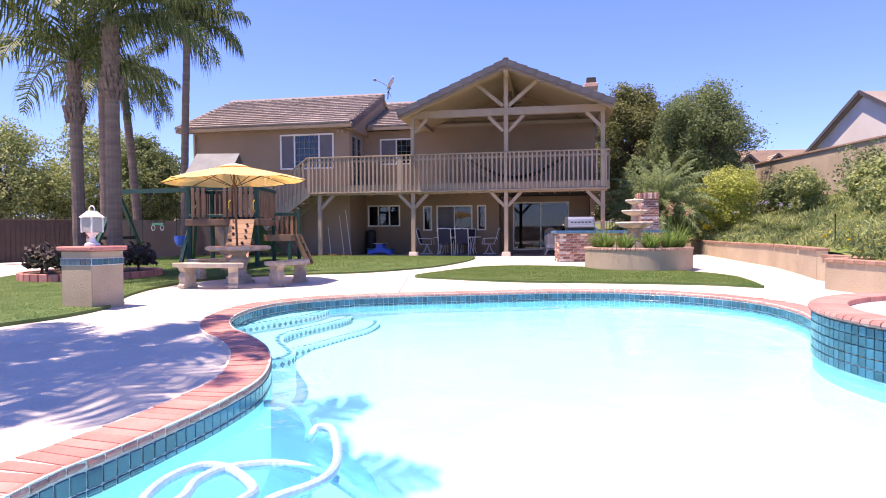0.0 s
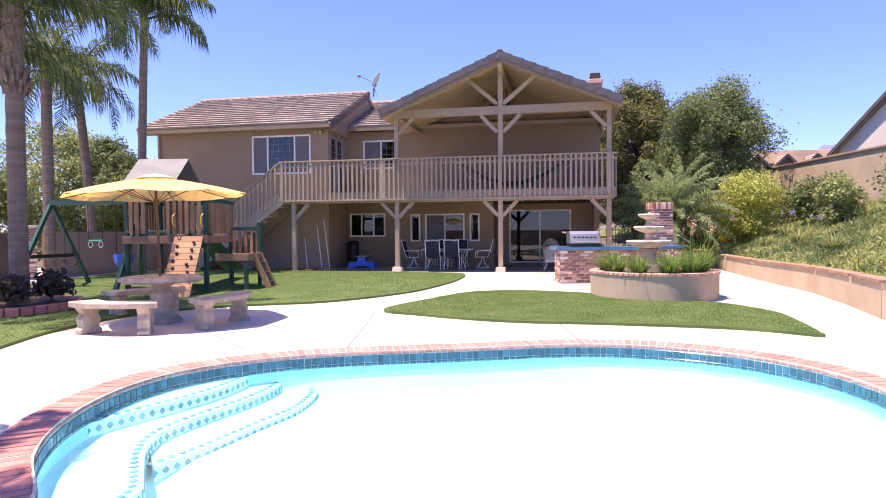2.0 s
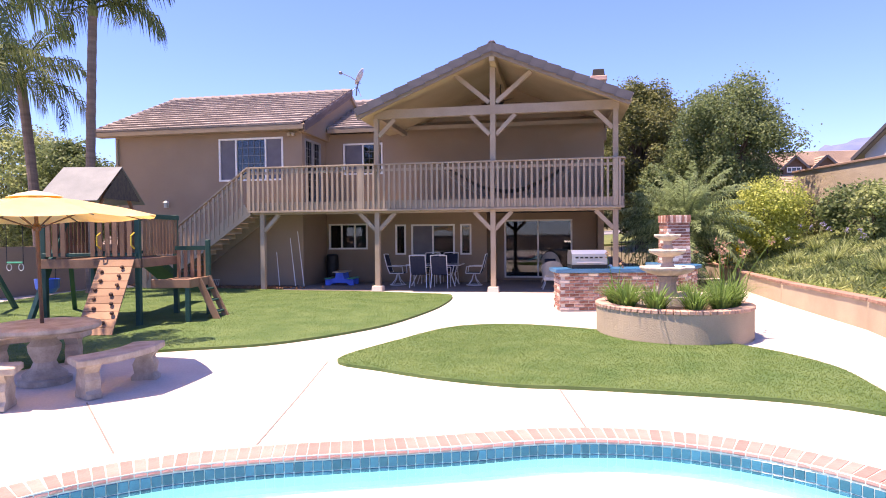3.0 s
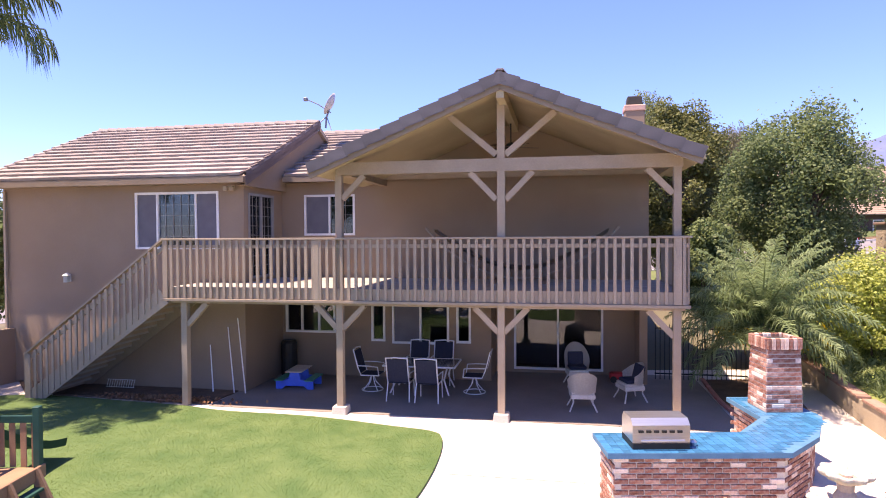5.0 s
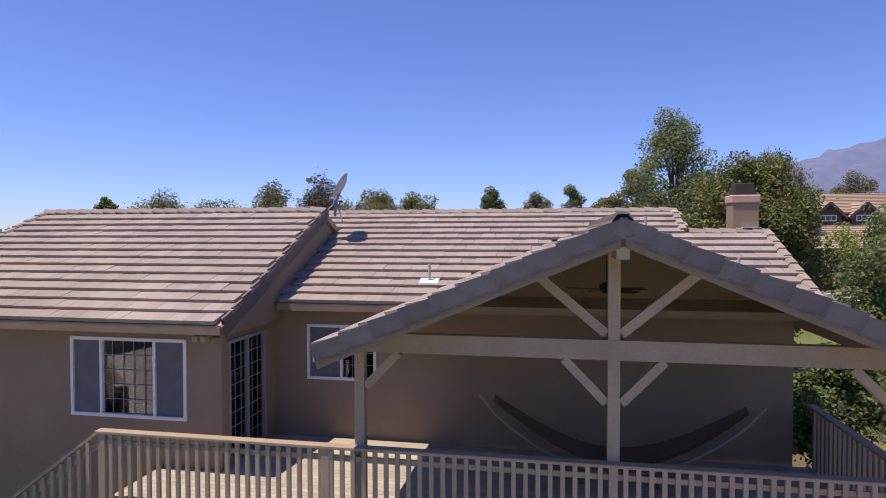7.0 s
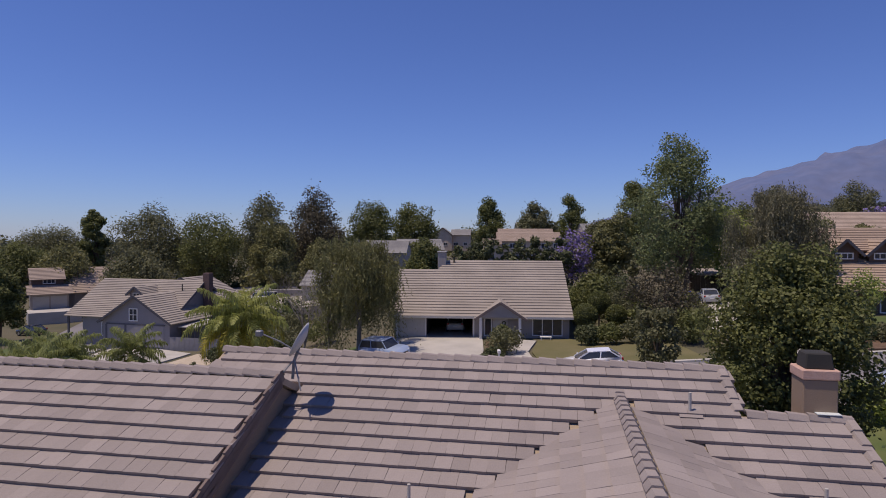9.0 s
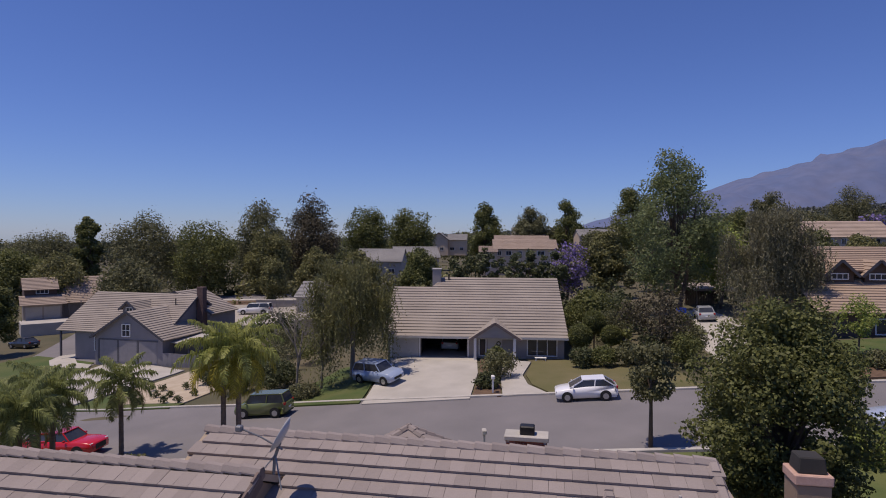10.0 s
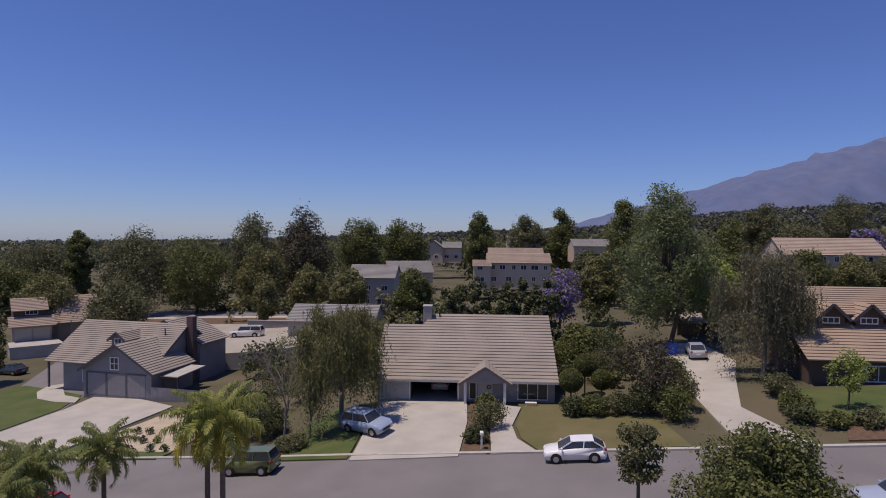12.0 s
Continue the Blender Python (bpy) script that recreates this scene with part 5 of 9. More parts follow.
for (xa, ya), (xb, yb) in zip(ISLAND, ISLAND[1:] + ISLAND[:1]):
    d = Vector((xb - xa, yb - ya))
    ln, ang = d.length, math.degrees(math.atan2(d.y, d.x))
    if ya > 19.3 and yb > 19.3 and xa < 6.4:
        continue
    for r in range(11):
        for k in range(int(ln / 0.217 + 0.5)):
            x = (k + 0.5 + 0.5 * (r % 2)) * 0.217
            if x > ln:
                continue
            o = new("brick", bk)
            o.parent, o.matrix_basis = bbq, pose(xa + d.x * x / ln + math.sin(radians(ang)) * 0.004, ya + d.y * x / ln - math.cos(radians(ang)) * 0.004, 0.01 + r * 0.077, 0, 0, ang)
ct = piece_mesh("counter_tile", 0.104, 0.104, 0.007, TILE_TOP, 0.002)
for i in range(36):
    for j in range(28):
        x, y = 3.48 + i * 0.109, 18.66 + j * 0.109
        ok = (y < 19.45 and x < 5.85) or (x > 6.42 and 20.3 < y < 21.45 and x < 7.3) or (5.85 <= x < 7.25 and 0 < (y - 18.75) - (x - 5.95) * 0.95 < 0.95 and y < 20.3)
        if ok and not (6.5 < x < 7.3 and 20.45 < y < 21.2):
            o = new("counter_tile", ct)
            o.parent, o.matrix_basis = counter, pose(x, y, 0.936)
# chimney of the barbecue
bc = part("chimney_core", box(B(), 6.56, 7.18, 20.5, 21.12, 0.93, 2.0, None, 0.9), MORTAR, bbq, "mortar core of the tapered brick chimney")
hb = piece_mesh("half_brick", 0.092, 0.03, 0.060, BRICK_MIX, 0.006)
for r in range(14):
    k = 1 - 0.1 * r / 14
    h = 0.31 * k
    for side in range(4):
        for q in range(-1, 2):
            off = (q + (0.5 if r % 2 else 0)) * 0.205 * k
            if abs(off) > h - 0.04:
                continue
            if r % 2 and q == 0:
                for e in (-1, 1):
                    o = new("half_brick", hb)
                    o.parent, o.matrix_basis = bc, pose(6.87, 20.81, 0) @ pose(0, 0, 0, 0, 0, 90 * side) @ pose(e * (h - 0.052), -h + 0.006, 0.945 + r * 0.075)
            o = new("brick", bk)
            o.parent, o.matrix_basis = bc, pose(6.87, 20.81, 0) @ pose(0, 0, 0, 0, 0, 90 * side) @ pose(off, -h + 0.006, 0.945 + r * 0.075)
part("chimney_cap", bbox(6.60, 7.14, 20.54, 21.08, 2.0, 2.12, 0.012), DARK, bbq, "dark flat top inside the chimney's brick rim")
up = piece_mesh("soldier_brick", 0.062, 0.07, 0.19, BRICK_MIX, 0.006)
for side in range(4):
    for q in range(8):
        o = new("soldier_brick", up)
        o.parent, o.matrix_basis = bbq, pose(6.87, 20.81, 0) @ pose(0, 0, 0, 0, 0, 90 * side) @ pose(-0.25 + q * 0.0715, -0.285, 1.99)
STEEL = mat("stainless_steel", (0.62, 0.62, 0.63), (0.52, 0.52, 0.53), 4, 0.32, 0.9, bump=0.03, stretch=(0.2, 8, 8))
BLACKM = mat("black_metal", (0.03, 0.03, 0.032), (0.02, 0.02, 0.02), 5, 0.5, 0.3)
grill = thing("gas_grill", pose(4.2, 19.0, 0.937), "stainless steel built-in gas grill with vented hood", "grill")
part("base", bbox(-0.40, 0.40, -0.27, 0.27, 0, 0.10, 0.01), BLACKM, grill)
hood = B()
prism(hood, [(-0.26, 0.10), (0.26, 0.10), (0.26, 0.33), (0.18, 0.42), (-0.16, 0.42), (-0.26, 0.34)], -0.40, 0.40)
bmesh.ops.transform(hood, matrix=pose(0, 0, 0, 90, 0, 90), verts=hood.verts)
part("hood", hood, STEEL, grill, "brushed stainless hood")
for k in range(6):
    part("vent", bbox(-0.32 + k * 0.108, -0.25 + k * 0.108, -0.28, -0.245, 0.24, 0.275, 0.004), BLACKM, grill)
part("handle", tube(B(), [(-0.3, -0.32, 0.15), (0.3, -0.32, 0.15)], 0.014, 8), STEEL, grill)
part("side_burner_knob", lathe(B(), [(0.05, 0.0), (0.06, 0.06), (0.03, 0.09)], 12), STEEL, grill).matrix_basis = pose(0.5, -0.1, 0.0)

# ---- table, benches, umbrella ----
CAST_GREY = mat("weathered_stone", (0.50, 0.435, 0.365), (0.33, 0.275, 0.225), 6.0, 0.9, bump=0.5, fine=45)
table = thing("stone_table", pose(-4.2, 12.68, yard_z(12.68)), "round cast stone garden table on a turned pedestal", "table")
table.matrix_basis @= Matrix.Scale(1.06, 4)
part("top", lathe(B(), [(0.1, 0.62), (0.56, 0.63), (0.61, 0.66), (0.61, 0.70), (0.56, 0.72), (0.02, 0.72)], 40), CAST_GREY, table)
part("pedestal", lathe(B(), [(0.29, 0.0), (0.29, 0.06), (0.24, 0.08), (0.24, 0.12), (0.15, 0.19), (0.12, 0.26), (0.17, 0.38), (0.18, 0.46), (0.12, 0.54), (0.16, 0.58), (0.26, 0.62)], 20), CAST_GREY, table)


def bench(ang):
    b = thing("stone_bench", pose(-4.2, 12.68, yard_z(12.68), 0, 0, ang), "curved cast stone bench on carved legs beside the table", "bench", "benches round the stone table")
    b.matrix_basis @= Matrix.Scale(1.05, 4)
    out = [(r * math.cos(radians(t)), r * math.sin(radians(t))) for r, ts in ((1.36, range(-30, 31, 6)), (0.98, range(30, -31, -6))) for t in ts]
    part("seat", bevel(prism(B(), out, 0.37, 0.45), 0.012), CAST_GREY, b)
    for t in (-22, 22):
        bm = B()
        prof = [(-0.15, 0), (0.15, 0), (0.15, 0.05), (0.11, 0.09), (0.13, 0.2), (0.09, 0.28), (0.15, 0.37), (-0.15, 0.37), (-0.09, 0.28), (-0.13, 0.2), (-0.11, 0.09), (-0.15, 0.05)]
        prism(bm, prof, -0.08, 0.08)
        bmesh.ops.transform(bm, matrix=pose(1.17 * math.cos(radians(t)), 1.17 * math.sin(radians(t)), 0, 90, 0, t), verts=bm.verts)
        part("leg", bm, CAST_GREY, b, "carved scroll leg")
    return b


for a in (-98, -15, 128):
    bench(a)
# Yellow cloth paled to paint in the glare of sun on top.
FABRIC = mat("umbrella_fabric", (0.95, 0.89, 0.70), (0.93, 0.82, 0.54), 3, 0.8, bump=0.1, fine=120, thin=0.4)
for nd in FABRIC.node_tree.nodes:                 # dyed cloth glows deeper where the sun comes through
    if nd.type == "BSDF_TRANSLUCENT":
        FABRIC.node_tree.links.remove(nd.inputs[0].links[0])
        nd.inputs[0].default_value = (0.95, 0.55, 0.07, 1)
WOOD = mat("dark_pole_wood", (0.10, 0.05, 0.03), (0.07, 0.035, 0.02), 8, 0.5)
umb = thing("patio_umbrella", pose(-4.2, 12.68, yard_z(12.68), 0, -1.8, 0), "open yellow canvas patio umbrella on a wooden pole", "umbrella")
umb.matrix_basis @= Matrix.Scale(1.05, 4)
part("pole", tube(B(), [(0, 0, 0.05), (0, 0, 2.28)], 0.022, 10), WOOD, umb, "dark wooden pole")
bm = B()
apex = bm.verts.new((0, 0, 2.29))
rings = []
for r, z in ((0.5, 2.21), (1.0, 2.10), (1.36, 2.00)):
    ring = []
    for k in range(24):
        a = 2 * math.pi * (k / 24) + 0.2
        rr = r * (1.0 if k % 3 == 0 else 0.955)
        ring.append(bm.verts.new((rr * math.cos(a), rr * math.sin(a), z - (0.02 * r if k % 3 else 0))))
    rings.append(ring)
for k in range(24):
    bm.faces.new((apex, rings[0][k], rings[0][(k + 1) % 24]))
    for p, q in zip(rings, rings[1:]):
        bm.faces.new((p[k], q[k], q[(k + 1) % 24], p[(k + 1) % 24]))
bmesh.ops.solidify(bm, geom=list(bm.faces), thickness=0.004)
canopy = part("canopy", bm, FABRIC, umb, "yellow canvas canopy, sun glare on top paled into its colour")
part("vent", lathe(B(), [(0.30, 2.262), (0.16, 2.31), (0.02, 2.34)], 16), FABRIC, canopy)
for k in range(8):
    a = 2 * math.pi * k / 8 + 0.2
    rb = part("rib", tube(B(), [(0.03 * math.cos(a), 0.03 * math.sin(a), 2.27), (1.34 * math.cos(a), 1.34 * math.sin(a), 1.985)], 0.008, 6), WOOD, umb)
    part("strut", tube(B(), [(0.03 * math.cos(a), 0.03 * math.sin(a), 1.88), (0.66 * math.cos(a), 0.66 * math.sin(a), 2.135)], 0.007, 6), WOOD, rb)
part("hub", lathe(B(), [(0.04, 1.85), (0.05, 1.9), (0.03, 1.94)], 10), WOOD, umb)

# ---- pillar with lantern ----
pil = thing("garden_pillar", pose(-4.88, 8.6, POOL_Z, 0, 0, -18), "square rough stucco garden pillar with blue tile band", "pillar")
part("shaft", bbox(-0.27, 0.27, -0.27, 0.27, -0.05, 0.80, 0.012), STUCCO_PALE, pil, "rough pale stucco shaft")
part("cap", bbox(-0.31, 0.31, -0.31, 0.31, 0.80, 0.86, 0.012), COPING, pil, "terracotta cap")
pt = piece_mesh("tile", 0.083, 0.012, 0.083, TILE_BLUE, 0.003)
for side in range(4):
    part("grout_band", box(B(), -0.272, 0.272, -0.275, -0.268, 0.60, 0.70, pose(0, 0, 0, 0, 0, 90 * side)), GROUT, pil)
    for k in range(6):
        o = new("tile", pt)
        o.parent, o.matrix_basis = pil, pose(0, 0, 0, 0, 0, 90 * side) @ pose(-0.225 + k * 0.09, -0.276, 0.609)
CLEAR = mat("frosted_glass", (0.62, 0.65, 0.63), (0.56, 0.60, 0.58), 8, 0.35, bump=0.05, thin=0.5)
lan = thing("garden_lantern", pose(-4.88, 8.6, POOL_Z + 0.86, 0, 0, -18), "white metal post lantern with glass panes on a pillar", "lantern")
part("stem", lathe(B(), [(0.10, 0), (0.10, 0.03), (0.05, 0.06), (0.035, 0.12), (0.06, 0.16), (0.09, 0.19)], 12), WHITE, lan)
for sx in (-1, 1):
    for sy in (-1, 1):
        part("bar", bbox(sx * 0.09 - 0.01, sx * 0.09 + 0.01, sy * 0.09 - 0.01, sy * 0.09 + 0.01, 0.19, 0.40, 0.002), WHITE, lan)
for k in range(4):
    part("pane", box(B(), -0.08, 0.08, -0.092, -0.089, 0.2, 0.39, pose(0, 0, 0, 0, 0, 90 * k)), CLEAR, lan).visible_shadow = False
part("roof", box(B(), -0.115, 0.115, -0.115, 0.115, 0.40, 0.49, None, 0.35), WHITE, lan)
part("ring", tube(B(), [(0.05 * math.cos(t), 0, 0.51 + 0.05 * math.sin(t)) for t in [k * math.pi / 6 for k in range(13)]], 0.008, 6, False), WHITE, lan)

# ---- palms and planting behind the pool ----
QUEEN = "tall queen palm with drooping feather fronds"
palm(pose(-7.31, 13.77, -0.08), 5.6, 3.0, 19, 21, QUEEN, 0.16, True, lift=(0.25, 1.4), sag=1.75, width=0.75, leaflets=40, span=1.75, leaf=LEAF_QUEEN, ruff=1.2, droop=0.8, thick=1.35)
palm(pose(-8.35, 14.2, -0.08), 4.75, 2.9, 17, 22, QUEEN, 0.14, True, span=1.35, lift=(0.25, 1.35), sag=1.7, width=0.75, leaflets=38, lean=(-0.1, 0.1), leaf=LEAF_QUEEN, ruff=1.2, droop=0.8, thick=1.35)
palm(pose(-9.88, 23.6, 0), 8.5, 2.6, 22, 23, QUEEN, 0.14, False, lift=(0.38, 1.4), sag=1.9, width=0.8, leaflets=42, lean=(0.25, 0), leaf=LEAF_QUEEN, ruff=1.2, droop=0.8, thick=1.35)
palm(pose(-12.3, 25.0, 0), 6.8, 2.7, 18, 24, QUEEN, 0.16, False, lift=(-0.2, 1.25), sag=1.7, width=0.7, leaflets=38, lean=(-0.5, 0.0), leaf=LEAF_QUEEN, ruff=1.2, droop=0.8, thick=1.35)
palm(pose(-12.0, 22.0, 0), 6.3, 2.3, 16, 25, QUEEN, 0.17, False, lift=(-0.3, 1.25), sag=1.7, width=0.65, leaflets=36, leaf=LEAF_QUEEN, ruff=1.2, droop=0.8, thick=1.35)
palm(pose(-5.6, 4.6, POOL_Z), 7.0, 2.8, 20, 26, QUEEN, 0.18, True, lift=(-0.3, 1.3), sag=1.6, width=0.8, leaflets=50, thick=1.5, leaf=LEAF_QUEEN)
palm(pose(8.75, 24.9, 0.1), 1.35, 2.45, 74, 27, "low bushy date palm beside the balcony", 0.17, True, leaf=LEAF_DATE, lift=(-0.2, 1.4), sag=1.45, width=0.46, leaflets=46, group="", thick=1.25, ruff=1.9, droop=0.4)

tree("tree", pose(12.7, 30.3, 0.5), 8.55, 2.75, 60000, 0.062, LEAF_YARD, trunk=0.2, clear=0.12, clumps=95, spread=0.25, seed=31, label="dense dark green broadleaf tree above the bank")
shrub(pose(11.7, 25.3, bank_z(11.7, 25.3)), 2.9, 1.42, 18000, 0.055, LEAF_PALE, 41, "large yellow-green rounded shrub on the bank")
shrub(pose(11.15, 27.0, bank_z(11.15, 27.0)), 1.2, 0.6, 1900, 0.06, LEAF_LIGHT, 42, "shrub covered with yellow flowers on the bank", blossom=YELLOW)
shrub(pose(10.1, 28.5, bank_z(10.1, 28.5)), 1.35, 0.85, 4200, 0.06, LEAF_LIGHT, 52, "low shrub topped with yellow flowers beside the house", blossom=YELLOW)
shrub(pose(9.4, 29.6, 0.4), 4.3, 1.35, 16000, 0.07, LEAF_YARD, 53, "tall dark green leafy shrub beside the house")
shrub(pose(12.6, 21.6, bank_z(12.6, 21.6)), 1.55, 0.7, 4200, 0.06, LEAF_BANK, 43, "rounded green shrub on the bank", "bank shrubs")
shrub(pose(13.4, 23.6, bank_z(13.4, 23.6)), 1.6, 1.1, 3000, 0.075, LEAF_YARD, 44, "dark green shrub near the boundary wall", "bank shrubs")
shrub(pose(13.4, 19.4, bank_z(13.4, 19.4)), 2.0, 1.0, 2000, 0.06, LEAF_YARD, 45, "sparse twiggy grey-green shrub on the bank", "bank shrubs")
shrub(pose(12.0, 17.0, bank_z(12.0, 17.0)), 1.5, 0.95, 3200, 0.075, LEAF_BANK, 46, "rounded green shrub on the bank", "bank shrubs")
shrub(pose(11.0, 15.2, bank_z(11.0, 15.2)), 0.9, 0.7, 1700, 0.06, LEAF_BANK, 47, "low green shrub on the bank", "bank shrubs")
shrub(pose(10.2, 26.9, bank_z(10.2, 26.9)), 1.6, 1.0, 2200, 0.1, LEAF_YARD, 48, "dark green shrub behind the date palm")
shrub(pose(12.2, 27.6, bank_z(12.2, 27.6)), 2.0, 1.3, 2500, 0.1, LEAF_YARD, 49, "green shrub below the tall tree")
shrub(pose(14.2, 27.0, bank_z(14.2, 27.0)), 1.4, 1.0, 1600, 0.09, LEAF_GREY, 50, "grey-green shrub near the boundary wall")
for k, (x, y) in enumerate(((11.3, 21.0), (10.6, 20.2), (9.9, 17.4), (11.9, 23.1), (10.6, 21.9))):
    strap_clump(pose(x, y, bank_z(x, y), 0, 0, k * 70), 160, 0.55, 60 + k, "clump of strap leaves with tall blue flower heads", LEAF_BANK, "lily_clump", "lily clumps on the bank", stalks=4 if k == 3 else 1 if k else 2)
sprk = thing("sprinkler", pose(8.0, 12.6, 0.55), "thin black garden sprinkler riser on the bank", "sprinkler")
part("riser", tube(B(), [(0, 0, -0.1), (0, 0, 0.62)], 0.011, 6), BLACKM, sprk)
part("head", lathe(B(), [(0.014, 0.62), (0.018, 0.67), (0.006, 0.69)], 8), BLACKM, sprk)
# planting bed with brick edge under the palms
bed2 = thing("planting_bed", pose(-8.0, 14.1, -0.08), "round planting bed edged with red brick round the palms", "bed")
part("soil", lathe(B(), [(1.35, 0.0), (1.3, 0.16), (0.02, 0.2)], 40), SOIL, bed2)
eb = piece_mesh("edge_brick", 0.2, 0.1, 0.18, COPING, 0.008)
for k in range(40):
    a = 2 * math.pi * k / 40
    o = new("edge_brick", eb)
    o.parent, o.matrix_basis = bed2, pose(1.4 * math.cos(a), 1.4 * math.sin(a), 0.0, 0, 0, math.degrees(a) + 90)
PURPLE = leaf_mat("purple_leaf", (0.075, 0.04, 0.06), (0.06, 0.075, 0.04), 0.2)
for k, (x, y) in enumerate(((-7.2, 13.3), (-8.6, 13.2), (-8.0, 13.0), (-7.0, 14.2), (-9.0, 14.0))):
    shrub(pose(x, y, 0.15), 0.5, 0.42, 700, 0.07, PURPLE, 70 + k, "low purple-leaved bedding shrub under the palms", "purple bedding shrubs")
# trees behind the gate
for k, (x, y, h, r, lf) in enumerate(((-22.0, 31.0, 7.0, 3.0, LEAF_BANK), (-18.6, 33.0, 7.4, 3.1, LEAF_BANK), (-15.3, 32.0, 6.4, 2.5, LEAF_YARD), (-25.5, 30.0, 5.0, 2.6, LEAF_YARD), (-12.9, 35.0, 4.8, 1.7, LEAF_YARD), (-29.0, 34.0, 6.0, 3.0, LEAF_YARD))):
    tree("tree", pose(x, y, 0), h, r, 26000, 0.085, lf, trunk=0.12, clear=0.08, clumps=110, spread=0.22, seed=80 + k, label="bushy green tree behind the yard wall", group="trees behind the yard wall")

# ---- gate and yard wall ----
IRON = mat("brown_iron", (0.075, 0.05, 0.045), (0.06, 0.04, 0.035), 5, 0.6)
gate = thing("yard_gate", pose(-14.6, 18.6, 0, 0, 0, 52), "brown iron double gate with solid panels", "gate")
part("panel", bbox(0, 3.4, -0.03, 0.03, 0.05, 1.42, 0.01), IRON, gate)
for k in range(24):
    part("picket", tube(B(), [(0.07 + k * 0.142, -0.045, 0.05), (0.07 + k * 0.142, -0.045, 1.50 + 0.12 * math.sin(math.pi * k / 23))], 0.012, 6), IRON, gate)
part("rail", bbox(0, 3.4, -0.06, 0.04, 1.38, 1.44, 0.01), IRON, gate)
for x in (-0.3, 3.62):
    gp = thing("gate_pier", pose(-14.6, 18.6, 0, 0, 0, 52) @ pose(x, 0, 0), "red brick gate pier", "pier", "gate piers")
    part("core", box(B(), -0.19, 0.19, -0.19, 0.19, -0.02, 1.6), MORTAR, gp)
    for r in range(20):
        for side in range(4):
            for q in (-0.095, 0.095):
                o = new("brick", bk)
                o.parent, o.matrix_basis = gp, pose(0, 0, 0, 0, 0, 90 * side) @ pose(q + (0.03 if r % 2 else -0.03), -0.19, 0.02 + r * 0.078)
    part("cap", bbox(-0.25, 0.25, -0.25, 0.25, 1.6, 1.66, 0.01), CONCRETE, gp)
yw = thing("yard_wall", Matrix(), "tan stucco yard wall between gate and house", "wall", kind="structure")
part("wall", beam(B(), (-12.1, 21.9, 0.72), (-10.6, 27.2, 0.72), 0.2, 1.5), STUCCO, yw)
part("wall", beam(B(), (-14.9, 18.2, 0.75), (-28.0, 9.0, 0.75), 0.2, 1.6), STUCCO, yw)
part("wall", beam(B(), (-28.0, 9.0, 0.75), (-28.0, -12.0, 0.75), 0.2, 1.6), STUCCO, yw)
part("wall", beam(B(), (-28.0, -12.0, 0.75), (16.0, -12.0, 0.75), 0.2, 1.6), STUCCO, yw)

# ---- play set ----
GREEN = mat("green_lumber_sleeve", (0.012, 0.075, 0.06), (0.01, 0.06, 0.05), 5, 0.55, rand=0.1)
CEDAR = mat("cedar", (0.36, 0.21, 0.13), (0.28, 0.16, 0.10), 2.5, 0.75, bump=0.3, rand=0.2, stretch=(1, 1, 1))
CEDAR_OLD = mat("weathered_cedar", (0.26, 0.155, 0.10), (0.19, 0.11, 0.07), 2.5, 0.8, bump=0.3, rand=0.2)
TARP = mat("grey_tarp", (0.23, 0.25, 0.265), (0.18, 0.20, 0.215), 3, 0.7, thin=0.15)
BLUE_P = mat("blue_plastic", (0.03, 0.16, 0.72), (0.03, 0.13, 0.62), 5, 0.4)
GREEN_P = mat("green_plastic", (0.03, 0.33, 0.22), (0.03, 0.28, 0.18), 5, 0.4)
play = thing("play_set", pose(0, 0, -0.03), "wooden play tower with swings, climbing wall and grey canopy", "play set")
X0, X1, Y0, Y1, PZ = -6.95, -5.1, 16.95, 18.65, 1.33
for x in (X0, X1):
    for y in (Y0, Y1):
        part("post", bbox(x - 0.05, x + 0.05, y - 0.05, y + 0.05, -0.02, 2.25, 0.008), GREEN, play, "dark green post")
for k in range(13):
    part("floor_board", box(B(), X0 + 0.05, X1 - 0.05, Y0 + k * 0.131, Y0 + k * 0.131 + 0.125, PZ - 0.03, PZ), CEDAR, play)
for y in (Y0 - 0.07, Y1 + 0.07):
    part("rim_board", bbox(X0 - 0.08, X1 + 0.08, y - 0.02, y + 0.02, PZ - 0.16, PZ + 0.02, 0.006), CEDAR_OLD, play)
    part("top_rail", bbox(X0, X1, y - 0.02, y + 0.02, 2.14, 2.24, 0.006), GREEN, play)
    part("bottom_rail", bbox(X0, X1, y - 0.02, y + 0.02, 1.40, 1.47, 0.006), GREEN, play)
    for k in range(12):
        x = X0 + 0.14 + k * 0.145
        if y < Y0 and 0.5 < x - X0 < 1.0:
            continue
        part("slat", bbox(x - 0.045, x + 0.045, y - 0.035, y - 0.015, 1.40, 2.2, 0.004), CEDAR_OLD, play)
for x in (X0 - 0.07, X1 + 0.07):
    part("rim_board", bbox(x - 0.02, x + 0.02, Y0, Y1, PZ - 0.16, PZ + 0.02, 0.006), CEDAR_OLD, play)
    for k in range(11):
        y = Y0 + 0.12 + k * 0.145
        part("slat", bbox(x - 0.01, x + 0.012, y - 0.045, y + 0.045, 1.40, 2.2, 0.004), CEDAR_OLD, play)
    part("top_rail", bbox(x - 0.02, x + 0.02, Y0, Y1, 2.14, 2.24, 0.006), GREEN, play)
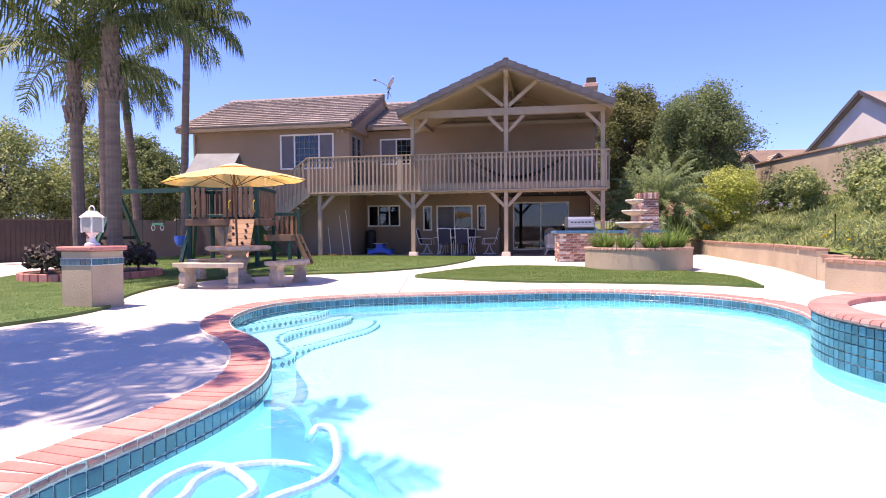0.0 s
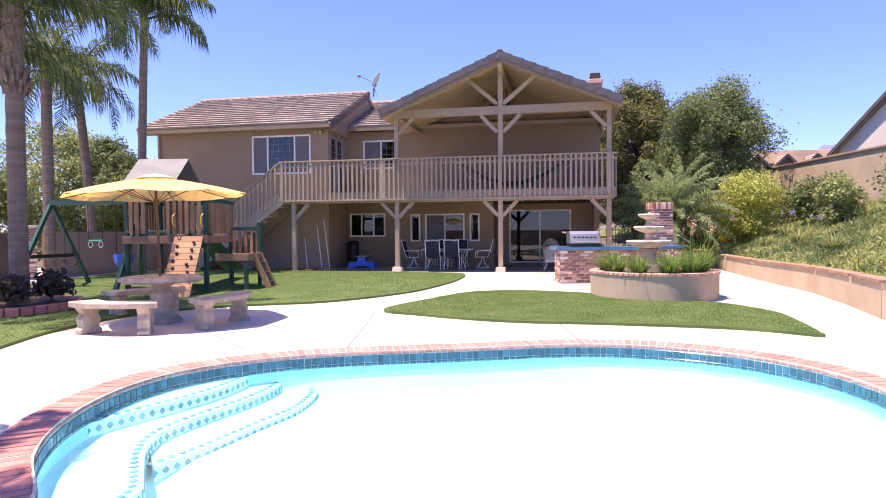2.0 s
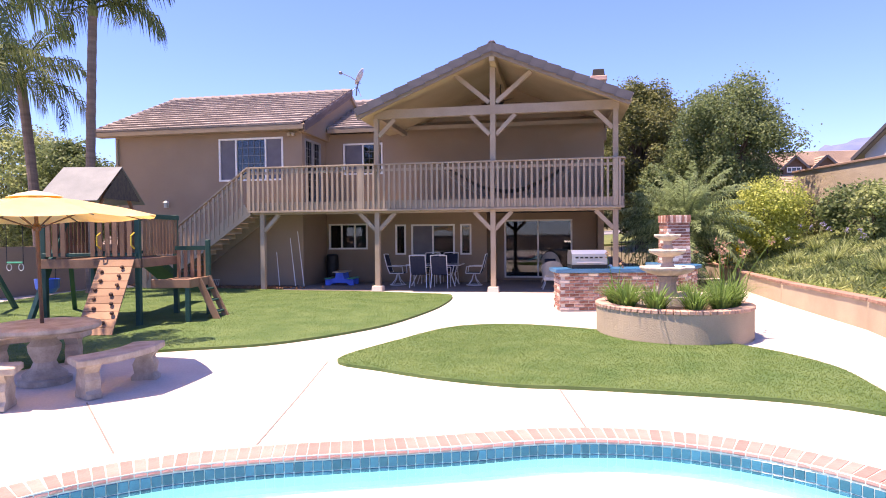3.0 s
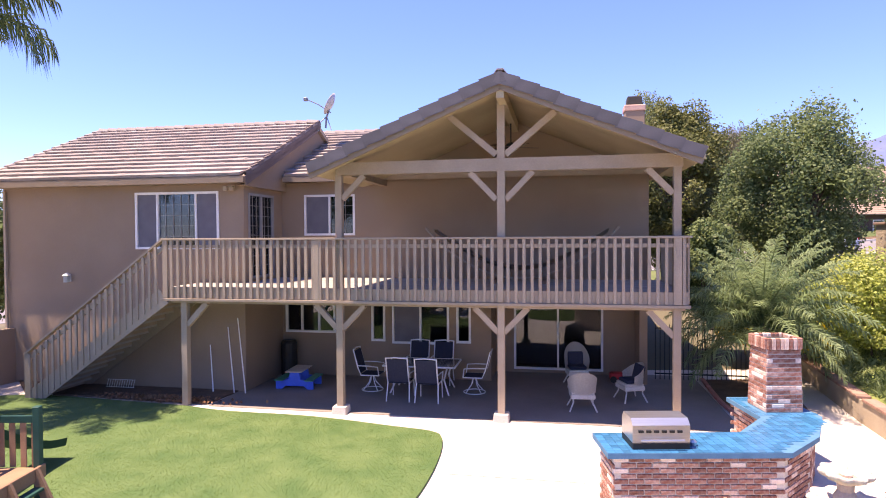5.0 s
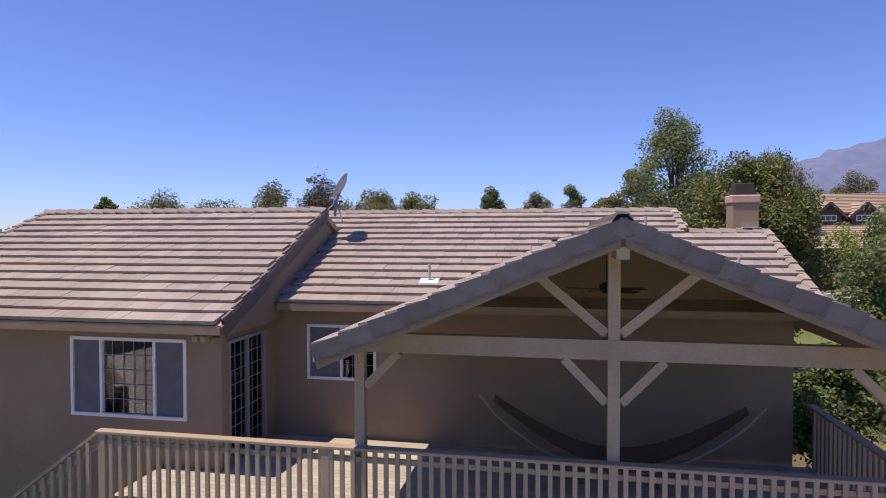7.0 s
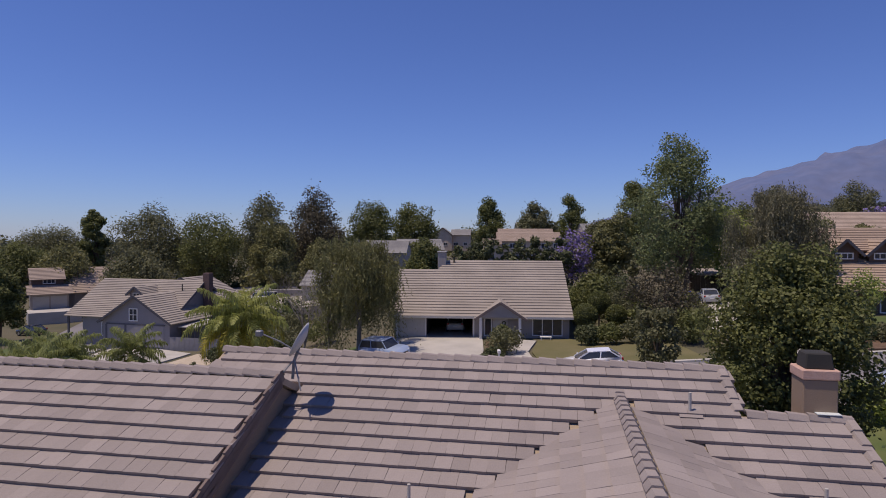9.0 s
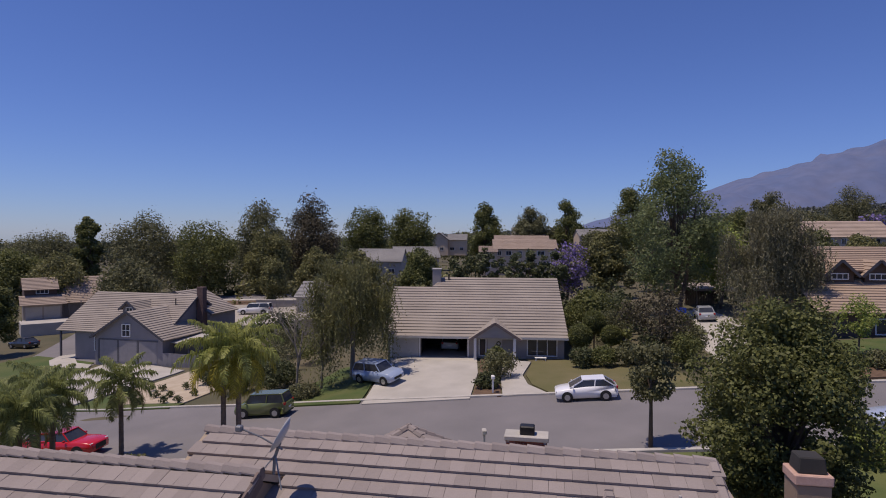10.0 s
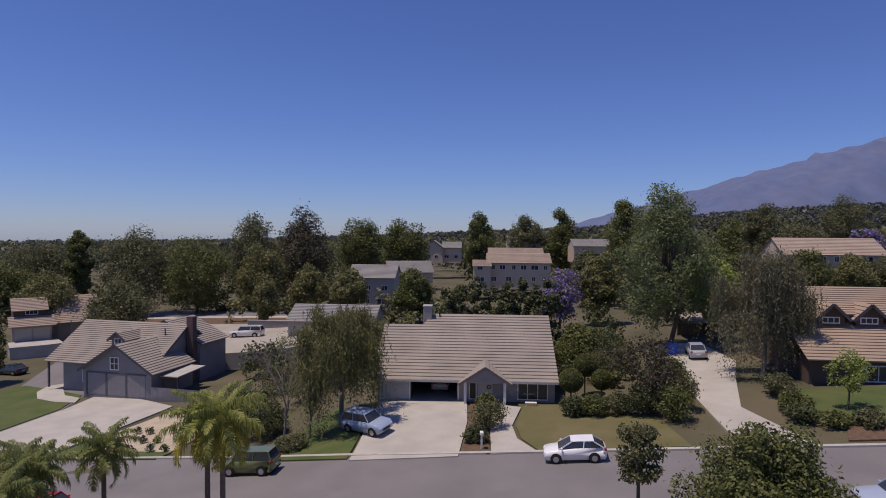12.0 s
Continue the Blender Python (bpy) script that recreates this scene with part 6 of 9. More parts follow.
# canopy on a gable frame
ym = (Y0 + Y1) / 2
for x in (X0 + 0.15, X1 - 0.86):
    for k in (-1, 1):
        part("canopy_post", beam(B(), (x, ym + k * 0.8, 2.2), (x, ym, 3.21), 0.06, 0.05), CEDAR, play)
bm = slab(slab(B(), [(X0 - 0.1, ym, 3.25), (X1 - 0.72, ym, 3.25), (X1 - 0.72, Y0 - 0.12, 2.5), (X0 - 0.1, Y0 - 0.12, 2.5)], 0.008), [(X0 - 0.1, ym, 3.25), (X1 - 0.72, ym, 3.25), (X1 - 0.72, Y1 + 0.12, 2.5), (X0 - 0.1, Y1 + 0.12, 2.5)], 0.008)
part("canopy", bm, TARP, play, "grey fabric gable canopy")
bm = prism(B(), [(Y0 + 0.1, 2.55), (Y1 - 0.1, 2.55), (ym, 3.20)], 0, 0.01)
bmesh.ops.transform(bm, matrix=Matrix.Translation((X1 - 0.74, 0, 0)) @ pose(0, 0, 0, 90, 0, 90), verts=bm.verts)
part("canopy_end", bm, mat("dark_mesh_cloth", (0.06, 0.05, 0.04), (0.10, 0.085, 0.06), 12, 0.9), play, "dark patterned cloth end")
# climbing wall
rw = part("climbing_wall", beam(B(), (-5.38, 15.85, 0.0), (-5.45, 16.86, 1.32), 0.62, 0.02), CEDAR, play, "cedar climbing wall with dark holds")
d = Vector((-0.07, 1.01, 1.32))
for k in range(10):
    a, b = Vector((-5.38, 15.835, 0.015)) + d * (k / 10), Vector((-5.38, 15.835, 0.015)) + d * ((k + 0.94) / 10)
    part("plank", beam(B(), a, b, 0.64, 0.03), CEDAR, rw)
HOLD = mat("brown_climbing_hold", (0.10, 0.05, 0.035), (0.07, 0.04, 0.03), 20, 0.7)
random.seed(8)
for k in range(14):
    f = 0.08 + 0.86 * k / 14
    p = Vector((-5.38 + (0.16 if k % 2 else -0.16) + random.uniform(-0.07, 0.07), 15.81, 0.03)) + d * f
    m = Matrix.Translation(p) @ pose(0, 0, 0, 52, 0, random.uniform(0, 90))
    bm = lathe(B(), [(0.035, 0), (0.04, 0.025), (0.018, 0.05)], 7)
    bmesh.ops.transform(bm, matrix=m, verts=bm.verts)
    part("hold", bm, HOLD, rw)
for s in (-0.33, 0.33):
    part("handle", tube(B(), [(-5.45 + s, 16.85, 1.55), (-5.45 + s, 16.72, 1.62), (-5.45 + s, 16.72, 1.80), (-5.45 + s, 16.85, 1.86)], 0.014, 6), mat("yellow_plastic", (0.7, 0.5, 0.05), None, 5, 0.4), play)
# lower landing with ladder
part("landing", bbox(-5.03, -4.28, 17.35, 18.45, 0.81, 0.87, 0.006), CEDAR, play)
part("rim_board", bbox(-5.03, -4.24, 17.30, 17.34, 0.73, 0.91, 0.006), CEDAR, play)
part("rim_board", bbox(-4.27, -4.23, 17.35, 18.5, 0.73, 0.91, 0.006), CEDAR, play)
for x, y in ((-4.3, 17.35), (-4.3, 18.45)):
    part("post", bbox(x - 0.045, x + 0.045, y - 0.045, y + 0.045, -0.02, 1.70 if y > 18 else 0.87, 0.008), GREEN, play)
part("top_rail", beam(B(), (-5.05, 18.47, 1.52), (-4.3, 18.47, 1.52), 0.04, 0.09), GREEN, play)
for k in range(5):
    part("slat", bbox(-5.0 + k * 0.15, -4.92 + k * 0.15, 18.46, 18.48, 0.87, 1.5, 0.004), CEDAR, play)
for y in (17.78, 18.3):
    part("ladder_rail", beam(B(), (-3.85, y - 0.02, 0.0), (-4.26, y, 0.89), 0.045, 0.13), CEDAR, play)
for k in range(3):
    f = 0.2 + k * 0.27
    part("rung", bbox(-3.88 - 0.41 * f - 0.07, -3.88 - 0.41 * f + 0.07, 17.8, 18.28, 0.89 * f - 0.03, 0.89 * f + 0.01, 0.006), GREEN, play)
# swing beam and frame
part("swing_beam", beam(B(), (-9.8, 18.5, 2.22), (X0, 17.8, 2.22), 0.08, 0.13), GREEN, play)
for a, b in (((-9.45, 19.75, -0.02), (-9.7, 18.5, 2.2)), ((-9.95, 17.25, -0.02), (-9.7, 18.5, 2.2)), ((-7.1, 16.6, -0.02), (-6.98, 17.75, 2.2)), ((-7.9, 19.5, -0.02), (-7.05, 17.85, 2.15))):
    part("leg", beam(B(), a, b, 0.09, 0.09), GREEN, play)
part("cross_bar", beam(B(), (-9.58, 19.2, 0.85), (-9.83, 17.85, 0.85), 0.05, 0.09), BLACKM, play)


def swing(f, kind):
    c = Vector((-9.7, 18.5, 2.2)).lerp(Vector((X0, 17.8, 2.2)), f)
    sw = part("swing", tube(B(), [c + Vector((-0.2, 0.03, 0)), c + Vector((-0.2, 0.03, -1.45 if kind != "bar" else -1.0))], 0.008, 5), BLACKM, play)
    part("rope", tube(B(), [c + Vector((0.2, -0.03, 0)), c + Vector((0.2, -0.03, -1.45 if kind != "bar" else -1.0))], 0.008, 5), BLACKM, sw)
    if kind == "belt":
        pts = [c + Vector((-0.22 + 0.44 * t, 0, -1.45 - 0.16 * math.sin(math.pi * t))) for t in [k / 8 for k in range(9)]]
        bm = B()
        for p, q in zip(pts, pts[1:]):
            beam(bm, p, q, 0.14, 0.012)
        part("seat", bm, BLACKM, sw, "black belt seat")
    elif kind == "bucket":
        bm = lathe(B(), [(0.02, -1.62), (0.15, -1.60), (0.22, -1.50), (0.24, -1.30), (0.22, -1.30), (0.18, -1.48), (0.02, -1.54)], 14)
        bmesh.ops.transform(bm, matrix=Matrix.Translation((c.x, c.y, c.z)), verts=bm.verts)
        part("seat", bm, BLUE_P, sw, "blue bucket seat")
    else:
        part("bar", tube(B(), [c + Vector((-0.17, 0, -0.96)), c + Vector((0.17, 0, -0.96))], 0.02, 8), GREEN_P, sw)
        for s in (-0.13, 0.13):
            part("ring", tube(B(), [c + Vector((s + 0.055 * math.cos(t), 0, -1.06 + 0.075 * math.sin(t))) for t in [k * math.pi / 5 for k in range(11)]], 0.01, 5, False), mat("white_ring", (0.8, 0.8, 0.75), None, 5, 0.4), sw)


swing(0.22, "belt"), swing(0.48, "bar"), swing(0.78, "bucket")
sl = smooth_line([(-6.0, 18.7, 1.35), (-5.9, 19.4, 1.0), (-5.8, 20.4, 0.45), (-5.75, 21.0, 0.3)], 4)
bm = B()
cols = [[bm.verts.new(p + Vector((x, 0, z))) for x, z in ((-0.27, 0.14), (-0.24, 0.0), (0.24, 0.0), (0.27, 0.14))] for p in sl]
for p, q in zip(cols, cols[1:]):
    for k in range(3):
        bm.faces.new((p[k], p[k + 1], q[k + 1], q[k]))
bmesh.ops.solidify(bm, geom=list(bm.faces), thickness=0.02)
part("slide", bm, GREEN, play, "dark green plastic slide")

# ---- furniture on the patio ----
CHROME = mat("white_tube", (0.78, 0.78, 0.80), (0.70, 0.70, 0.72), 5, 0.35, 0.2, bump=0.02)
SLING = mat("navy_sling", (0.02, 0.025, 0.05), (0.03, 0.035, 0.06), 30, 0.8, bump=0.2, fine=200)


def patio_chair(m, swivel):
    c = thing("patio_chair", m, "white tubular swivel patio chair with navy sling" if swivel else "white tubular patio chair with navy sling seat", "chair", "chairs round the patio table")
    part("seat", bbox(-0.24, 0.24, -0.24, 0.24, 0.42, 0.44, 0.006), SLING, c, "navy sling seat")
    part("backrest", beam(B(), (0, 0.25, 0.46), (0, 0.40, 1.02), 0.48, 0.02), SLING, c, "navy sling back")
    for s in (-1, 1):
        part("back_frame", tube(B(), [(s * 0.26, -0.25, 0.42), (s * 0.26, 0.22, 0.42), (s * 0.26, 0.30, 0.6), (s * 0.26, 0.42, 1.06)], 0.016, 7), CHROME, c)
        part("armrest", tube(B(), [(s * 0.27, 0.30, 0.66), (s * 0.29, 0.0, 0.66), (s * 0.29, -0.22, 0.64), (s * 0.27, -0.25, 0.42)], 0.015, 7), CHROME, c)
        if not swivel:
            part("leg", tube(B(), [(s * 0.26, -0.24, 0.43), (s * 0.27, -0.28, 0.0)], 0.015, 7), CHROME, c)
            part("leg", tube(B(), [(s * 0.26, 0.22, 0.43), (s * 0.28, 0.32, 0.0)], 0.015, 7), CHROME, c)
    part("top_bar", tube(B(), [(-0.26, 0.42, 1.05), (0, 0.44, 1.07), (0.26, 0.42, 1.05)], 0.016, 7), CHROME, c)
    if swivel:
        part("base_ring", tube(B(), [(0.27 * math.cos(t), 0.27 * math.sin(t), 0.018) for t in [k * math.pi / 10 for k in range(21)]], 0.014, 6, False), CHROME, c)
        for k in range(4):
            a = math.pi / 4 + k * math.pi / 2
            part("leg", tube(B(), [(0.27 * math.cos(a), 0.27 * math.sin(a), 0.02), (0.1 * math.cos(a), 0.1 * math.sin(a), 0.2), (0.03 * math.cos(a), 0.03 * math.sin(a), 0.4)], 0.013, 6), CHROME, c)
    return c


def at_house(u, v, z=0.012, rz=0):
    return HOUSE @ pose(u, v, z, 0, 0, rz)


GLASS_TOP = mat("table_glass", (0.10, 0.11, 0.12), (0.14, 0.15, 0.16), 3, 0.12, spec=0.6, bump=0)
pt2 = thing("patio_table", at_house(1.3, 2.2), "rectangular glass-topped patio table with white tubular frame", "table")
part("top", bbox(-0.88, 0.88, -0.5, 0.5, 0.70, 0.715, 0.005), GLASS_TOP, pt2, "smoky glass top")
for a, b in (((-0.9, -0.52), (0.9, -0.52)), ((-0.9, 0.52), (0.9, 0.52)), ((-0.9, -0.52), (-0.9, 0.52)), ((0.9, -0.52), (0.9, 0.52))):
    part("rim", tube(B(), [(*a, 0.70), (*b, 0.70)], 0.022, 8), CHROME, pt2)
for sx in (-1, 1):
    for sy in (-1, 1):
        part("leg", tube(B(), [(sx * 0.7, sy * 0.38, 0.69), (sx * 0.60, sy * 0.30, 0.35), (sx * 0.74, sy * 0.42, 0.0)], 0.02, 8), CHROME, pt2)
for u, v, rz, sw in ((0.95, 1.35, 180, False), (1.65, 1.32, 180, False), (0.95, 3.05, 0, False), (1.62, 3.05, 0, False), (0.02, 2.05, 90, True), (2.62, 2.2, -90, True)):
    patio_chair(at_house(u, v, 0.012, rz), sw)
kid = thing("picnic_table", at_house(-2.0, 2.1, 0.012, 3), "small blue plastic children's picnic table", "table")
part("top", bbox(-0.22, 0.22, -0.42, 0.42, 0.44, 0.47, 0.01), mat("beige_plastic", (0.55, 0.47, 0.38), None, 5, 0.5), kid, "beige tabletop")
for s in (-1, 1):
    part("bench_seat", bbox(s * 0.40 - 0.11, s * 0.40 + 0.11, -0.42, 0.42, 0.22, 0.25, 0.01), GREEN_P, kid, "green bench seat")
    bm = prism(B(), [(-0.5, 0), (-0.34, 0), (-0.25, 0.08), (0.25, 0.08), (0.34, 0), (0.5, 0), (0.5, 0.2), (0.16, 0.24), (0.12, 0.44), (-0.12, 0.44), (-0.16, 0.24), (-0.5, 0.2)], -0.03, 0.03)
    bmesh.ops.transform(bm, matrix=Matrix.Translation((0, s * 0.30, 0)) @ pose(0, 0, 0, 90, 0, 0), verts=bm.verts)
    part("end_frame", bm, BLUE_P, kid, "blue moulded end frame")
WICKER = mat("white_wicker", (0.72, 0.69, 0.64), (0.60, 0.57, 0.52), 40, 0.7, bump=0.8, fine=110)


def wicker_chair(m, cushion, tall=0.0):
    c = thing("wicker_chair", m, "white wicker armchair with a dark cushion" if cushion else "white wicker chair with splayed legs", "chair", "wicker chairs on the patio")
    part("seat", bbox(-0.25, 0.25, -0.24, 0.22, 0.38, 0.43, 0.015), WICKER, c)
    bm = B()
    n = 15
    cols = []
    for k in range(n + 1):
        a = math.pi * (-0.08 + 1.16 * k / n)
        top = 0.62 + (0.26 + tall) * math.sin(math.pi * k / n) ** 1.2
        cols.append([bm.verts.new((0.30 * math.cos(a) * (1 + 0.1 * j / 3), 0.02 + 0.26 * math.sin(a) * (1 + 0.12 * j / 3), 0.40 + (top - 0.40) * j / 3)) for j in range(4)])
    for p, q in zip(cols, cols[1:]):
        for j in range(3):
            bm.faces.new((p[j], q[j], q[j + 1], p[j + 1]))
    bmesh.ops.solidify(bm, geom=list(bm.faces), thickness=0.03)
    part("backrest", bm, WICKER, c)
    part("apron", bbox(-0.27, 0.27, -0.26, 0.24, 0.27, 0.38, 0.02), WICKER, c)
    for sx in (-1, 1):
        for y in (-0.2, 0.2):
            part("leg", tube(B(), [(sx * 0.23, y, 0.38), (sx * 0.21, y, 0.2), (sx * 0.30, y * 1.4, 0.0)], 0.018, 7), WICKER, c)
    if cushion:
        part("cushion", bbox(-0.22, 0.22, -0.2, 0.18, 0.43, 0.52, 0.035, None, 2), SLING, c, "dark blue cushion")
        part("cushion", bevel(box(B(), -0.2, 0.2, -0.05, 0.05, 0, 0.34, pose(0, 0.17, 0.5, -14)), 0.03, 2), SLING, c)
    return c


wicker_chair(at_house(5.2, 1.15, 0.012, 185), False)
wicker_chair(at_house(6.35, 2.1, 0.012, -70), True)
wicker_chair(at_house(5.15, 3.4, 0.012, 10), True, 0.2)
toys = thing("toy_heap", at_house(6.3, 3.9, 0.012), "red plastic ride-on toy on the patio", "toy")
part("body", bbox(-0.3, 0.3, -0.14, 0.14, 0.08, 0.26, 0.06, None, 2), mat("red_plastic", (0.55, 0.03, 0.03), None, 5, 0.4), toys)
for sx in (-0.2, 0.2):
    for y in (-0.15, 0.15):
        bm = lathe(B(), [(0.08, -0.03), (0.09, 0.0), (0.08, 0.03)], 12)
        bmesh.ops.transform(bm, matrix=Matrix.Translation((sx, y, 0.09)) @ pose(0, 0, 0, 90), verts=bm.verts)
        part("wheel", bm, BLACKM, toys)
heat = thing("water_heater_cover", at_house(-2.75, 3.15), "tall dark cylindrical bin in the shade", "bin")
part("body", lathe(B(), [(0.2, 0.0), (0.22, 0.05), (0.22, 0.95), (0.18, 1.02), (0.02, 1.04)], 16), BLACKM, heat)

# ---- on walls, deck and roof ----
sc = thing("wall_lantern", at_house(-8.15, 1.34, 2.75), "small white wall lantern", "lantern")
part("bracket", bbox(-0.04, 0.04, -0.04, 0.0, 0.0, 0.16, 0.008), WHITE, sc)
part("body", box(B(), -0.055, 0.055, -0.17, -0.06, 0.0, 0.18), CLEAR, sc)
part("roof", box(B(), -0.08, 0.08, -0.195, -0.035, 0.18, 0.25, None, 0.2), WHITE, sc)
fl = thing("flood_light", at_house(-3.42, 1.34, 5.08), "tan twin flood light under the eave", "lamp")
for s in (-0.08, 0.08):
    part("lamp_head", bevel(box(B(), s - 0.05, s + 0.05, -0.2, -0.06, 0.0, 0.12), 0.02), STUCCO_PALE, fl)
part("plate", bbox(-0.1, 0.1, -0.05, 0.0, 0.08, 0.16, 0.01), STUCCO_PALE, fl)
for u, v, z1 in ((-10.1, 1.28, 5.2),):
    ds = thing("downspout", at_house(u, v, 0), "tan metal downspout on the stucco wall", "downspout", "downspouts")
    part("pipe", bbox(-0.035, 0.035, -0.03, 0.03, 0.05, z1, 0.006), TRIM, ds)
sb = tagged(obj("planting_strip", prism(B(), [(-8.6, 0.3), (-3.4, 0.1), (-3.3, 1.33), (-9.8, 1.33)], -0.02, 0.04), SOIL, None), "strip of bare dark soil under the stair", "soil", kind="stuff")
sb.matrix_basis = HOUSE
rack = thing("boot_rack", at_house(-6.9, 1.1, 0.03), "low white wire rack leaning in the soil", "rack")
for k in range(12):
    part("wire", tube(B(), [(k * 0.07, 0, 0.02), (k * 0.07 + 0.01, 0.06, 0.2)], 0.006, 5), WHITE, rack)
for z, y in ((0.02, 0), (0.2, 0.06)):
    part("bar", tube(B(), [(-0.02, y, z), (0.8, y, z)], 0.007, 5), WHITE, rack)
# Added white rods imitate slanting streaks of sun under the stair.
for u, h in ((-4.05, 1.15), (-3.55, 1.62), (-3.28, 1.85)):
    stake = thing("sun_streak_rod", at_house(u, 1.29, 0.03), "slender pale rod standing in for a sun streak on the wall", "stake", "stakes leaning under the stair")
    part("shaft", tube(B(), [(0.16 * h, -0.18, 0.0), (0, 0.015, h)], [0.017, 0.012], 6), WHITE, stake)
lrng = np.random.default_rng(77)
lp = np.column_stack([lrng.normal(-4.75, 0.75, 900), lrng.uniform(0.0, 0.5, 900), lrng.uniform(0.045, 0.09, 900)])
lv, lf2 = leaf_quads(lrng, lp, 0.05, 0, 1.5)
litter = tagged(np_mesh("dry_leaves", lv, lf2, leaf_mat("dry_leaf", (0.36, 0.20, 0.10), (0.24, 0.11, 0.06), 0.2)), "scattered dry brown leaves on the soil", "leaves", kind="stuff")
litter.matrix_basis = HOUSE
ham = thing("hammock", at_house(3.75, 2.2, 2.77), "dark woven hammock on a wooden arc stand", "hammock")
pts = [(-2.35 + 4.7 * t, 0, 1.35 - 1.25 * math.sin(math.pi * t) ** 0.8) for t in [k / 16 for k in range(17)]]
part("stand", tube(B(), pts, 0.03, 8), TRIM, ham, "curved wooden stand")
bm = B()
cl = [(-2.1 + 4.2 * k / 12, 0.48 * math.sin(math.pi * (0.12 + 0.76 * k / 12)), 1.22 - 0.92 * math.sin(math.pi * k / 12)) for k in range(13)]
cols = [[bm.verts.new((x, w * s, z + 0.1 * abs(s))) for s in (-1, -0.5, 0, 0.5, 1)] for x, w, z in cl]
for p, q in zip(cols, cols[1:]):
    for j in range(4):
        bm.faces.new((p[j], q[j], q[j + 1], p[j + 1]))
bmesh.ops.solidify(bm, geom=list(bm.faces), thickness=0.02)
part("bed", bm, mat("brown_weave", (0.30, 0.25, 0.20), (0.24, 0.20, 0.16), 30, 0.9, bump=0.5, fine=90), ham)
for s in (-1, 1):
    part("foot", beam(B(), (s * 0.6, -0.5, 0.04), (s * 0.6, 0.5, 0.04), 0.09, 0.08), CEDAR, ham)
fan = thing("ceiling_fan", at_house(3.56, 2.0, 6.0), "dark wooden ceiling fan under the balcony gable", "fan")
part("rod", tube(B(), [(0, 0, 0.12), (0, 0, 0.62)], 0.015, 8), BLACKM, fan)
part("motor", lathe(B(), [(0.06, -0.02), (0.12, 0.03), (0.12, 0.12), (0.05, 0.16)], 16), BLACKM, fan)
for k in range(5):
    part("blade", box(B(), 0.14, 0.68, -0.07, 0.07, 0.04, 0.05, pose(0, 0, 0, 10, 0, 72 * k + 20)), WOOD, fan)
dish = thing("satellite_dish", at_house(-2.7, 5.95, 7.35) @ Matrix.Scale(1.3, 4), "grey satellite dish on a bent roof mast", "satellite dish")
GREYM = mat("grey_metal", (0.22, 0.225, 0.24), (0.17, 0.175, 0.19), 4, 0.5, 0.3)
part("mast", tube(B(), [(0, 0, 0.05), (0.02, 0, 0.3), (0.1, 0.0, 0.52)], 0.025, 8), GREYM, dish)
for s in (-1, 1):
    part("strut", tube(B(), [(s * 0.25, -0.28, -0.05), (0.03, 0, 0.34)], 0.012, 6), GREYM, dish)
bm = lathe(B(), [(0.01, 0.0), (0.15, 0.015), (0.28, 0.06), (0.285, 0.055), (0.15, 0.0), (0.012, -0.012)], 28)
aim = pose(0.16, 0.0, 0.62, 0, 0, 0) @ pose(0, 0, 0, 8, -62, 0)
bmesh.ops.transform(bm, matrix=aim, verts=bm.verts)
smoothed(part("reflector", bm, mat("dish_paint", (0.48, 0.485, 0.50), (0.42, 0.425, 0.44), 4, 0.45), dish, "pale grey reflector"))
part("arm", tube(B(), [(0.14, 0, 0.42), (-0.15, -0.1, 0.62), (-0.42, -0.16, 0.74)], 0.013, 6), GREYM, dish)
part("receiver", bbox(-0.50, -0.40, -0.21, -0.12, 0.70, 0.79, 0.015), GREYM, dish)
for u, v, h in ((0.12, 3.95, 0.42), (4.75, 6.45, 0.42), (6.3, 4.6, 0.3)):
    vp = thing("vent_pipe", at_house(u, v, main_z(v)), "roof vent pipe with pale flashing", "vent pipe", "roof vent pipes")
    part("pipe", tube(B(), [(0, 0, -0.1), (0, 0, h)], 0.028, 8), KERB, vp)
    part("flashing", box(B(), -0.2, 0.2, -0.16, 0.16, 0.05, 0.062, pose(0, 0, 0.02, math.degrees(math.atan(M_K)))), WHITE if u < 1 else ROOF, vp)

pbed = thing("palm_bed", Matrix(), "soil bed edged with red brick round the date palm", "bed")
PB = [(8.05, 26.6), (7.75, 25.3), (7.55, 24.3), (7.45, 23.3), (7.5, 22.9)]
part("soil", prism(B(), PB + [(8.9, 22.9), (9.4, 24.4), (10.3, 26.6)], -0.02, 0.05), SOIL, pbed)
edge = [(p.x, p.y) for p in smooth_line([(*q, 0) for q in PB], 6)]
eb2 = piece_mesh("edge_brick", 0.2, 0.095, 0.075, COPING, 0.008)
acc = 0.0
for (xa, ya), (xb, yb) in zip(edge, edge[1:]):
    ln = math.hypot(xb - xa, yb - ya)
    while acc < ln:
        o = new("edge_brick", eb2)
        o.parent, o.matrix_basis = pbed, pose(xa + (xb - xa) * acc / ln, ya + (yb - ya) * acc / ln, 0.0, 0, 0, math.degrees(math.atan2(yb - ya, xb - xa)))
        acc += 0.21
    acc -= ln
fe = thing("iron_fence", at_house(7.25, 4.4, 0), "black iron picket fence beside the house", "fence")
for k in range(20):
    part("picket", tube(B(), [(k * 0.12, 0, 0.0), (k * 0.12, 0, 1.5)], 0.010, 5), BLACKM, fe)
for z in (0.15, 1.38):
    part("rail", box(B(), -0.02, 2.32, -0.015, 0.015, z, z + 0.035), BLACKM, fe)

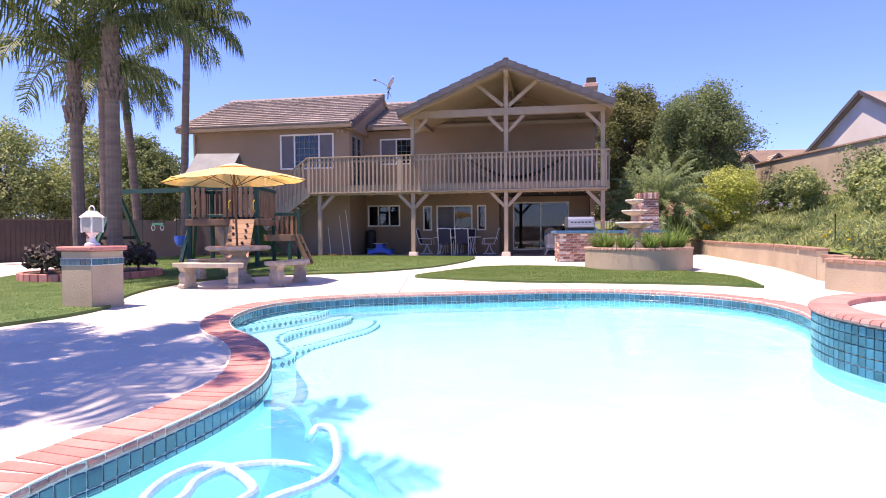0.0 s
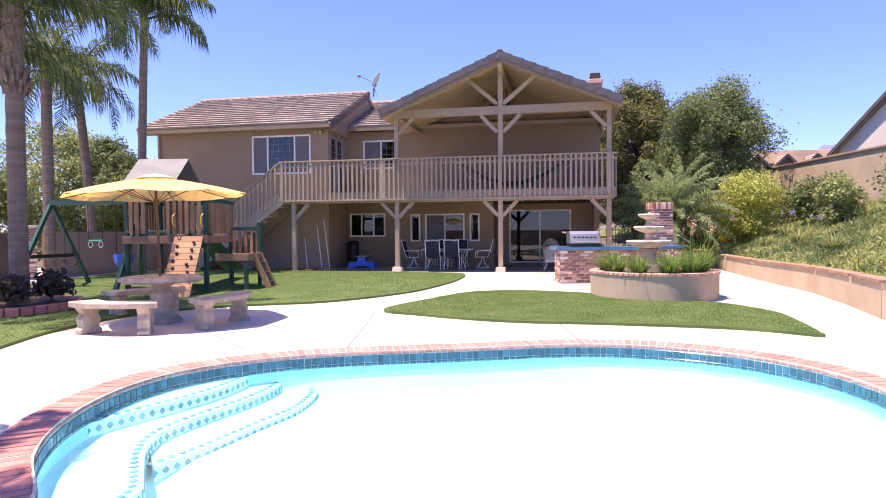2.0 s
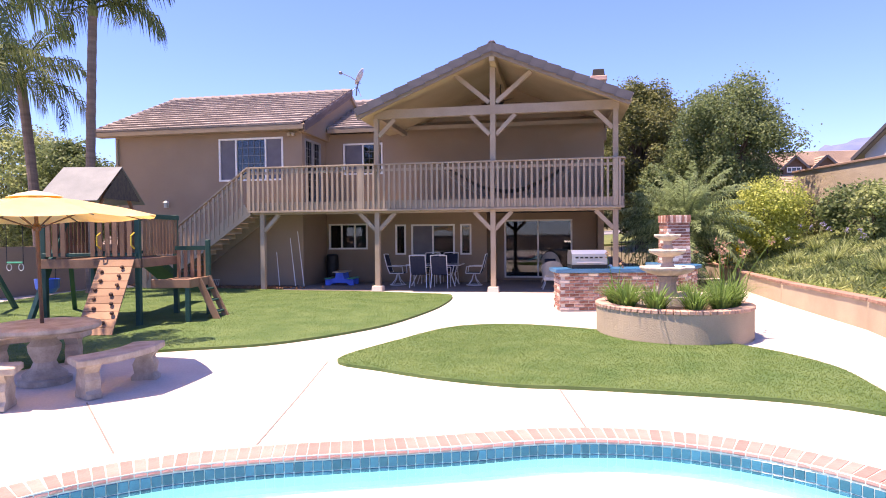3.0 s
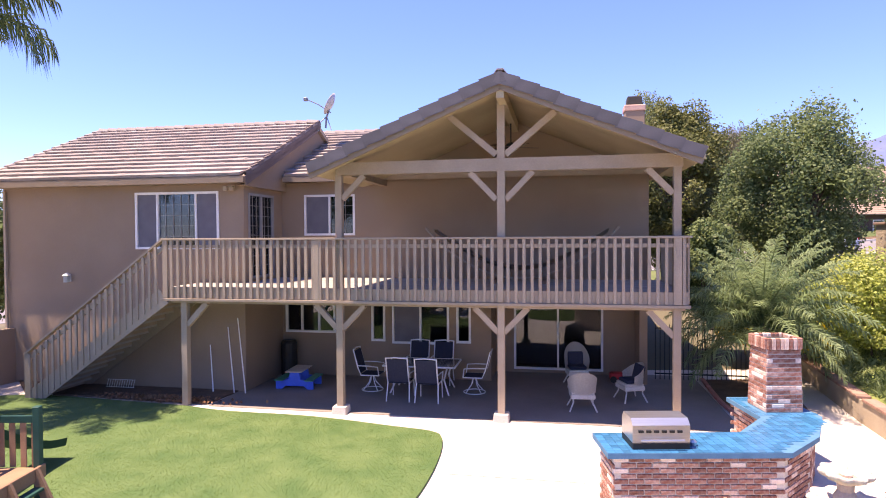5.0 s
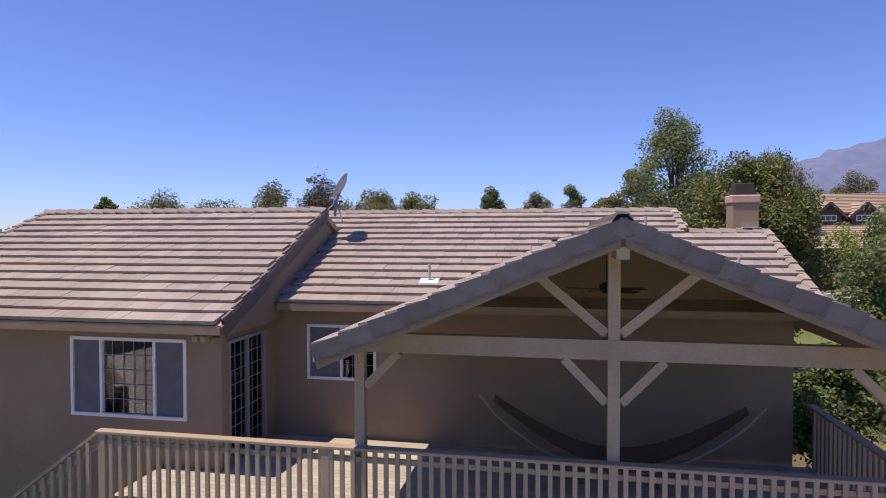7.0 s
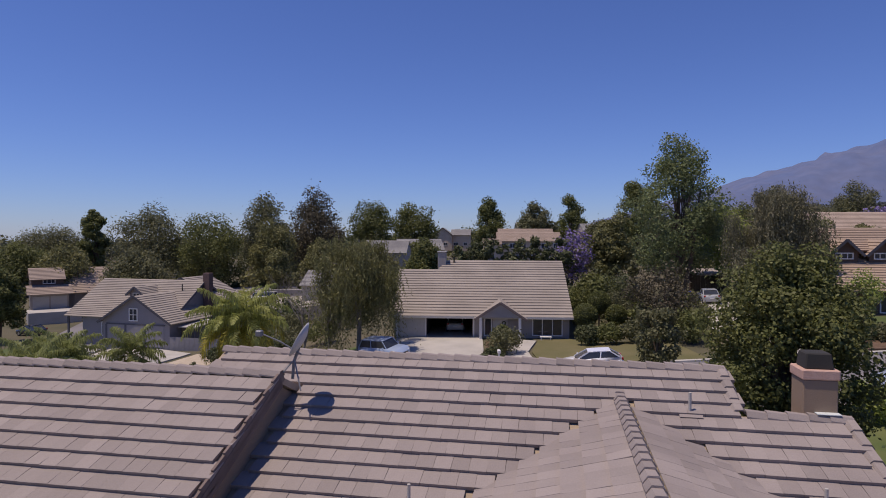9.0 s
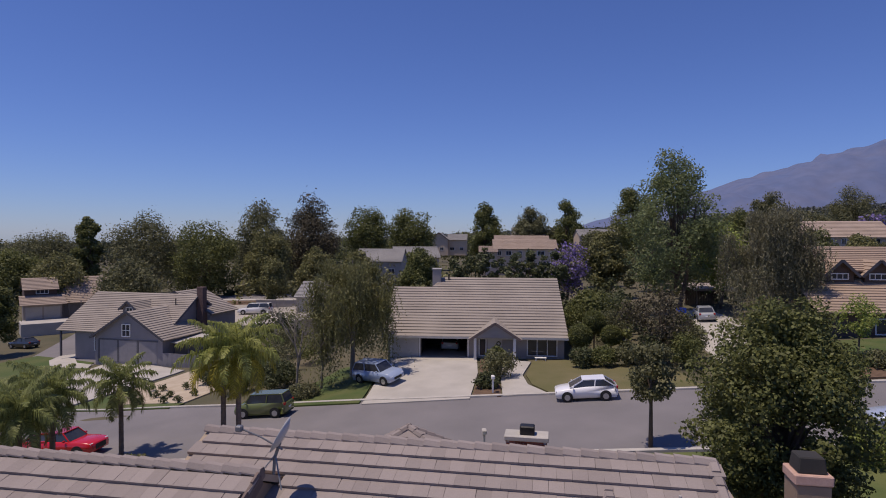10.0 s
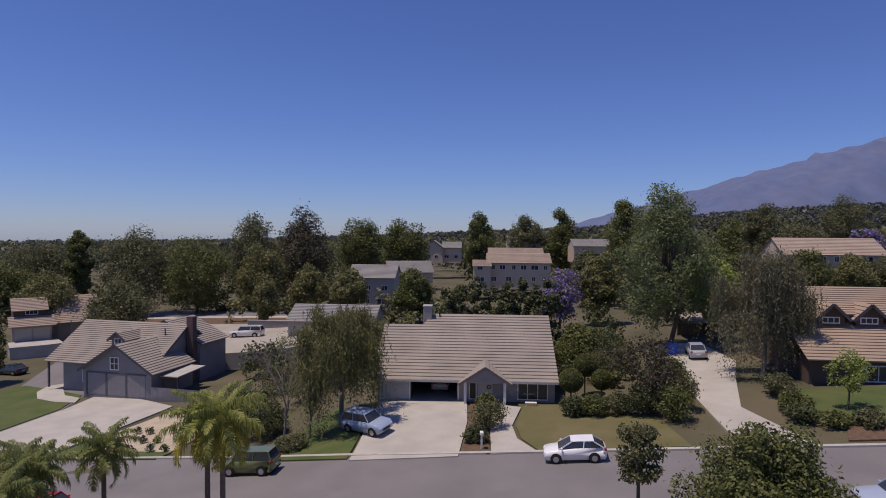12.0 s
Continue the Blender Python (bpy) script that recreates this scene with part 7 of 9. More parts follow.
# neighbour's white house above the bank
nh = thing("neighbour_house", Matrix(), "white gabled house with grey tiled roof behind the wall", "house")
NWHITE = mat("white_stucco", (0.66, 0.63, 0.60), (0.58, 0.55, 0.52), 0.8, 0.9, bump=0.3)
bm = prism(B(), [(23.6, 2.0), (30.6, 2.0), (30.6, 4.95), (27.1, 6.75), (23.6, 4.95)], 0, 0.2)
bmesh.ops.transform(bm, matrix=Matrix.Translation((18.4, 0, 0)) @ pose(0, 0, 0, 90, 0, 90), verts=bm.verts)
part("gable_wall", bm, NWHITE, nh)
part("wall", box(B(), 18.5, 30, 23.6, 23.8, 2.0, 4.9), NWHITE, nh)
part("wall", box(B(), 18.5, 30, 30.4, 30.6, 2.0, 4.9), NWHITE, nh)
part("roof", slab(slab(B(), [(18.2, 23.1, 4.75), (30, 23.1, 4.75), (30, 27.1, 6.95), (18.2, 27.1, 6.95)]), [(18.2, 27.1, 6.95), (30, 27.1, 6.95), (30, 31.1, 4.75), (18.2, 31.1, 4.75)]), ROOF, nh, "grey tiled roof")
part("bargeboard", beam(B(), (18.18, 31.1, 4.72), (18.18, 27.1, 6.92), 0.05, 0.16), EDGE_SHADE, nh)
part("bargeboard", beam(B(), (18.18, 23.1, 4.72), (18.18, 27.1, 6.92), 0.05, 0.16), EDGE_SHADE, nh)

# ---- street side: ground patches ----
gxa, gya = np.array(gx), np.array(gy)
gza = np.array([[ground_z(x, y) for y in gy] for x in gx]) - 0.06


def land(x, y):
    """Height of the ground sheet."""
    i = int(np.clip(np.searchsorted(gxa, x) - 1, 0, len(gxa) - 2))
    j = int(np.clip(np.searchsorted(gya, y) - 1, 0, len(gya) - 2))
    fx, fy = (x - gxa[i]) / (gxa[i + 1] - gxa[i]), (y - gya[j]) / (gya[j + 1] - gya[j])
    return float((gza[i, j] * (1 - fx) + gza[i + 1, j] * fx) * (1 - fy) + (gza[i, j + 1] * (1 - fx) + gza[i + 1, j + 1] * fx) * fy)


def patch(name, pts, dz, material, label, category, kind="structure", step=1.5, m=None, thick=0.14):
    """A surface that follows the ground inside the outline pts."""
    if m:
        pts = [tuple((m @ Vector((*p, 0)))[:2]) for p in pts]
    bm = B()
    bm.faces.new([bm.verts.new((x, y, 0)) for x, y in pts])
    for axis in (0, 1):
        lo, hi = min(p[axis] for p in pts), max(p[axis] for p in pts)
        k = lo + step
        while k < hi:
            no = (1, 0, 0) if axis == 0 else (0, 1, 0)
            bmesh.ops.bisect_plane(bm, geom=list(bm.verts) + list(bm.edges) + list(bm.faces), plane_co=(k if axis == 0 else 0, k if axis else 0, 0), plane_no=no)
            k += step
    bmesh.ops.recalc_face_normals(bm, faces=bm.faces)
    if sum(f.normal.z for f in bm.faces) < 0:
        bmesh.ops.reverse_faces(bm, faces=bm.faces)
    top = list(bm.faces)
    bmesh.ops.solidify(bm, geom=top, thickness=thick)
    for v in bm.verts:
        v.co.z = land(v.co.x, v.co.y) + dz + (v.co.z if v.co.z < 0 else -v.co.z if v.co.z > 0.01 else 0)
    return tagged(obj(name, bm, material, None), label, category, kind=kind)


V_NEAR, V_FAR = 26.8, 37.6
patch("road", [(-70, V_NEAR - 0.5), (-34, V_NEAR - 0.2), (60, V_NEAR + 0.2), (60, V_FAR), (-20, V_FAR), (-36, V_FAR + 1.5), (-70, V_FAR + 14)], 0.03, ASPHALT, "worn grey asphalt street", "road", step=3.0, m=HOUSE)
patch("road", [(-52, V_FAR + 6.5), (-44, V_FAR + 4.0), (-62, 95), (-80, 95)], 0.035, ASPHALT, "worn grey asphalt side street", "road", step=3.0, m=HOUSE)
patch("kerb", [(-34, V_NEAR - 0.55), (-34, V_NEAR - 0.2), (60, V_NEAR + 0.2), (60, V_NEAR - 0.15)], 0.16, KERB, "pale concrete kerb and gutter", "kerb", step=3.0, m=HOUSE)
patch("kerb", [(-20, V_FAR), (60, V_FAR), (60, V_FAR + 0.35), (-20, V_FAR + 0.35)], 0.16, KERB, "pale concrete kerb and gutter", "kerb", step=3.0, m=HOUSE)
patch("kerb", [(-36, V_FAR + 1.5), (-20, V_FAR), (-20, V_FAR + 0.35), (-36, V_FAR + 1.85)], 0.16, KERB, "pale concrete kerb and gutter", "kerb", step=3.0, m=HOUSE)
DRIVE = mat("drive_concrete", (0.48, 0.45, 0.41), (0.40, 0.375, 0.34), 0.5, 0.9, bump=0.25, fine=25)
LAWN2 = mat("front_lawn", (0.062, 0.098, 0.026), (0.105, 0.12, 0.04), 0.5, 0.95, bump=0.6, fine=30)
LAWN_DRY = mat("dry_front_lawn", (0.12, 0.115, 0.045), (0.17, 0.145, 0.07), 0.35, 0.95, bump=0.6, fine=30)
SAND = mat("sandy_bed", (0.50, 0.42, 0.32), (0.42, 0.34, 0.25), 1.0, 0.95, bump=0.4, fine=20)
patch("driveway", [(-5.0, 62.0), (2.6, 61.0), (3.6, 68.0), (3.9, 74.6), (-3.9, 75.0)], 0.12, DRIVE, "pale concrete driveway up to a garage", "driveway")
patch("lawn", [(-10.6, 63.2), (-5.2, 62.3), (-4.2, 74.0), (-8.5, 74.5), (-10.0, 70.0)], 0.14, LAWN2, "sloping green front lawn", "lawn", "stuff")
patch("walkway", [(4.9, 60.9), (8.0, 60.6), (7.0, 63.5), (7.0, 66.5), (8.4, 71.5), (6.2, 72.5), (5.3, 67.0)], 0.13, DRIVE, "curved concrete front walk", "walkway")
patch("planting_bed", [(2.8, 61.4), (4.8, 61.0), (5.2, 67.0), (6.0, 71.5), (4.1, 73.0), (3.8, 68.0)], 0.12, SOIL, "planted island between drive and walk", "bed", "stuff")
patch("lawn", [(8.2, 60.7), (18.0, 59.2), (18.0, 66.0), (11.5, 72.3), (8.6, 71.8), (7.3, 66.5), (7.3, 63.5)], 0.11, LAWN_DRY, "patchy green front lawn", "lawn", "stuff")
patch("driveway", [(21.0, 58.8), (25.4, 58.0), (24.6, 66.0), (27.6, 73.0), (31.0, 80.0), (31.5, 90.0), (26.5, 90.0), (24.6, 79.0), (22.4, 69.0)], 0.14, DRIVE, "long concrete driveway beside trees", "driveway")
patch("lawn", [(29.0, 60.5), (60.0, 55.0), (60.0, 66.0), (31.0, 69.0), (28.0, 66.0)], 0.12, LAWN2, "green front lawn", "lawn", "stuff")
patch("planting_bed", [(27.5, 57.9), (60.0, 52.2), (60.0, 54.8), (29.0, 60.3)], 0.12, SOIL, "bark-covered bed beside the street", "bed", "stuff")
patch("driveway", [(-40.5, 72.6), (-31.5, 69.0), (-29.0, 76.0), (-26.6, 84.0), (-31.0, 87.0), (-37.5, 90.0), (-38.0, 84.0)], 0.14, DRIVE, "wide pale concrete driveway", "driveway")
patch("lawn", [(-58.0, 80.0), (-41.0, 73.0), (-38.6, 84.0), (-39.5, 90.0), (-50.0, 96.0)], 0.12, LAWN2, "broad green front lawn", "lawn", "stuff")
patch("lawn", [(-31.0, 69.2), (-20.5, 66.2), (-19.8, 67.6), (-27.0, 70.5), (-28.5, 76.0)], 0.12, LAWN2, "narrow strip of lawn", "lawn", "stuff")
patch("planting_bed", [(-28.2, 76.0), (-26.8, 70.6), (-20.0, 67.7), (-18.5, 74.0), (-25.5, 83.0)], 0.12, SAND, "sandy bed with small shrubs", "bed", "stuff")
patch("lawn", [(2.6, 18.5), (13, 18.5), (26, 20.5), (26, V_NEAR - 0.6), (-1.5, V_NEAR - 0.6), (-0.6, 22)], 0.12, mat("green_lawn", (0.085, 0.115, 0.033), (0.13, 0.145, 0.05), 0.6, 0.95, bump=0.6, fine=30), "green front lawn of the house", "lawn", "stuff", m=HOUSE)
patch("driveway", [(-16, 13.8), (-3.2, 13.8), (-2.6, V_NEAR - 0.3), (-12.5, V_NEAR - 0.3)], 0.11, DRIVE, "concrete drive in front of the house", "driveway", m=HOUSE)
patch("lawn", [(-30, 18), (-17.5, 16.5), (-14, V_NEAR - 0.6), (-30, V_NEAR - 1.0)], 0.12, LAWN_DRY, "dry strip of grass under the palms", "lawn", "stuff", m=HOUSE)
patch("walkway", [(-2.2, 22.5), (-1.0, 22.5), (-0.9, V_NEAR - 0.6), (-2.3, V_NEAR - 0.6)], 0.13, DRIVE, "short concrete path to the street", "walkway", m=HOUSE)
patch("walkway", [(-43.9, 88.8), (-46.0, 92.0), (-46.5, 95.0), (-45.0, 96.0), (-43.5, 93.0), (-41.5, 90.0), (-39.0, 88.6), (-38.4, 86.6), (-41.0, 87.2)], 0.15, DRIVE, "curved pale front walk of the corner house", "walkway")
PAVING = mat("pale_paving", (0.42, 0.38, 0.33), (0.33, 0.30, 0.26), 0.3, 0.9)
patch("paved_yard", [(-45, 103), (-13, 101), (-13, 128), (-45, 132)], 2.2, PAVING, "pale paved terrace yard between the houses", "paving", step=4.0, thick=3.2)
patch("planting_bed", [(-58, 134), (-45, 132), (-13, 128), (-13, 136), (-58, 142)], 2.15, SOIL, "brown planted strip beyond the paved yard", "bed", "stuff", step=4.0, thick=3.2)
patch("walkway", [(-60, 142.2), (-13, 136.2), (-13, 139), (-60, 145)], 2.2, DRIVE, "pale concrete walk beyond the planted strip", "walkway", step=4.0, thick=3.2)
patch("road", [(-66, 145.8), (-13, 139.2), (-13, 150), (-66, 156)], 2.14, ASPHALT, "grey asphalt side road behind the corner house", "road", step=4.0, thick=3.2)

# ---- houses across the street ----
def courses(bm, a, b, c, d, n, rise=0.07):
    """Stepped rows of tiles between the eave a-b and the ridge d-c."""
    a, b, c, d = (Vector(p) for p in (a, b, c, d))
    nrm = (b - a).cross(d - a).normalized() * rise
    last = None
    for i in range(n):
        lo = [bm.verts.new(a.lerp(d, i / n) + nrm), bm.verts.new(b.lerp(c, i / n) + nrm)]
        if last is None:
            last = [bm.verts.new(a - nrm), bm.verts.new(b - nrm)]
        bm.faces.new((last[0], last[1], lo[1], lo[0]))
        hi = [bm.verts.new(a.lerp(d, (i + 1) / n)), bm.verts.new(b.lerp(c, (i + 1) / n))]
        bm.faces.new((lo[0], lo[1], hi[1], hi[0]))
        last = hi
    return bm


def gable_body(h, x0, x1, y0, y1, z1, zr, wall, roof, n, over=0.5, name="roof", ridge="x", label="tiled roof", left=0.3):
    """Walls with two gables and a coursed roof; the ridge runs along x or y."""
    if ridge == "x":
        ym = (y0 + y1) / 2
        part("wall", box(B(), x0, x1, y0, y1, -1.0, z1), wall, h)
        k = (zr - z1) / (ym - y0)
        e = z1 - over * k
        bm = courses(B(), (x0 - left, y0 - over, e), (x1 + 0.3, y0 - over, e), (x1 + 0.3, ym, zr), (x0 - left, ym, zr), n)
        courses(bm, (x1 + 0.3, y1 + over, e), (x0 - left, y1 + over, e), (x0 - left, ym, zr), (x1 + 0.3, ym, zr), n)
        ob = part(name, bm, roof, h, label)
        for x in (x0, x1 - 0.1):
            bm = prism(B(), [(y0, z1), (y1, z1), (ym, zr - 0.05)], 0, 0.1)
            bmesh.ops.transform(bm, matrix=Matrix.Translation((x, 0, 0)) @ pose(0, 0, 0, 90, 0, 90), verts=bm.verts)
            part("gable", bm, wall, h)
    else:
        xm = (x0 + x1) / 2
        part("wall", box(B(), x0, x1, y0, y1, -1.0, z1), wall, h)
        k = (zr - z1) / (xm - x0)
        e = z1 - over * k
        bm = courses(B(), (x0 - over, y1, e), (x0 - over, y0 - 0.4, e), (xm, y0 - 0.4, zr), (xm, y1, zr), n)
        courses(bm, (x1 + over, y0 - 0.4, e), (x1 + over, y1, e), (xm, y1, zr), (xm, y0 - 0.4, zr), n)
        ob = part(name, bm, roof, h, label)
        bm = prism(B(), [(x0, z1), (x1, z1), (xm, zr - 0.05)], 0, 0.1)
        bmesh.ops.transform(bm, matrix=Matrix.Translation((0, y0 + 0.1, 0)) @ pose(0, 0, 0, 90, 0, 0), verts=bm.verts)
        part("gable", bm, wall, h)
        for s, xx in ((-1, x0 - over), (1, x1 + over)):
            part("bargeboard", beam(B(), (xx, y0 - 0.42, e - 0.05), (xm, y0 - 0.42, zr - 0.05), 0.06, 0.24), EDGE_SHADE, h)
    return ob


GLASSY = mat("dark_glass", (0.035, 0.04, 0.05), (0.05, 0.055, 0.065), 2, 0.08, spec=0.6, bump=0)


def pane_window(h, x0, x1, z0, z1, y, split=1, frame_mat=None, rows=1):
    """A window set in a far wall facing -y."""
    fm = frame_mat or WHITE
    xs = [x0 + 0.06] + [x0 + (x1 - x0) * k / split for k in range(1, split)] + [x1 - 0.06]
    zs = [z0 + 0.06] + [z0 + (z1 - z0) * k / rows for k in range(1, rows)] + [z1 - 0.06]
    holes = [(p + 0.03, q - 0.03, c + 0.03, d - 0.03) for p, q in zip(xs, xs[1:]) for c, d in zip(zs, zs[1:])]
    w = part("window", wall_bm(B(), x0, x1, z0, z1, y - 0.07, y + 0.02, holes), fm, h)
    part("pane", box(B(), x0 + 0.08, x1 - 0.08, y - 0.025, y - 0.01, z0 + 0.08, z1 - 0.08), GLASSY, w)


def garage_door(h, x0, x1, z0, z1, y, material, panels=4):
    g = part("garage_door", box(B(), x0, x1, y - 0.03, y, z0, z1), material, h, "panelled garage door")
    for r in range(panels):
        for c in range(4):
            xa, xb = x0 + (x1 - x0) * c / 4 + 0.06, x0 + (x1 - x0) * (c + 1) / 4 - 0.06
            za, zb = z0 + (z1 - z0) * r / panels + 0.04, z0 + (z1 - z0) * (r + 1) / panels - 0.04
            part("panel", box(B(), xa, xb, y - 0.036, y - 0.03, za, zb), material, g)


F_WALL = mat("grey_taupe_stucco", (0.36, 0.33, 0.31), (0.31, 0.285, 0.265), 0.6, 0.95, bump=0.3)
F_ROOF = mat("far_roof", (0.345, 0.30, 0.262), (0.28, 0.243, 0.213), 0.35, 0.92, bump=0.3, spread=0.06)
F_DOOR = mat("garage_paint", (0.52, 0.50, 0.47), (0.47, 0.45, 0.42), 2, 0.6)
PORCH_TRIM = mat("porch_trim_paint", (0.20, 0.155, 0.14), (0.17, 0.13, 0.12), 3, 0.75)
fh = thing("street_house", pose(-4.15, 74.4, 0.95, 0, 0, -4.3), "low taupe house with a tiled roof and open garage", "house")
part("wall", wall_bm(B(), 0, 15.8, -0.6, 2.25, 0, 0.2, [(3.0, 7.15, 0.0, 1.95)]), F_WALL, fh)
part("wall", box(B(), 0, 0.2, 0.2, 17, -0.6, 2.25), F_WALL, fh)
part("wall", box(B(), 15.6, 15.8, 0.2, 17, -0.6, 2.25), F_WALL, fh)
part("wall", box(B(), 0.2, 15.6, 16.8, 17, -0.6, 2.25), F_WALL, fh)
part("garage_floor", box(B(), 2.9, 7.3, 0.2, 6.5, -0.05, 0.0), DRIVE, fh)
# Garage inside painted near-black for its lack of light.
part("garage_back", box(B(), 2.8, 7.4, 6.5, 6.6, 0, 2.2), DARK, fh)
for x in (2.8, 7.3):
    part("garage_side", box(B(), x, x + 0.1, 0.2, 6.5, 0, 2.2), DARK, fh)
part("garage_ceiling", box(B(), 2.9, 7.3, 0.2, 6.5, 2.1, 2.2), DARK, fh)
garage_door(fh, 0.3, 2.75, 0.0, 1.95, 0.0, F_DOOR)
for x in (0.2, 2.8, 7.2):
    part("trim", box(B(), x, x + 0.12, -0.05, 0.0, 0, 2.1), WHITE, fh)
bm = courses(B(), (-0.5, -0.6, 1.98), (16.1, -0.6, 1.98), (16.1, 8.7, 6.65), (4.3, 8.7, 6.65), 22)
part("roof", bm, F_ROOF, fh, "brown-grey tiled roof")
bm = courses(B(), (-0.5, -0.59, 1.97), (4.4, -0.59, 1.97), (4.4, 7.0, 5.78), (-0.5, 7.0, 5.78), 18)
part("roof", bm, F_ROOF, fh)
part("roof", slab(slab(B(), [(4.3, 8.7, 6.6), (16.1, 8.7, 6.6), (16.1, 17.6, 1.9), (4.3, 17.6, 1.9)]), [(-0.5, 7.0, 5.72), (4.3, 7.0, 5.72), (4.3, 15, 1.9), (-0.5, 15, 1.9)]), F_ROOF, fh)
part("fascia", box(B(), -0.5, 16.1, -0.68, -0.6, 1.82, 2.02), F_DOOR, fh)
for x in (-0.5, 15.95):
    bm = prism(B(), [(-0.5, 1.9), (17.5, 1.9), (8.7, 6.5)] if x > 0 else [(-0.5, 1.9), (15, 1.9), (7.0, 5.6)], 0, 0.12)
    bmesh.ops.transform(bm, matrix=Matrix.Translation((x, 0, 0)) @ pose(0, 0, 0, 90, 0, 90), verts=bm.verts)
    part("gable", bm, F_WALL, fh)
# porch with small gable
part("porch_gable", prism(B(), [(7.6, 0), (11.7, 0), (9.65, 1.3)], 0, 0.1), F_WALL, fh).matrix_basis = Matrix.Translation((0, -1.1, 2.0)) @ pose(0, 0, 0, 90)
bm = courses(B(), (7.35, 2.5, 1.86), (7.35, -1.3, 1.86), (9.65, -1.3, 3.38), (9.65, 3.2, 3.38), 7)
courses(bm, (11.95, -1.3, 1.86), (11.95, 2.5, 1.86), (9.65, 3.2, 3.38), (9.65, -1.3, 3.38), 7)
part("porch_roof", bm, F_ROOF, fh, "small tiled porch gable")
for s, xx in ((-1, 7.35), (1, 11.95)):
    part("bargeboard", beam(B(), (xx, -1.33, 1.80), (9.65, -1.33, 3.30), 0.06, 0.22), PORCH_TRIM, fh)
for x in (7.9, 11.35):
    part("porch_post", bbox(x - 0.12, x + 0.12, -1.2, -0.96, -0.3, 2.0, 0.01), WHITE, fh)
part("door", bbox(9.0, 10.3, -0.06, 0.0, 0.0, 1.9, 0.01), F_DOOR, fh, "pale double entry door")
part("wreath", tube(B(), [(9.98 + 0.16 * math.cos(t), -0.1, 1.35 + 0.16 * math.sin(t)) for t in [k * math.pi / 8 for k in range(17)]], 0.05, 6, False), LEAF_DARK, fh)
pane_window(fh, 8.2, 8.9, 0.2, 1.9, 0.0)
pane_window(fh, 12.5, 15.2, 0.25, 1.85, 0.0, 3)
part("chimney", bbox(3.35, 4.2, 7.7, 8.5, 5.0, 7.5, 0.03), F_WALL, fh, "taupe stucco chimney")
part("chimney_cap", bbox(3.29, 4.26, 7.64, 8.56, 7.5, 7.62, 0.02), F_DOOR, fh)
part("flue_pipe", tube(B(), [(5.0, 8.2, 6.3), (5.0, 8.2, 7.0)], 0.08, 8), BLACKM, fh)
bn = thing("garden_bench", fh.matrix_basis @ pose(13.6, -1.4, 0.05), "small pale garden bench", "bench")
part("seat", bbox(-0.5, 0.5, -0.2, 0.2, 0.32, 0.38, 0.01), WHITE, bn)
for x in (-0.4, 0.4):
    part("leg", bbox(x - 0.04, x + 0.04, -0.18, 0.18, 0, 0.32, 0.01), WHITE, bn)

L_WALL = mat("blue_grey_siding", (0.255, 0.24, 0.25), (0.22, 0.21, 0.22), 0.6, 0.8, bump=0.3)
L_DOOR = mat("grey_garage_paint", (0.27, 0.255, 0.265), (0.24, 0.23, 0.24), 2, 0.6)
GREY_TRIM = mat("dark_grey_trim", (0.115, 0.11, 0.125), (0.09, 0.09, 0.10), 2, 0.7)
GREY_STONE = mat("grey_render", (0.30, 0.275, 0.26), (0.25, 0.23, 0.22), 0.8, 0.9, bump=0.3)
lh = thing("corner_house", pose(-38.9, 89.2, -2.6, 0, 0, -14.4), "blue-grey house with three garage doors and dormer", "house")
gable_body(lh, 0.0, 8.95, 0.0, 7.2, 3.05, 5.85, L_WALL, F_ROOF, 15, ridge="y", over=0.45)
for k in range(3):
    garage_door(lh, 0.62 + k * 2.62, 2.98 + k * 2.62, 0.1, 2.5, 0.0, L_DOOR)
    part("door_trim", box(B(), 0.5 + k * 2.62, 3.1 + k * 2.62, -0.06, 0.0, 2.5, 2.66), GREY_TRIM, lh)
    part("door_trim", box(B(), 0.36 + k * 2.62, 0.6 + k * 2.62, -0.05, 0.0, 0.0, 2.5), GREY_TRIM, lh)
pane_window(lh, 3.6, 4.75, 2.95, 4.4, 0.0, 2, rows=2)
gable_body(lh, -5.4, 7.3, 2.6, 14.4, 3.3, 7.05, L_WALL, F_ROOF, 22, ridge="x", over=0.6, left=2.2)
for x in (-7.2,):
    part("porch_post", bbox(x, x + 0.2, 2.1, 2.3, -0.2, 2.95, 0.01), GREY_TRIM, lh)
pane_window(lh, -2.6, -1.0, 0.6, 2.3, 2.6, 2)
for (za, zb) in (((2.2, 2.95), (8.5, 7.0)), ((14.8, 2.95), (8.5, 7.0))):
    part("bargeboard", beam(B(), (7.62, *za), (7.62, *zb), 0.06, 0.24), GREY_TRIM, lh)
gable_body(lh, -1.0, 8.7, 9.0, 14.5, 4.9, 7.3, L_WALL, F_ROOF, 16, ridge="y", over=0.6)
part("chimney", bbox(7.45, 8.35, 8.1, 8.9, -0.3, 8.0, 0.03), mat("brown_brick", (0.16, 0.10, 0.085), (0.11, 0.075, 0.07), 5.0, 0.9, bump=0.4), lh, "tall brown brick chimney")
gable_body(lh, 0.3, 2.2, 3.9, 8.2, 5.75, 6.5, L_WALL, F_ROOF, 6, over=0.3, ridge="y", name="dormer_roof")
pane_window(lh, 0.75, 1.75, 4.55, 5.75, 3.9, 2, rows=2)
part("patio_cover", slab(B(), [(9.1, 1.2, 2.35), (11.4, 1.2, 2.35), (11.4, 6.2, 2.6), (9.1, 6.2, 2.6)], 0.1), KERB, lh, "pale flat patio cover")
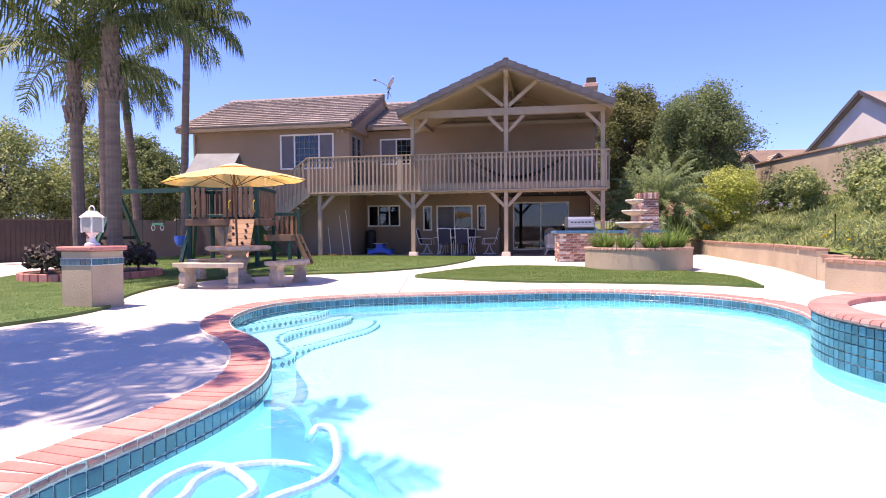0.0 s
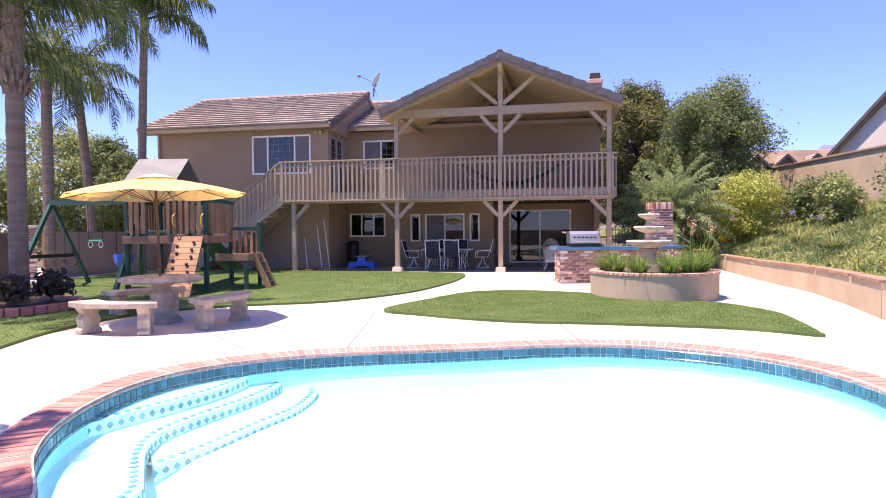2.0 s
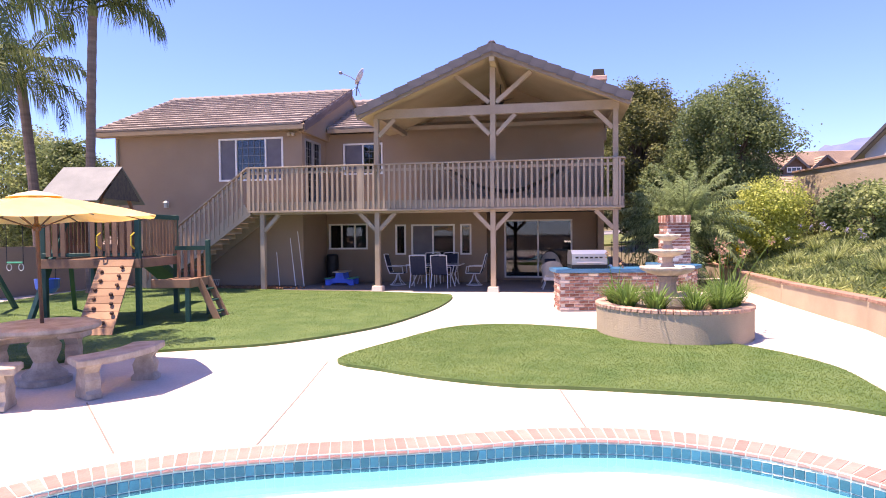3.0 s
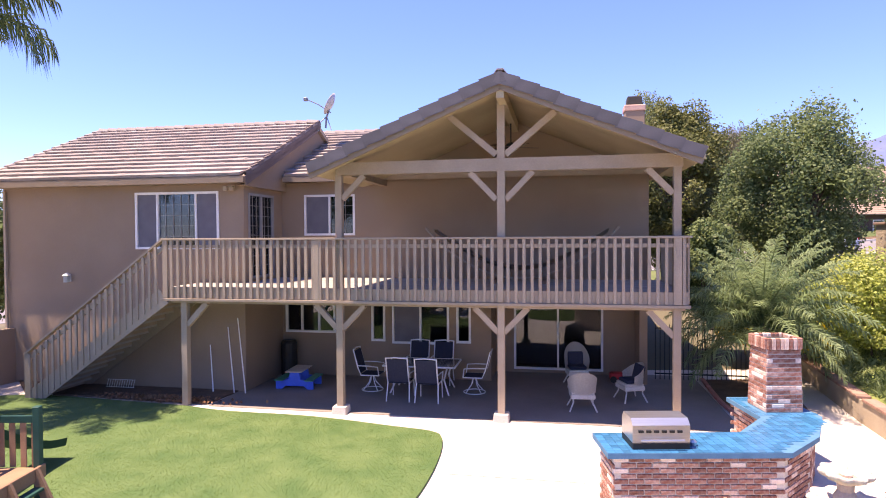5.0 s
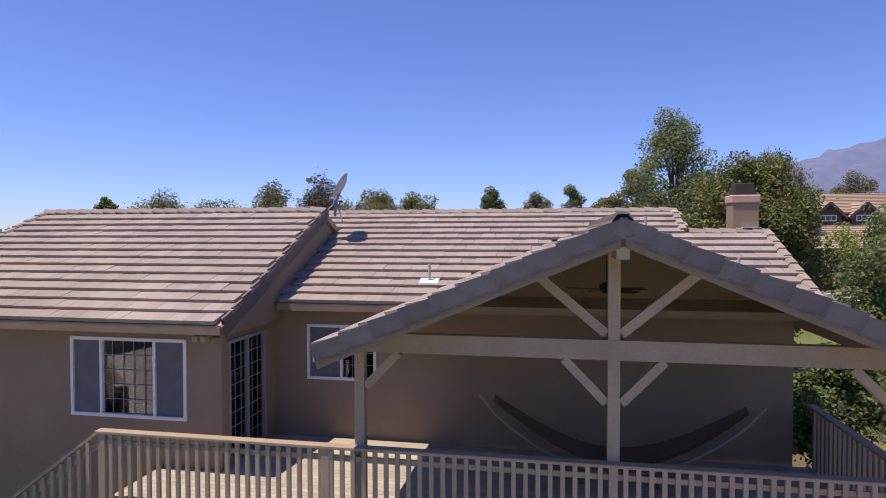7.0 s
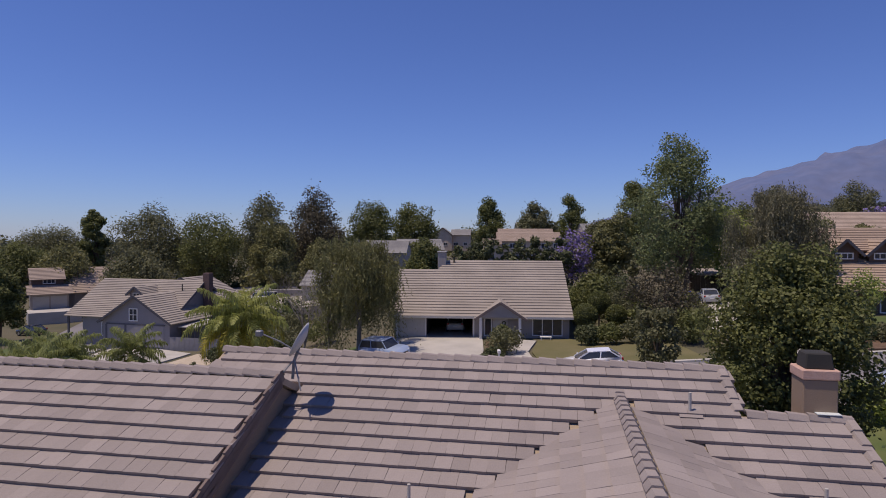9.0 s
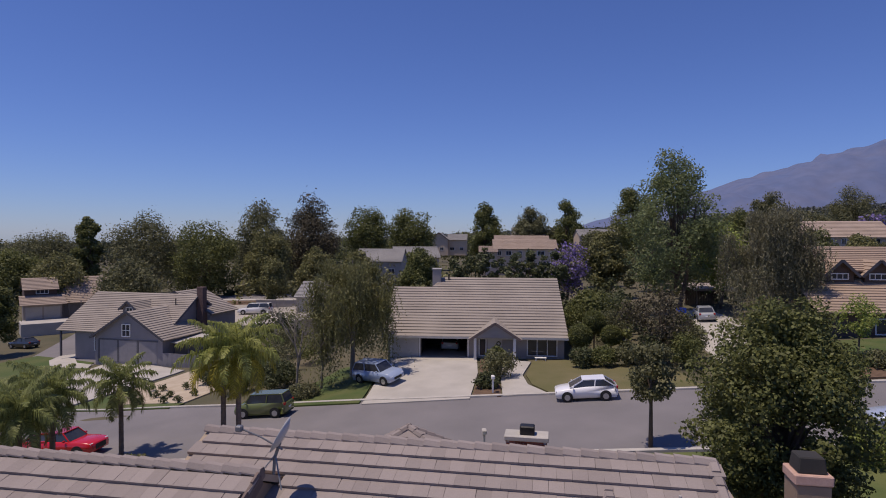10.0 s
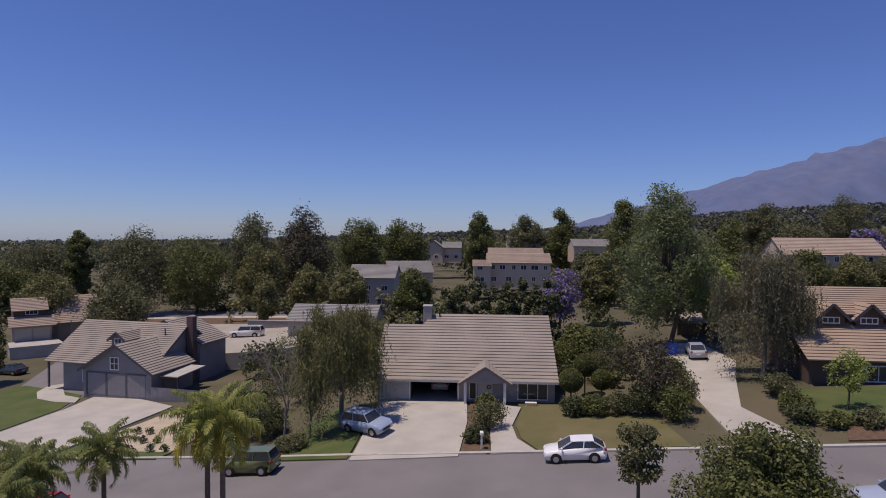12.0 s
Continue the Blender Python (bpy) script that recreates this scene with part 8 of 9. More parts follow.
for x in (9.3, 11.2):
    part("porch_post", bbox(x, x + 0.12, 1.3, 1.42, -0.3, 2.3, 0.01), GREY_TRIM, lh)
for x, y in ((5.6, 6.6), (3.2, 8.0)):
    part("vent_pipe", tube(B(), [(x, y, 5.6), (x, y, 6.7)], 0.07, 7), BLACKM, lh)
yw = thing("garden_wall", pose(-31.0, 124.5, land(-31.0, 124.5) + 2.1, 0, 0, -4), "low grey rendered garden wall behind a parked van", "wall")
part("wall", bbox(0, 14.0, -0.12, 0.12, -0.1, 1.5, 0.02), GREY_STONE, yw)
part("wall_cap", bbox(-0.05, 14.05, -0.18, 0.18, 1.5, 1.62, 0.02), KERB, yw, "pale wall cap")
lf = thing("garden_fence", lh.matrix_basis @ pose(9.1, -0.2, 0), "grey-brown timber fence beside the garage", "fence")
for k in range(40):
    part("board", box(B(), k * 0.16, k * 0.16 + 0.145, 0, 0.03, -0.2, 1.4), L_DOOR, lf)

R_ROOF = mat("orange_brown_roof", (0.38, 0.285, 0.22), (0.32, 0.24, 0.185), 0.35, 0.92, bump=0.3, spread=0.06)
R_WALL = mat("brown_siding", (0.13, 0.085, 0.065), (0.10, 0.07, 0.055), 0.8, 0.85, bump=0.3)
rh = thing("ranch_house", pose(32.6, 70.6, 3.15, 0, 0, -7), "brown two-level house with orange-brown tiled roof and dormers", "house")
part("wall", box(B(), 0, 18, 0, 13, -1, 2.6), R_WALL, rh)
part("roof", courses(B(), (-0.5, -0.9, 2.5), (19, -0.9, 2.5), (19, 4.2, 5.1), (-0.5, 4.2, 5.1), 13), R_ROOF, rh, "orange-brown tiled lower roof")
part("wall", box(B(), 0.9, 18, 4.2, 13, 4.4, 5.9), R_WALL, rh)
part("roof", slab(courses(B(), (0.5, 3.6, 5.8), (19, 3.6, 5.8), (19, 8.6, 7.9), (0.5, 8.6, 7.9), 13), [(0.5, 8.6, 7.85), (19, 8.6, 7.85), (19, 13.6, 5.7), (0.5, 13.6, 5.7)]), R_ROOF, rh, "orange-brown tiled upper roof")
for x in (2.2, 5.4, 8.6):
    gable_body(rh, x, x + 2.3, 3.4, 6.8, 5.7, 6.8, R_WALL, R_ROOF, 5, over=0.38, ridge="y", name="dormer_roof")
    pane_window(rh, x + 0.35, x + 1.85, 5.0, 5.6, 3.4, 3)
pane_window(rh, 4.5, 7.5, 0.6, 2.0, 0.0, 3)
pane_window(rh, 9.5, 12.5, 0.6, 2.0, 0.0, 3)
part("porch_floor", box(B(), 2, 18, -1.8, 0, -0.3, 0.12), BRICK, rh, "red brick porch floor")


def small_house(name, m, w, d, z1, zr, wall, roof, label, storeys=1, ridge="x", seed=1, n=12, group="houses beyond the street"):
    h = thing(name, m, label, "house", group)
    gable_body(h, 0, w, 0, d, z1, zr, wall, roof, n, ridge=ridge)
    rng = random.Random(seed)
    for s in range(storeys):
        z = 0.9 + s * 2.8
        x = 0.8
        while x < w - 1.6:
            ww = rng.choice((1.0, 1.4, 1.8))
            if x + ww < w - 0.4:
                pane_window(h, x, x + ww, z, z + 1.2, 0.0, 2)
            x += ww + rng.uniform(1.0, 2.2)
    return h


CREAM = mat("cream_stucco", (0.62, 0.49, 0.36), (0.56, 0.44, 0.33), 0.5, 0.95)
PEACH_ROOF = mat("peach_roof", (0.41, 0.32, 0.26), (0.35, 0.27, 0.215), 0.3, 0.92, spread=0.06)
GREY_ROOF = mat("grey_roof", (0.30, 0.29, 0.28), (0.25, 0.24, 0.235), 0.3, 0.92, spread=0.06)
GREY_W = mat("grey_siding", (0.42, 0.39, 0.35), (0.37, 0.345, 0.31), 0.5, 0.9)
small_house("far_house", pose(-21.2, 112, land(-15, 112) - 0.9, 0, 0, -5), 13, 9, 5.0, 6.9, GREY_W, GREY_ROOF, "grey house with a plain grey roof", 1, seed=2)
small_house("far_house", pose(-17.0, 147, land(-12, 147) + 1.5, 0, 0, -5), 9.5, 9, 6.6, 8.9, GREY_W, GREY_ROOF, "two-storey blue-grey house with patio cover", 2, seed=3)
small_house("far_house", pose(-9.5, 158, land(-4, 158) + 2.0, 0, 0, 10), 10, 9, 5.4, 7.6, CREAM, GREY_ROOF, "two-storey cream house with grey roof", 2, seed=4)
small_house("far_house", pose(-3.4, 250, 5.4, 0, 0, -5), 7, 9, 5.0, 7.6, CREAM, GREY_ROOF, "pale gabled house among trees", 1, "y", seed=5)
small_house("far_house", pose(3.4, 251, 5.4, 0, 0, -5), 7, 9, 5.0, 7.0, CREAM, GREY_ROOF, "pale house with a low grey roof", 1, seed=6)
small_house("far_house", pose(13.5, 167, land(18, 167) + 3.0, 0, 0, -3), 15, 8, 5.6, 7.6, CREAM, PEACH_ROOF, "two-storey cream house with peach tiled roof", 2, seed=7)
small_house("far_house", pose(10.0, 165, land(18, 167) + 3.0, 0, 0, -3), 4, 7, 4.8, 6.0, CREAM, PEACH_ROOF, "small cream wing with peach tiled roof", 2, seed=17)
small_house("far_house", pose(15.0, 180, land(18, 180) + 4.0, 0, 0, -3), 14, 8, 6.0, 7.8, CREAM, PEACH_ROOF, "cream house with peach tiled roof behind", 2, seed=8)
small_house("far_house", pose(27.0, 239, land(30, 239) + 6.0, 0, 0, 0), 11, 9, 6.5, 9.0, CREAM, GREY_ROOF, "distant pale house with grey roof", 1, seed=9)
small_house("far_house", pose(73.0, 146, land(75, 146) + 3.4, 0, 0, -8), 20, 12, 5.4, 8.6, CREAM, PEACH_ROOF, "large two-storey cream house with peach roof", 2, seed=10)
small_house("far_house", pose(45.6, 218, land(50, 218) + 6.5, 0, 0, 0), 12, 9, 4.5, 6.6, CREAM, GREY_ROOF, "distant cream house on a rise", 1, seed=11)
TAN_ROOF = mat("tan_brown_roof", (0.36, 0.285, 0.235), (0.30, 0.235, 0.195), 0.35, 0.92, bump=0.3, spread=0.06)
TAUPE = mat("taupe_siding", (0.34, 0.29, 0.25), (0.29, 0.25, 0.215), 0.6, 0.9, bump=0.2)
HZ = -2.1
bh = thing("far_house", pose(-66.8, 118.4, HZ, 0, 0, 37), "brown two-level house with tan roof and two garage doors", "house", "houses beyond the street")
part("wall", box(B(), 0, 5.4, 0, 3.4, -0.6, 2.5), TAUPE, bh)
for k in range(2):
    garage_door(bh, 0.3 + k * 2.55, 2.6 + k * 2.55, 0.0, 2.05, 0.0, GREY_W)
part("roof", courses(B(), (-0.5, -0.7, 2.4), (6.0, -0.7, 2.4), (6.0, 2.4, 3.75), (-0.5, 2.4, 3.75), 7), TAN_ROOF, bh, "tan skirt roof over the garage")
gable_body(bh, 3.0, 13.0, 3.6, 14.5, 2.6, 6.3, TAUPE, TAN_ROOF, 16, ridge="x", over=0.7)
gable_body(bh, 0.3, 4.9, 2.4, 8.5, 5.0, 6.5, R_WALL, TAN_ROOF, 9, ridge="x", over=0.6)
pane_window(bh, 1.9, 3.7, 3.95, 4.75, 2.4, 3)
for x in (6.6, 8.4, 10.2, 12.0):
    part("porch_post", bbox(x, x + 0.18, 3.0, 3.18, -0.5, 2.5, 0.01), TAUPE, bh)
patch("driveway", [tuple((bh.matrix_basis @ Vector((u, v, 0)))[:2]) for u, v in ((-0.6, -0.05), (-0.6, -5.5), (6.6, -5.5), (6.2, -0.05))], HZ - 0.03 - land(-65, 118), DRIVE, "pale concrete garage drive", "driveway", thick=2.4)
cp = thing("carport", pose(31.0, 91.6, land(33, 92) + 0.1, 0, 0, -7), "low open carport on timber posts at the end of a drive", "carport")
part("roof", slab(B(), [(-0.4, -0.4, 2.25), (4.6, -0.4, 2.25), (4.6, 5.4, 2.6), (-0.4, 5.4, 2.6)], 0.14), TAUPE, cp, "flat taupe roof")
part("fascia", bbox(-0.42, 4.62, -0.47, -0.405, 2.05, 2.3, 0.01), TAN_ROOF, cp)
for x in (0.0, 4.05):
    for y in (0.0, 4.9):
        part("post", bbox(x, x + 0.14, y, y + 0.14, -0.4, 2.2, 0.01), R_WALL, cp)
for k in range(22):
    part("board", box(B(), k * 0.2, k * 0.2 + 0.185, 5.1, 5.13, -0.3, 1.9), R_WALL, cp)

# front wing and brick chimney of the near house
part("front_wing", box(B(), -5.0, 1.2, 13.62, 18.0, -0.5, 3.3), STUCCO, house)
bm = B()
pk = Vector((-2.45, 16.0, 5.27))
cs = [Vector(c) for c in ((-6.2, 12.9, 3.0), (3.0, 12.9, 3.0), (1.6, 18.6, 3.0), (-5.8, 18.6, 3.0))]
for a, b in zip(cs, cs[1:] + cs[:1]):
    courses(bm, a, b, pk, pk, 8, 0.05)
wr = part("hip_roof", bm, ROOF, house, "tiled hip roof of the front wing")
for c in cs:
    ridge_caps(wr, c + Vector((0, 0, 0.08)), pk + Vector((0, 0, 0.08)))
fc = thing("brick_chimney", HOUSE @ pose(1.55, 18.4, -0.42), "red brick chimney with concrete crown on the street side", "chimney")
part("core", box(B(), -0.74, 0.74, -0.36, 0.36, -0.5, 4.75), MORTAR, fc)
cb = piece_mesh("chimney_brick", 0.205, 0.03, 0.068, BRICK, 0.006)
for r in range(26):
    for side, half, off in ((0, 0.74, 0.365), (1, 0.36, 0.745), (2, 0.74, 0.365), (3, 0.36, 0.745)):
        k = -half + 0.105 + (0.105 if r % 2 else 0)
        while k < half - 0.03:
            o = new("brick", cb)
            o.parent, o.matrix_basis = fc, pose(0, 0, 0, 0, 0, 90 * side) @ pose(k, -off, 2.75 + r * 0.077)
            k += 0.214
part("crown", bbox(-0.82, 0.82, -0.44, 0.44, 4.75, 4.92, 0.02), KERB, fc, "pale concrete crown")
part("cap", bbox(-0.25, 0.3, -0.22, 0.22, 4.92, 5.25, 0.04), BLACKM, fc, "dark metal flue cap")

# ---- vehicles ----
TYRE = mat("tyre_rubber", (0.02, 0.02, 0.02), (0.03, 0.03, 0.03), 10, 0.85)
RIM = mat("alloy_rim", (0.55, 0.55, 0.57), (0.45, 0.45, 0.47), 10, 0.3, 0.8)
LAMP = mat("lamp_lens", (0.75, 0.76, 0.78), None, 5, 0.1, bump=0)
TAIL = mat("tail_lens", (0.45, 0.02, 0.02), None, 5, 0.15, bump=0)


def paint(name, c):
    m = mat(name, c, tuple(v * 0.93 for v in c), 1.0, 0.25, 0.0, bump=0, spec=0.6)
    m.node_tree.nodes["Principled BSDF"].inputs["Coat Weight"].default_value = 0.6
    return m


def vehicle(name, m, label, category, color, ln, wd, ht, hood, belt, f0, f1, r1, r0, bed=False, wheel=0.31, nose=0.68):
    """A car facing -x: lower body, cabin glass, roof, pillars, wheels, lamps. f0..r0: foot and head of windscreen, head and foot of rear glass, as parts of the length."""
    car = thing(name, m, label, category)
    X = lambda f: -ln / 2 + ln * f
    hw = wd / 2
    tail = belt if r0 > 0.93 or bed else hood * 1.04
    prof = [(0.0, 0.42, nose), (0.012, 0.30, nose), (0.05, 0.24, hood * 0.90), (0.14, 0.22, hood * 0.97), (f0, 0.22, hood * 1.02), (0.5, 0.22, belt), (r0 if not bed else 0.62, 0.22, belt), (0.94, 0.24, tail), (0.985, 0.30, tail * 0.97), (1.0, 0.42, tail * 0.9)]
    bm = B()
    rings = []
    for f, zb, zt in prof:
        w = hw * (0.80 if f in (0.0, 1.0) else 0.90 if f in (0.012, 0.985) else 1.0)
        zm = zb + (zt - zb) * 0.55
        rings.append([bm.verts.new((X(f), s * a, z)) for s, a, z in ((-1, w * 0.93, zb), (-1, w, zm), (-1, w * 0.95, zt - 0.03), (-1, w * 0.86, zt), (1, w * 0.86, zt), (1, w * 0.95, zt - 0.03), (1, w, zm), (1, w * 0.93, zb))])
    for p, q in zip(rings, rings[1:]):
        for k in range(8):
            bm.faces.new((p[k], p[(k + 1) % 8], q[(k + 1) % 8], q[k]))
    bm.faces.new(rings[0]), bm.faces.new(rings[-1][::-1])
    bmesh.ops.recalc_face_normals(bm, faces=bm.faces)
    smoothed(part("body", bm, color, car))
    gl = [(f0, belt - 0.05, 0.86), (f1, ht - 0.06, 0.70), (r1, ht - 0.06, 0.70), (r0, belt - 0.05, 0.84)]
    bm = B()
    lo = [bm.verts.new((X(f), s * hw * k, z)) for f, z, k in gl for s in (-1, 1)]
    bm.faces.new((lo[0], lo[2], lo[4], lo[6])), bm.faces.new((lo[7], lo[5], lo[3], lo[1]))
    bm.faces.new((lo[1], lo[3], lo[2], lo[0])), bm.faces.new((lo[4], lo[5], lo[7], lo[6])), bm.faces.new((lo[2], lo[3], lo[5], lo[4]))
    bmesh.ops.recalc_face_normals(bm, faces=bm.faces)
    part("cabin_glass", bm, GLASSY, car, "dark car glass")
    bm = B()
    lathe_pts = [(X(f1) - 0.06, 0.68), (X(f1 + 0.05), 0.715), (X(r1 - 0.05), 0.715), (X(r1) + 0.06, 0.68)]
    bmr = prism(B(), [(x, -hw * k) for x, k in lathe_pts] + [(x, hw * k) for x, k in reversed(lathe_pts)], ht - 0.075, ht - 0.01)
    part("roof", bevel(bmr, 0.02), color, car)
    for s in (-1, 1):
        for (fa, fb) in ((f0, f1), (r0, r1), ((f0 + r0) / 2 + 0.03, (f1 + r1) / 2 + 0.03)):
            part("pillar", beam(B(), (X(fa), s * hw * 0.86, belt - 0.05), (X(fb), s * hw * 0.712, ht - 0.05), 0.05, 0.07), color, car)
        part("mirror", bbox(X(f0) + 0.15, X(f0) + 0.27, s * hw * 1.05 - 0.07, s * hw * 1.05 + 0.07, belt - 0.02, belt + 0.1, 0.02), color, car)
        part("headlight", bbox(X(0.012), X(0.07), s * hw * 0.74 - 0.14, s * hw * 0.74 + 0.12, nose - 0.1, nose + 0.03, 0.02), LAMP, car)
        part("tail_light", bbox(X(0.965), X(1.0) + 0.005, s * hw * 0.78 - 0.1, s * hw * 0.78 + 0.1, belt - 0.2, belt - 0.02, 0.02), TAIL, car)
        for f in (0.19, 0.80):
            bm = lathe(B(), [(wheel * 0.62, -0.11), (wheel, -0.09), (wheel, 0.09), (wheel * 0.62, 0.11)], 24)
            bmesh.ops.transform(bm, matrix=Matrix.Translation((X(f), s * (hw - 0.08), wheel)) @ pose(0, 0, 0, 90), verts=bm.verts)
            ty = part("wheel", bm, TYRE, car, "black tyre")
            bm = lathe(B(), [(wheel * 0.60, -0.005), (wheel * 0.60, 0.02), (wheel * 0.15, 0.03), (0.02, 0.035)], 20)
            bmesh.ops.transform(bm, matrix=Matrix.Translation((X(f), s * (hw + 0.028), wheel)) @ pose(0, 0, 0, -90 * s), verts=bm.verts)
            part("rim", bm, RIM, ty, "alloy rim")
            bm = lathe(B(), [(wheel * 1.16, -0.01), (wheel * 1.16, 0.01)], 24)
            bmesh.ops.transform(bm, matrix=Matrix.Translation((X(f), s * (hw - 0.008), wheel + 0.02)) @ pose(0, 0, 0, 90), verts=bm.verts)
            part("wheel_arch", bm, BLACKM, car)
    part("grille", bbox(X(0.0) - 0.01, X(0.02), -hw * 0.5, hw * 0.5, 0.40, nose - 0.08, 0.01), BLACKM, car)
    part("plate", bbox(X(1.0) - 0.01, X(1.0) + 0.015, -0.2, 0.2, 0.55, 0.65, 0.004), WHITE, car)
    if bed:
        part("bed", box(B(), X(0.62), X(0.97), -hw * 0.82, hw * 0.82, belt - 0.02, belt + 0.012), BLACKM, car, "dark open load bed")
        for s in (-1, 1):
            part("bed_side", bbox(X(0.61), X(0.985), s * hw * 0.9 - 0.05, s * hw * 0.9 + 0.05, belt - 0.02, belt + 0.10, 0.015), color, car)
        part("tailgate", bbox(X(0.965), X(0.99), -hw * 0.88, hw * 0.88, belt - 0.02, belt + 0.10, 0.015), color, car)
    return car


def on_road(x, y, rz, lift=0.03):
    e = 0.5
    nx, ny = -(land(x + e, y) - land(x - e, y)) / (2 * e), -(land(x, y + e) - land(x, y - e)) / (2 * e)
    up = Vector((nx, ny, 1)).normalized()
    fx = Vector((math.cos(radians(rz)), math.sin(radians(rz)), 0))
    fx = (fx - fx.dot(up) * up).normalized()
    rot = Matrix((fx, up.cross(fx), up)).transposed().to_4x4()
    return Matrix.Translation((x, y, land(x, y) + lift)) @ rot


vehicle("hatchback_car", on_road(10.2, 58.95, -9, 0.035), "white five-door hatchback parked at the kerb", "car", paint("white_car_paint", (0.93, 0.93, 0.94)), 4.0, 1.75, 1.38, 0.84, 0.93, 0.24, 0.46, 0.80, 0.97)
vehicle("sport_utility_car", on_road(-11.7, 61.6, -10, 0.035), "dark green boxy sport utility car parked at the kerb", "car", paint("green_car_paint", (0.14, 0.17, 0.06)), 3.85, 1.7, 1.62, 0.98, 1.02, 0.22, 0.33, 0.93, 0.985, wheel=0.33)
vehicle("sport_utility_car", on_road(-4.3, 67.4, 144, 0.125), "silver-blue sport utility car on a driveway", "car", paint("silver_blue_paint", (0.34, 0.42, 0.58)), 4.2, 1.75, 1.62, 0.98, 1.04, 0.27, 0.38, 0.90, 0.98, wheel=0.34)
vehicle("pickup_truck", on_road(-22.5, 56.4, 172, 0.035), "bright red pickup truck parked in the street", "truck", paint("red_truck_paint", (0.62, 0.015, 0.02)), 4.9, 1.8, 1.55, 0.98, 1.05, 0.30, 0.40, 0.56, 0.62, bed=True, wheel=0.35, nose=0.8)
vehicle("sedan_car", on_road(24.4, 48.9, -10, 0.035), "pale blue sedan parked at the kerb", "car", paint("pale_blue_paint", (0.40, 0.46, 0.58)), 4.4, 1.75, 1.42, 0.88, 0.95, 0.28, 0.42, 0.74, 0.88)
vehicle("sedan_car", on_road(28.3, 83.0, -105, 0.145), "silver sedan parked on the long driveway", "car", paint("silver_paint", (0.42, 0.44, 0.47)), 4.3, 1.75, 1.42, 0.88, 0.95, 0.28, 0.42, 0.74, 0.88)
vehicle("pickup_truck", on_road(-28.6, 116, -4, 2.21), "white pickup truck with a camper shell", "truck", paint("white_truck_paint", (0.74, 0.74, 0.74)), 5.3, 1.85, 1.75, 1.02, 1.1, 0.26, 0.36, 0.95, 0.985, wheel=0.36, nose=0.85)
vehicle("sedan_car", pose(1.6, 78.6, 0.96, 0, 0, -94), "white car parked inside the open garage", "car", paint("cream_paint", (0.70, 0.70, 0.68)), 4.2, 1.7, 1.4, 0.88, 0.95, 0.28, 0.42, 0.74, 0.88)
vehicle("sedan_car", on_road(-57.0, 104, -20, 0.035), "dark sedan parked by the side street", "car", paint("dark_paint", (0.03, 0.035, 0.05)), 4.3, 1.75, 1.42, 0.88, 0.95, 0.28, 0.42, 0.74, 0.88)
binm = thing("wheeled_bin", pose(26.6, 85.0, land(26.6, 85.0) + 0.12), "blue wheeled refuse bin on the driveway", "bin")
part("body", box(B(), -0.35, 0.35, -0.35, 0.35, 0, 1.05, None, 1.15), BLUE_P, binm)
part("lid", bbox(-0.43, 0.43, -0.45, 0.43, 1.05, 1.13, 0.02), BLUE_P, binm)
mb = thing("mailbox", pose(2.85, 50.3, land(2.85, 50.3)), "white post mailbox beside the kerb", "mailbox")
part("post", bbox(-0.06, 0.06, -0.06, 0.06, 0, 1.1, 0.01), KERB, mb)
part("box", bbox(-0.12, 0.12, -0.26, 0.22, 1.1, 1.34, 0.05, None, 2), KERB, mb)
mb2 = thing("mailbox", pose(4.3, 62.0, land(4.3, 62.0) + 0.1), "white post mailbox beside the planted island", "mailbox")
part("post", bbox(-0.06, 0.06, -0.06, 0.06, 0, 1.0, 0.01), WHITE, mb2)
part("box", bbox(-0.12, 0.12, -0.26, 0.22, 1.0, 1.24, 0.05, None, 2), WHITE, mb2)

# ---- trees and shrubs on the street side ----
LEAF_WEEP = leaf_mat("weeping_leaf", (0.185, 0.18, 0.105), (0.26, 0.24, 0.15), 0.35)
LEAF_POPLAR = leaf_mat("poplar_leaf", (0.165, 0.205, 0.09), (0.22, 0.255, 0.115), 0.45)


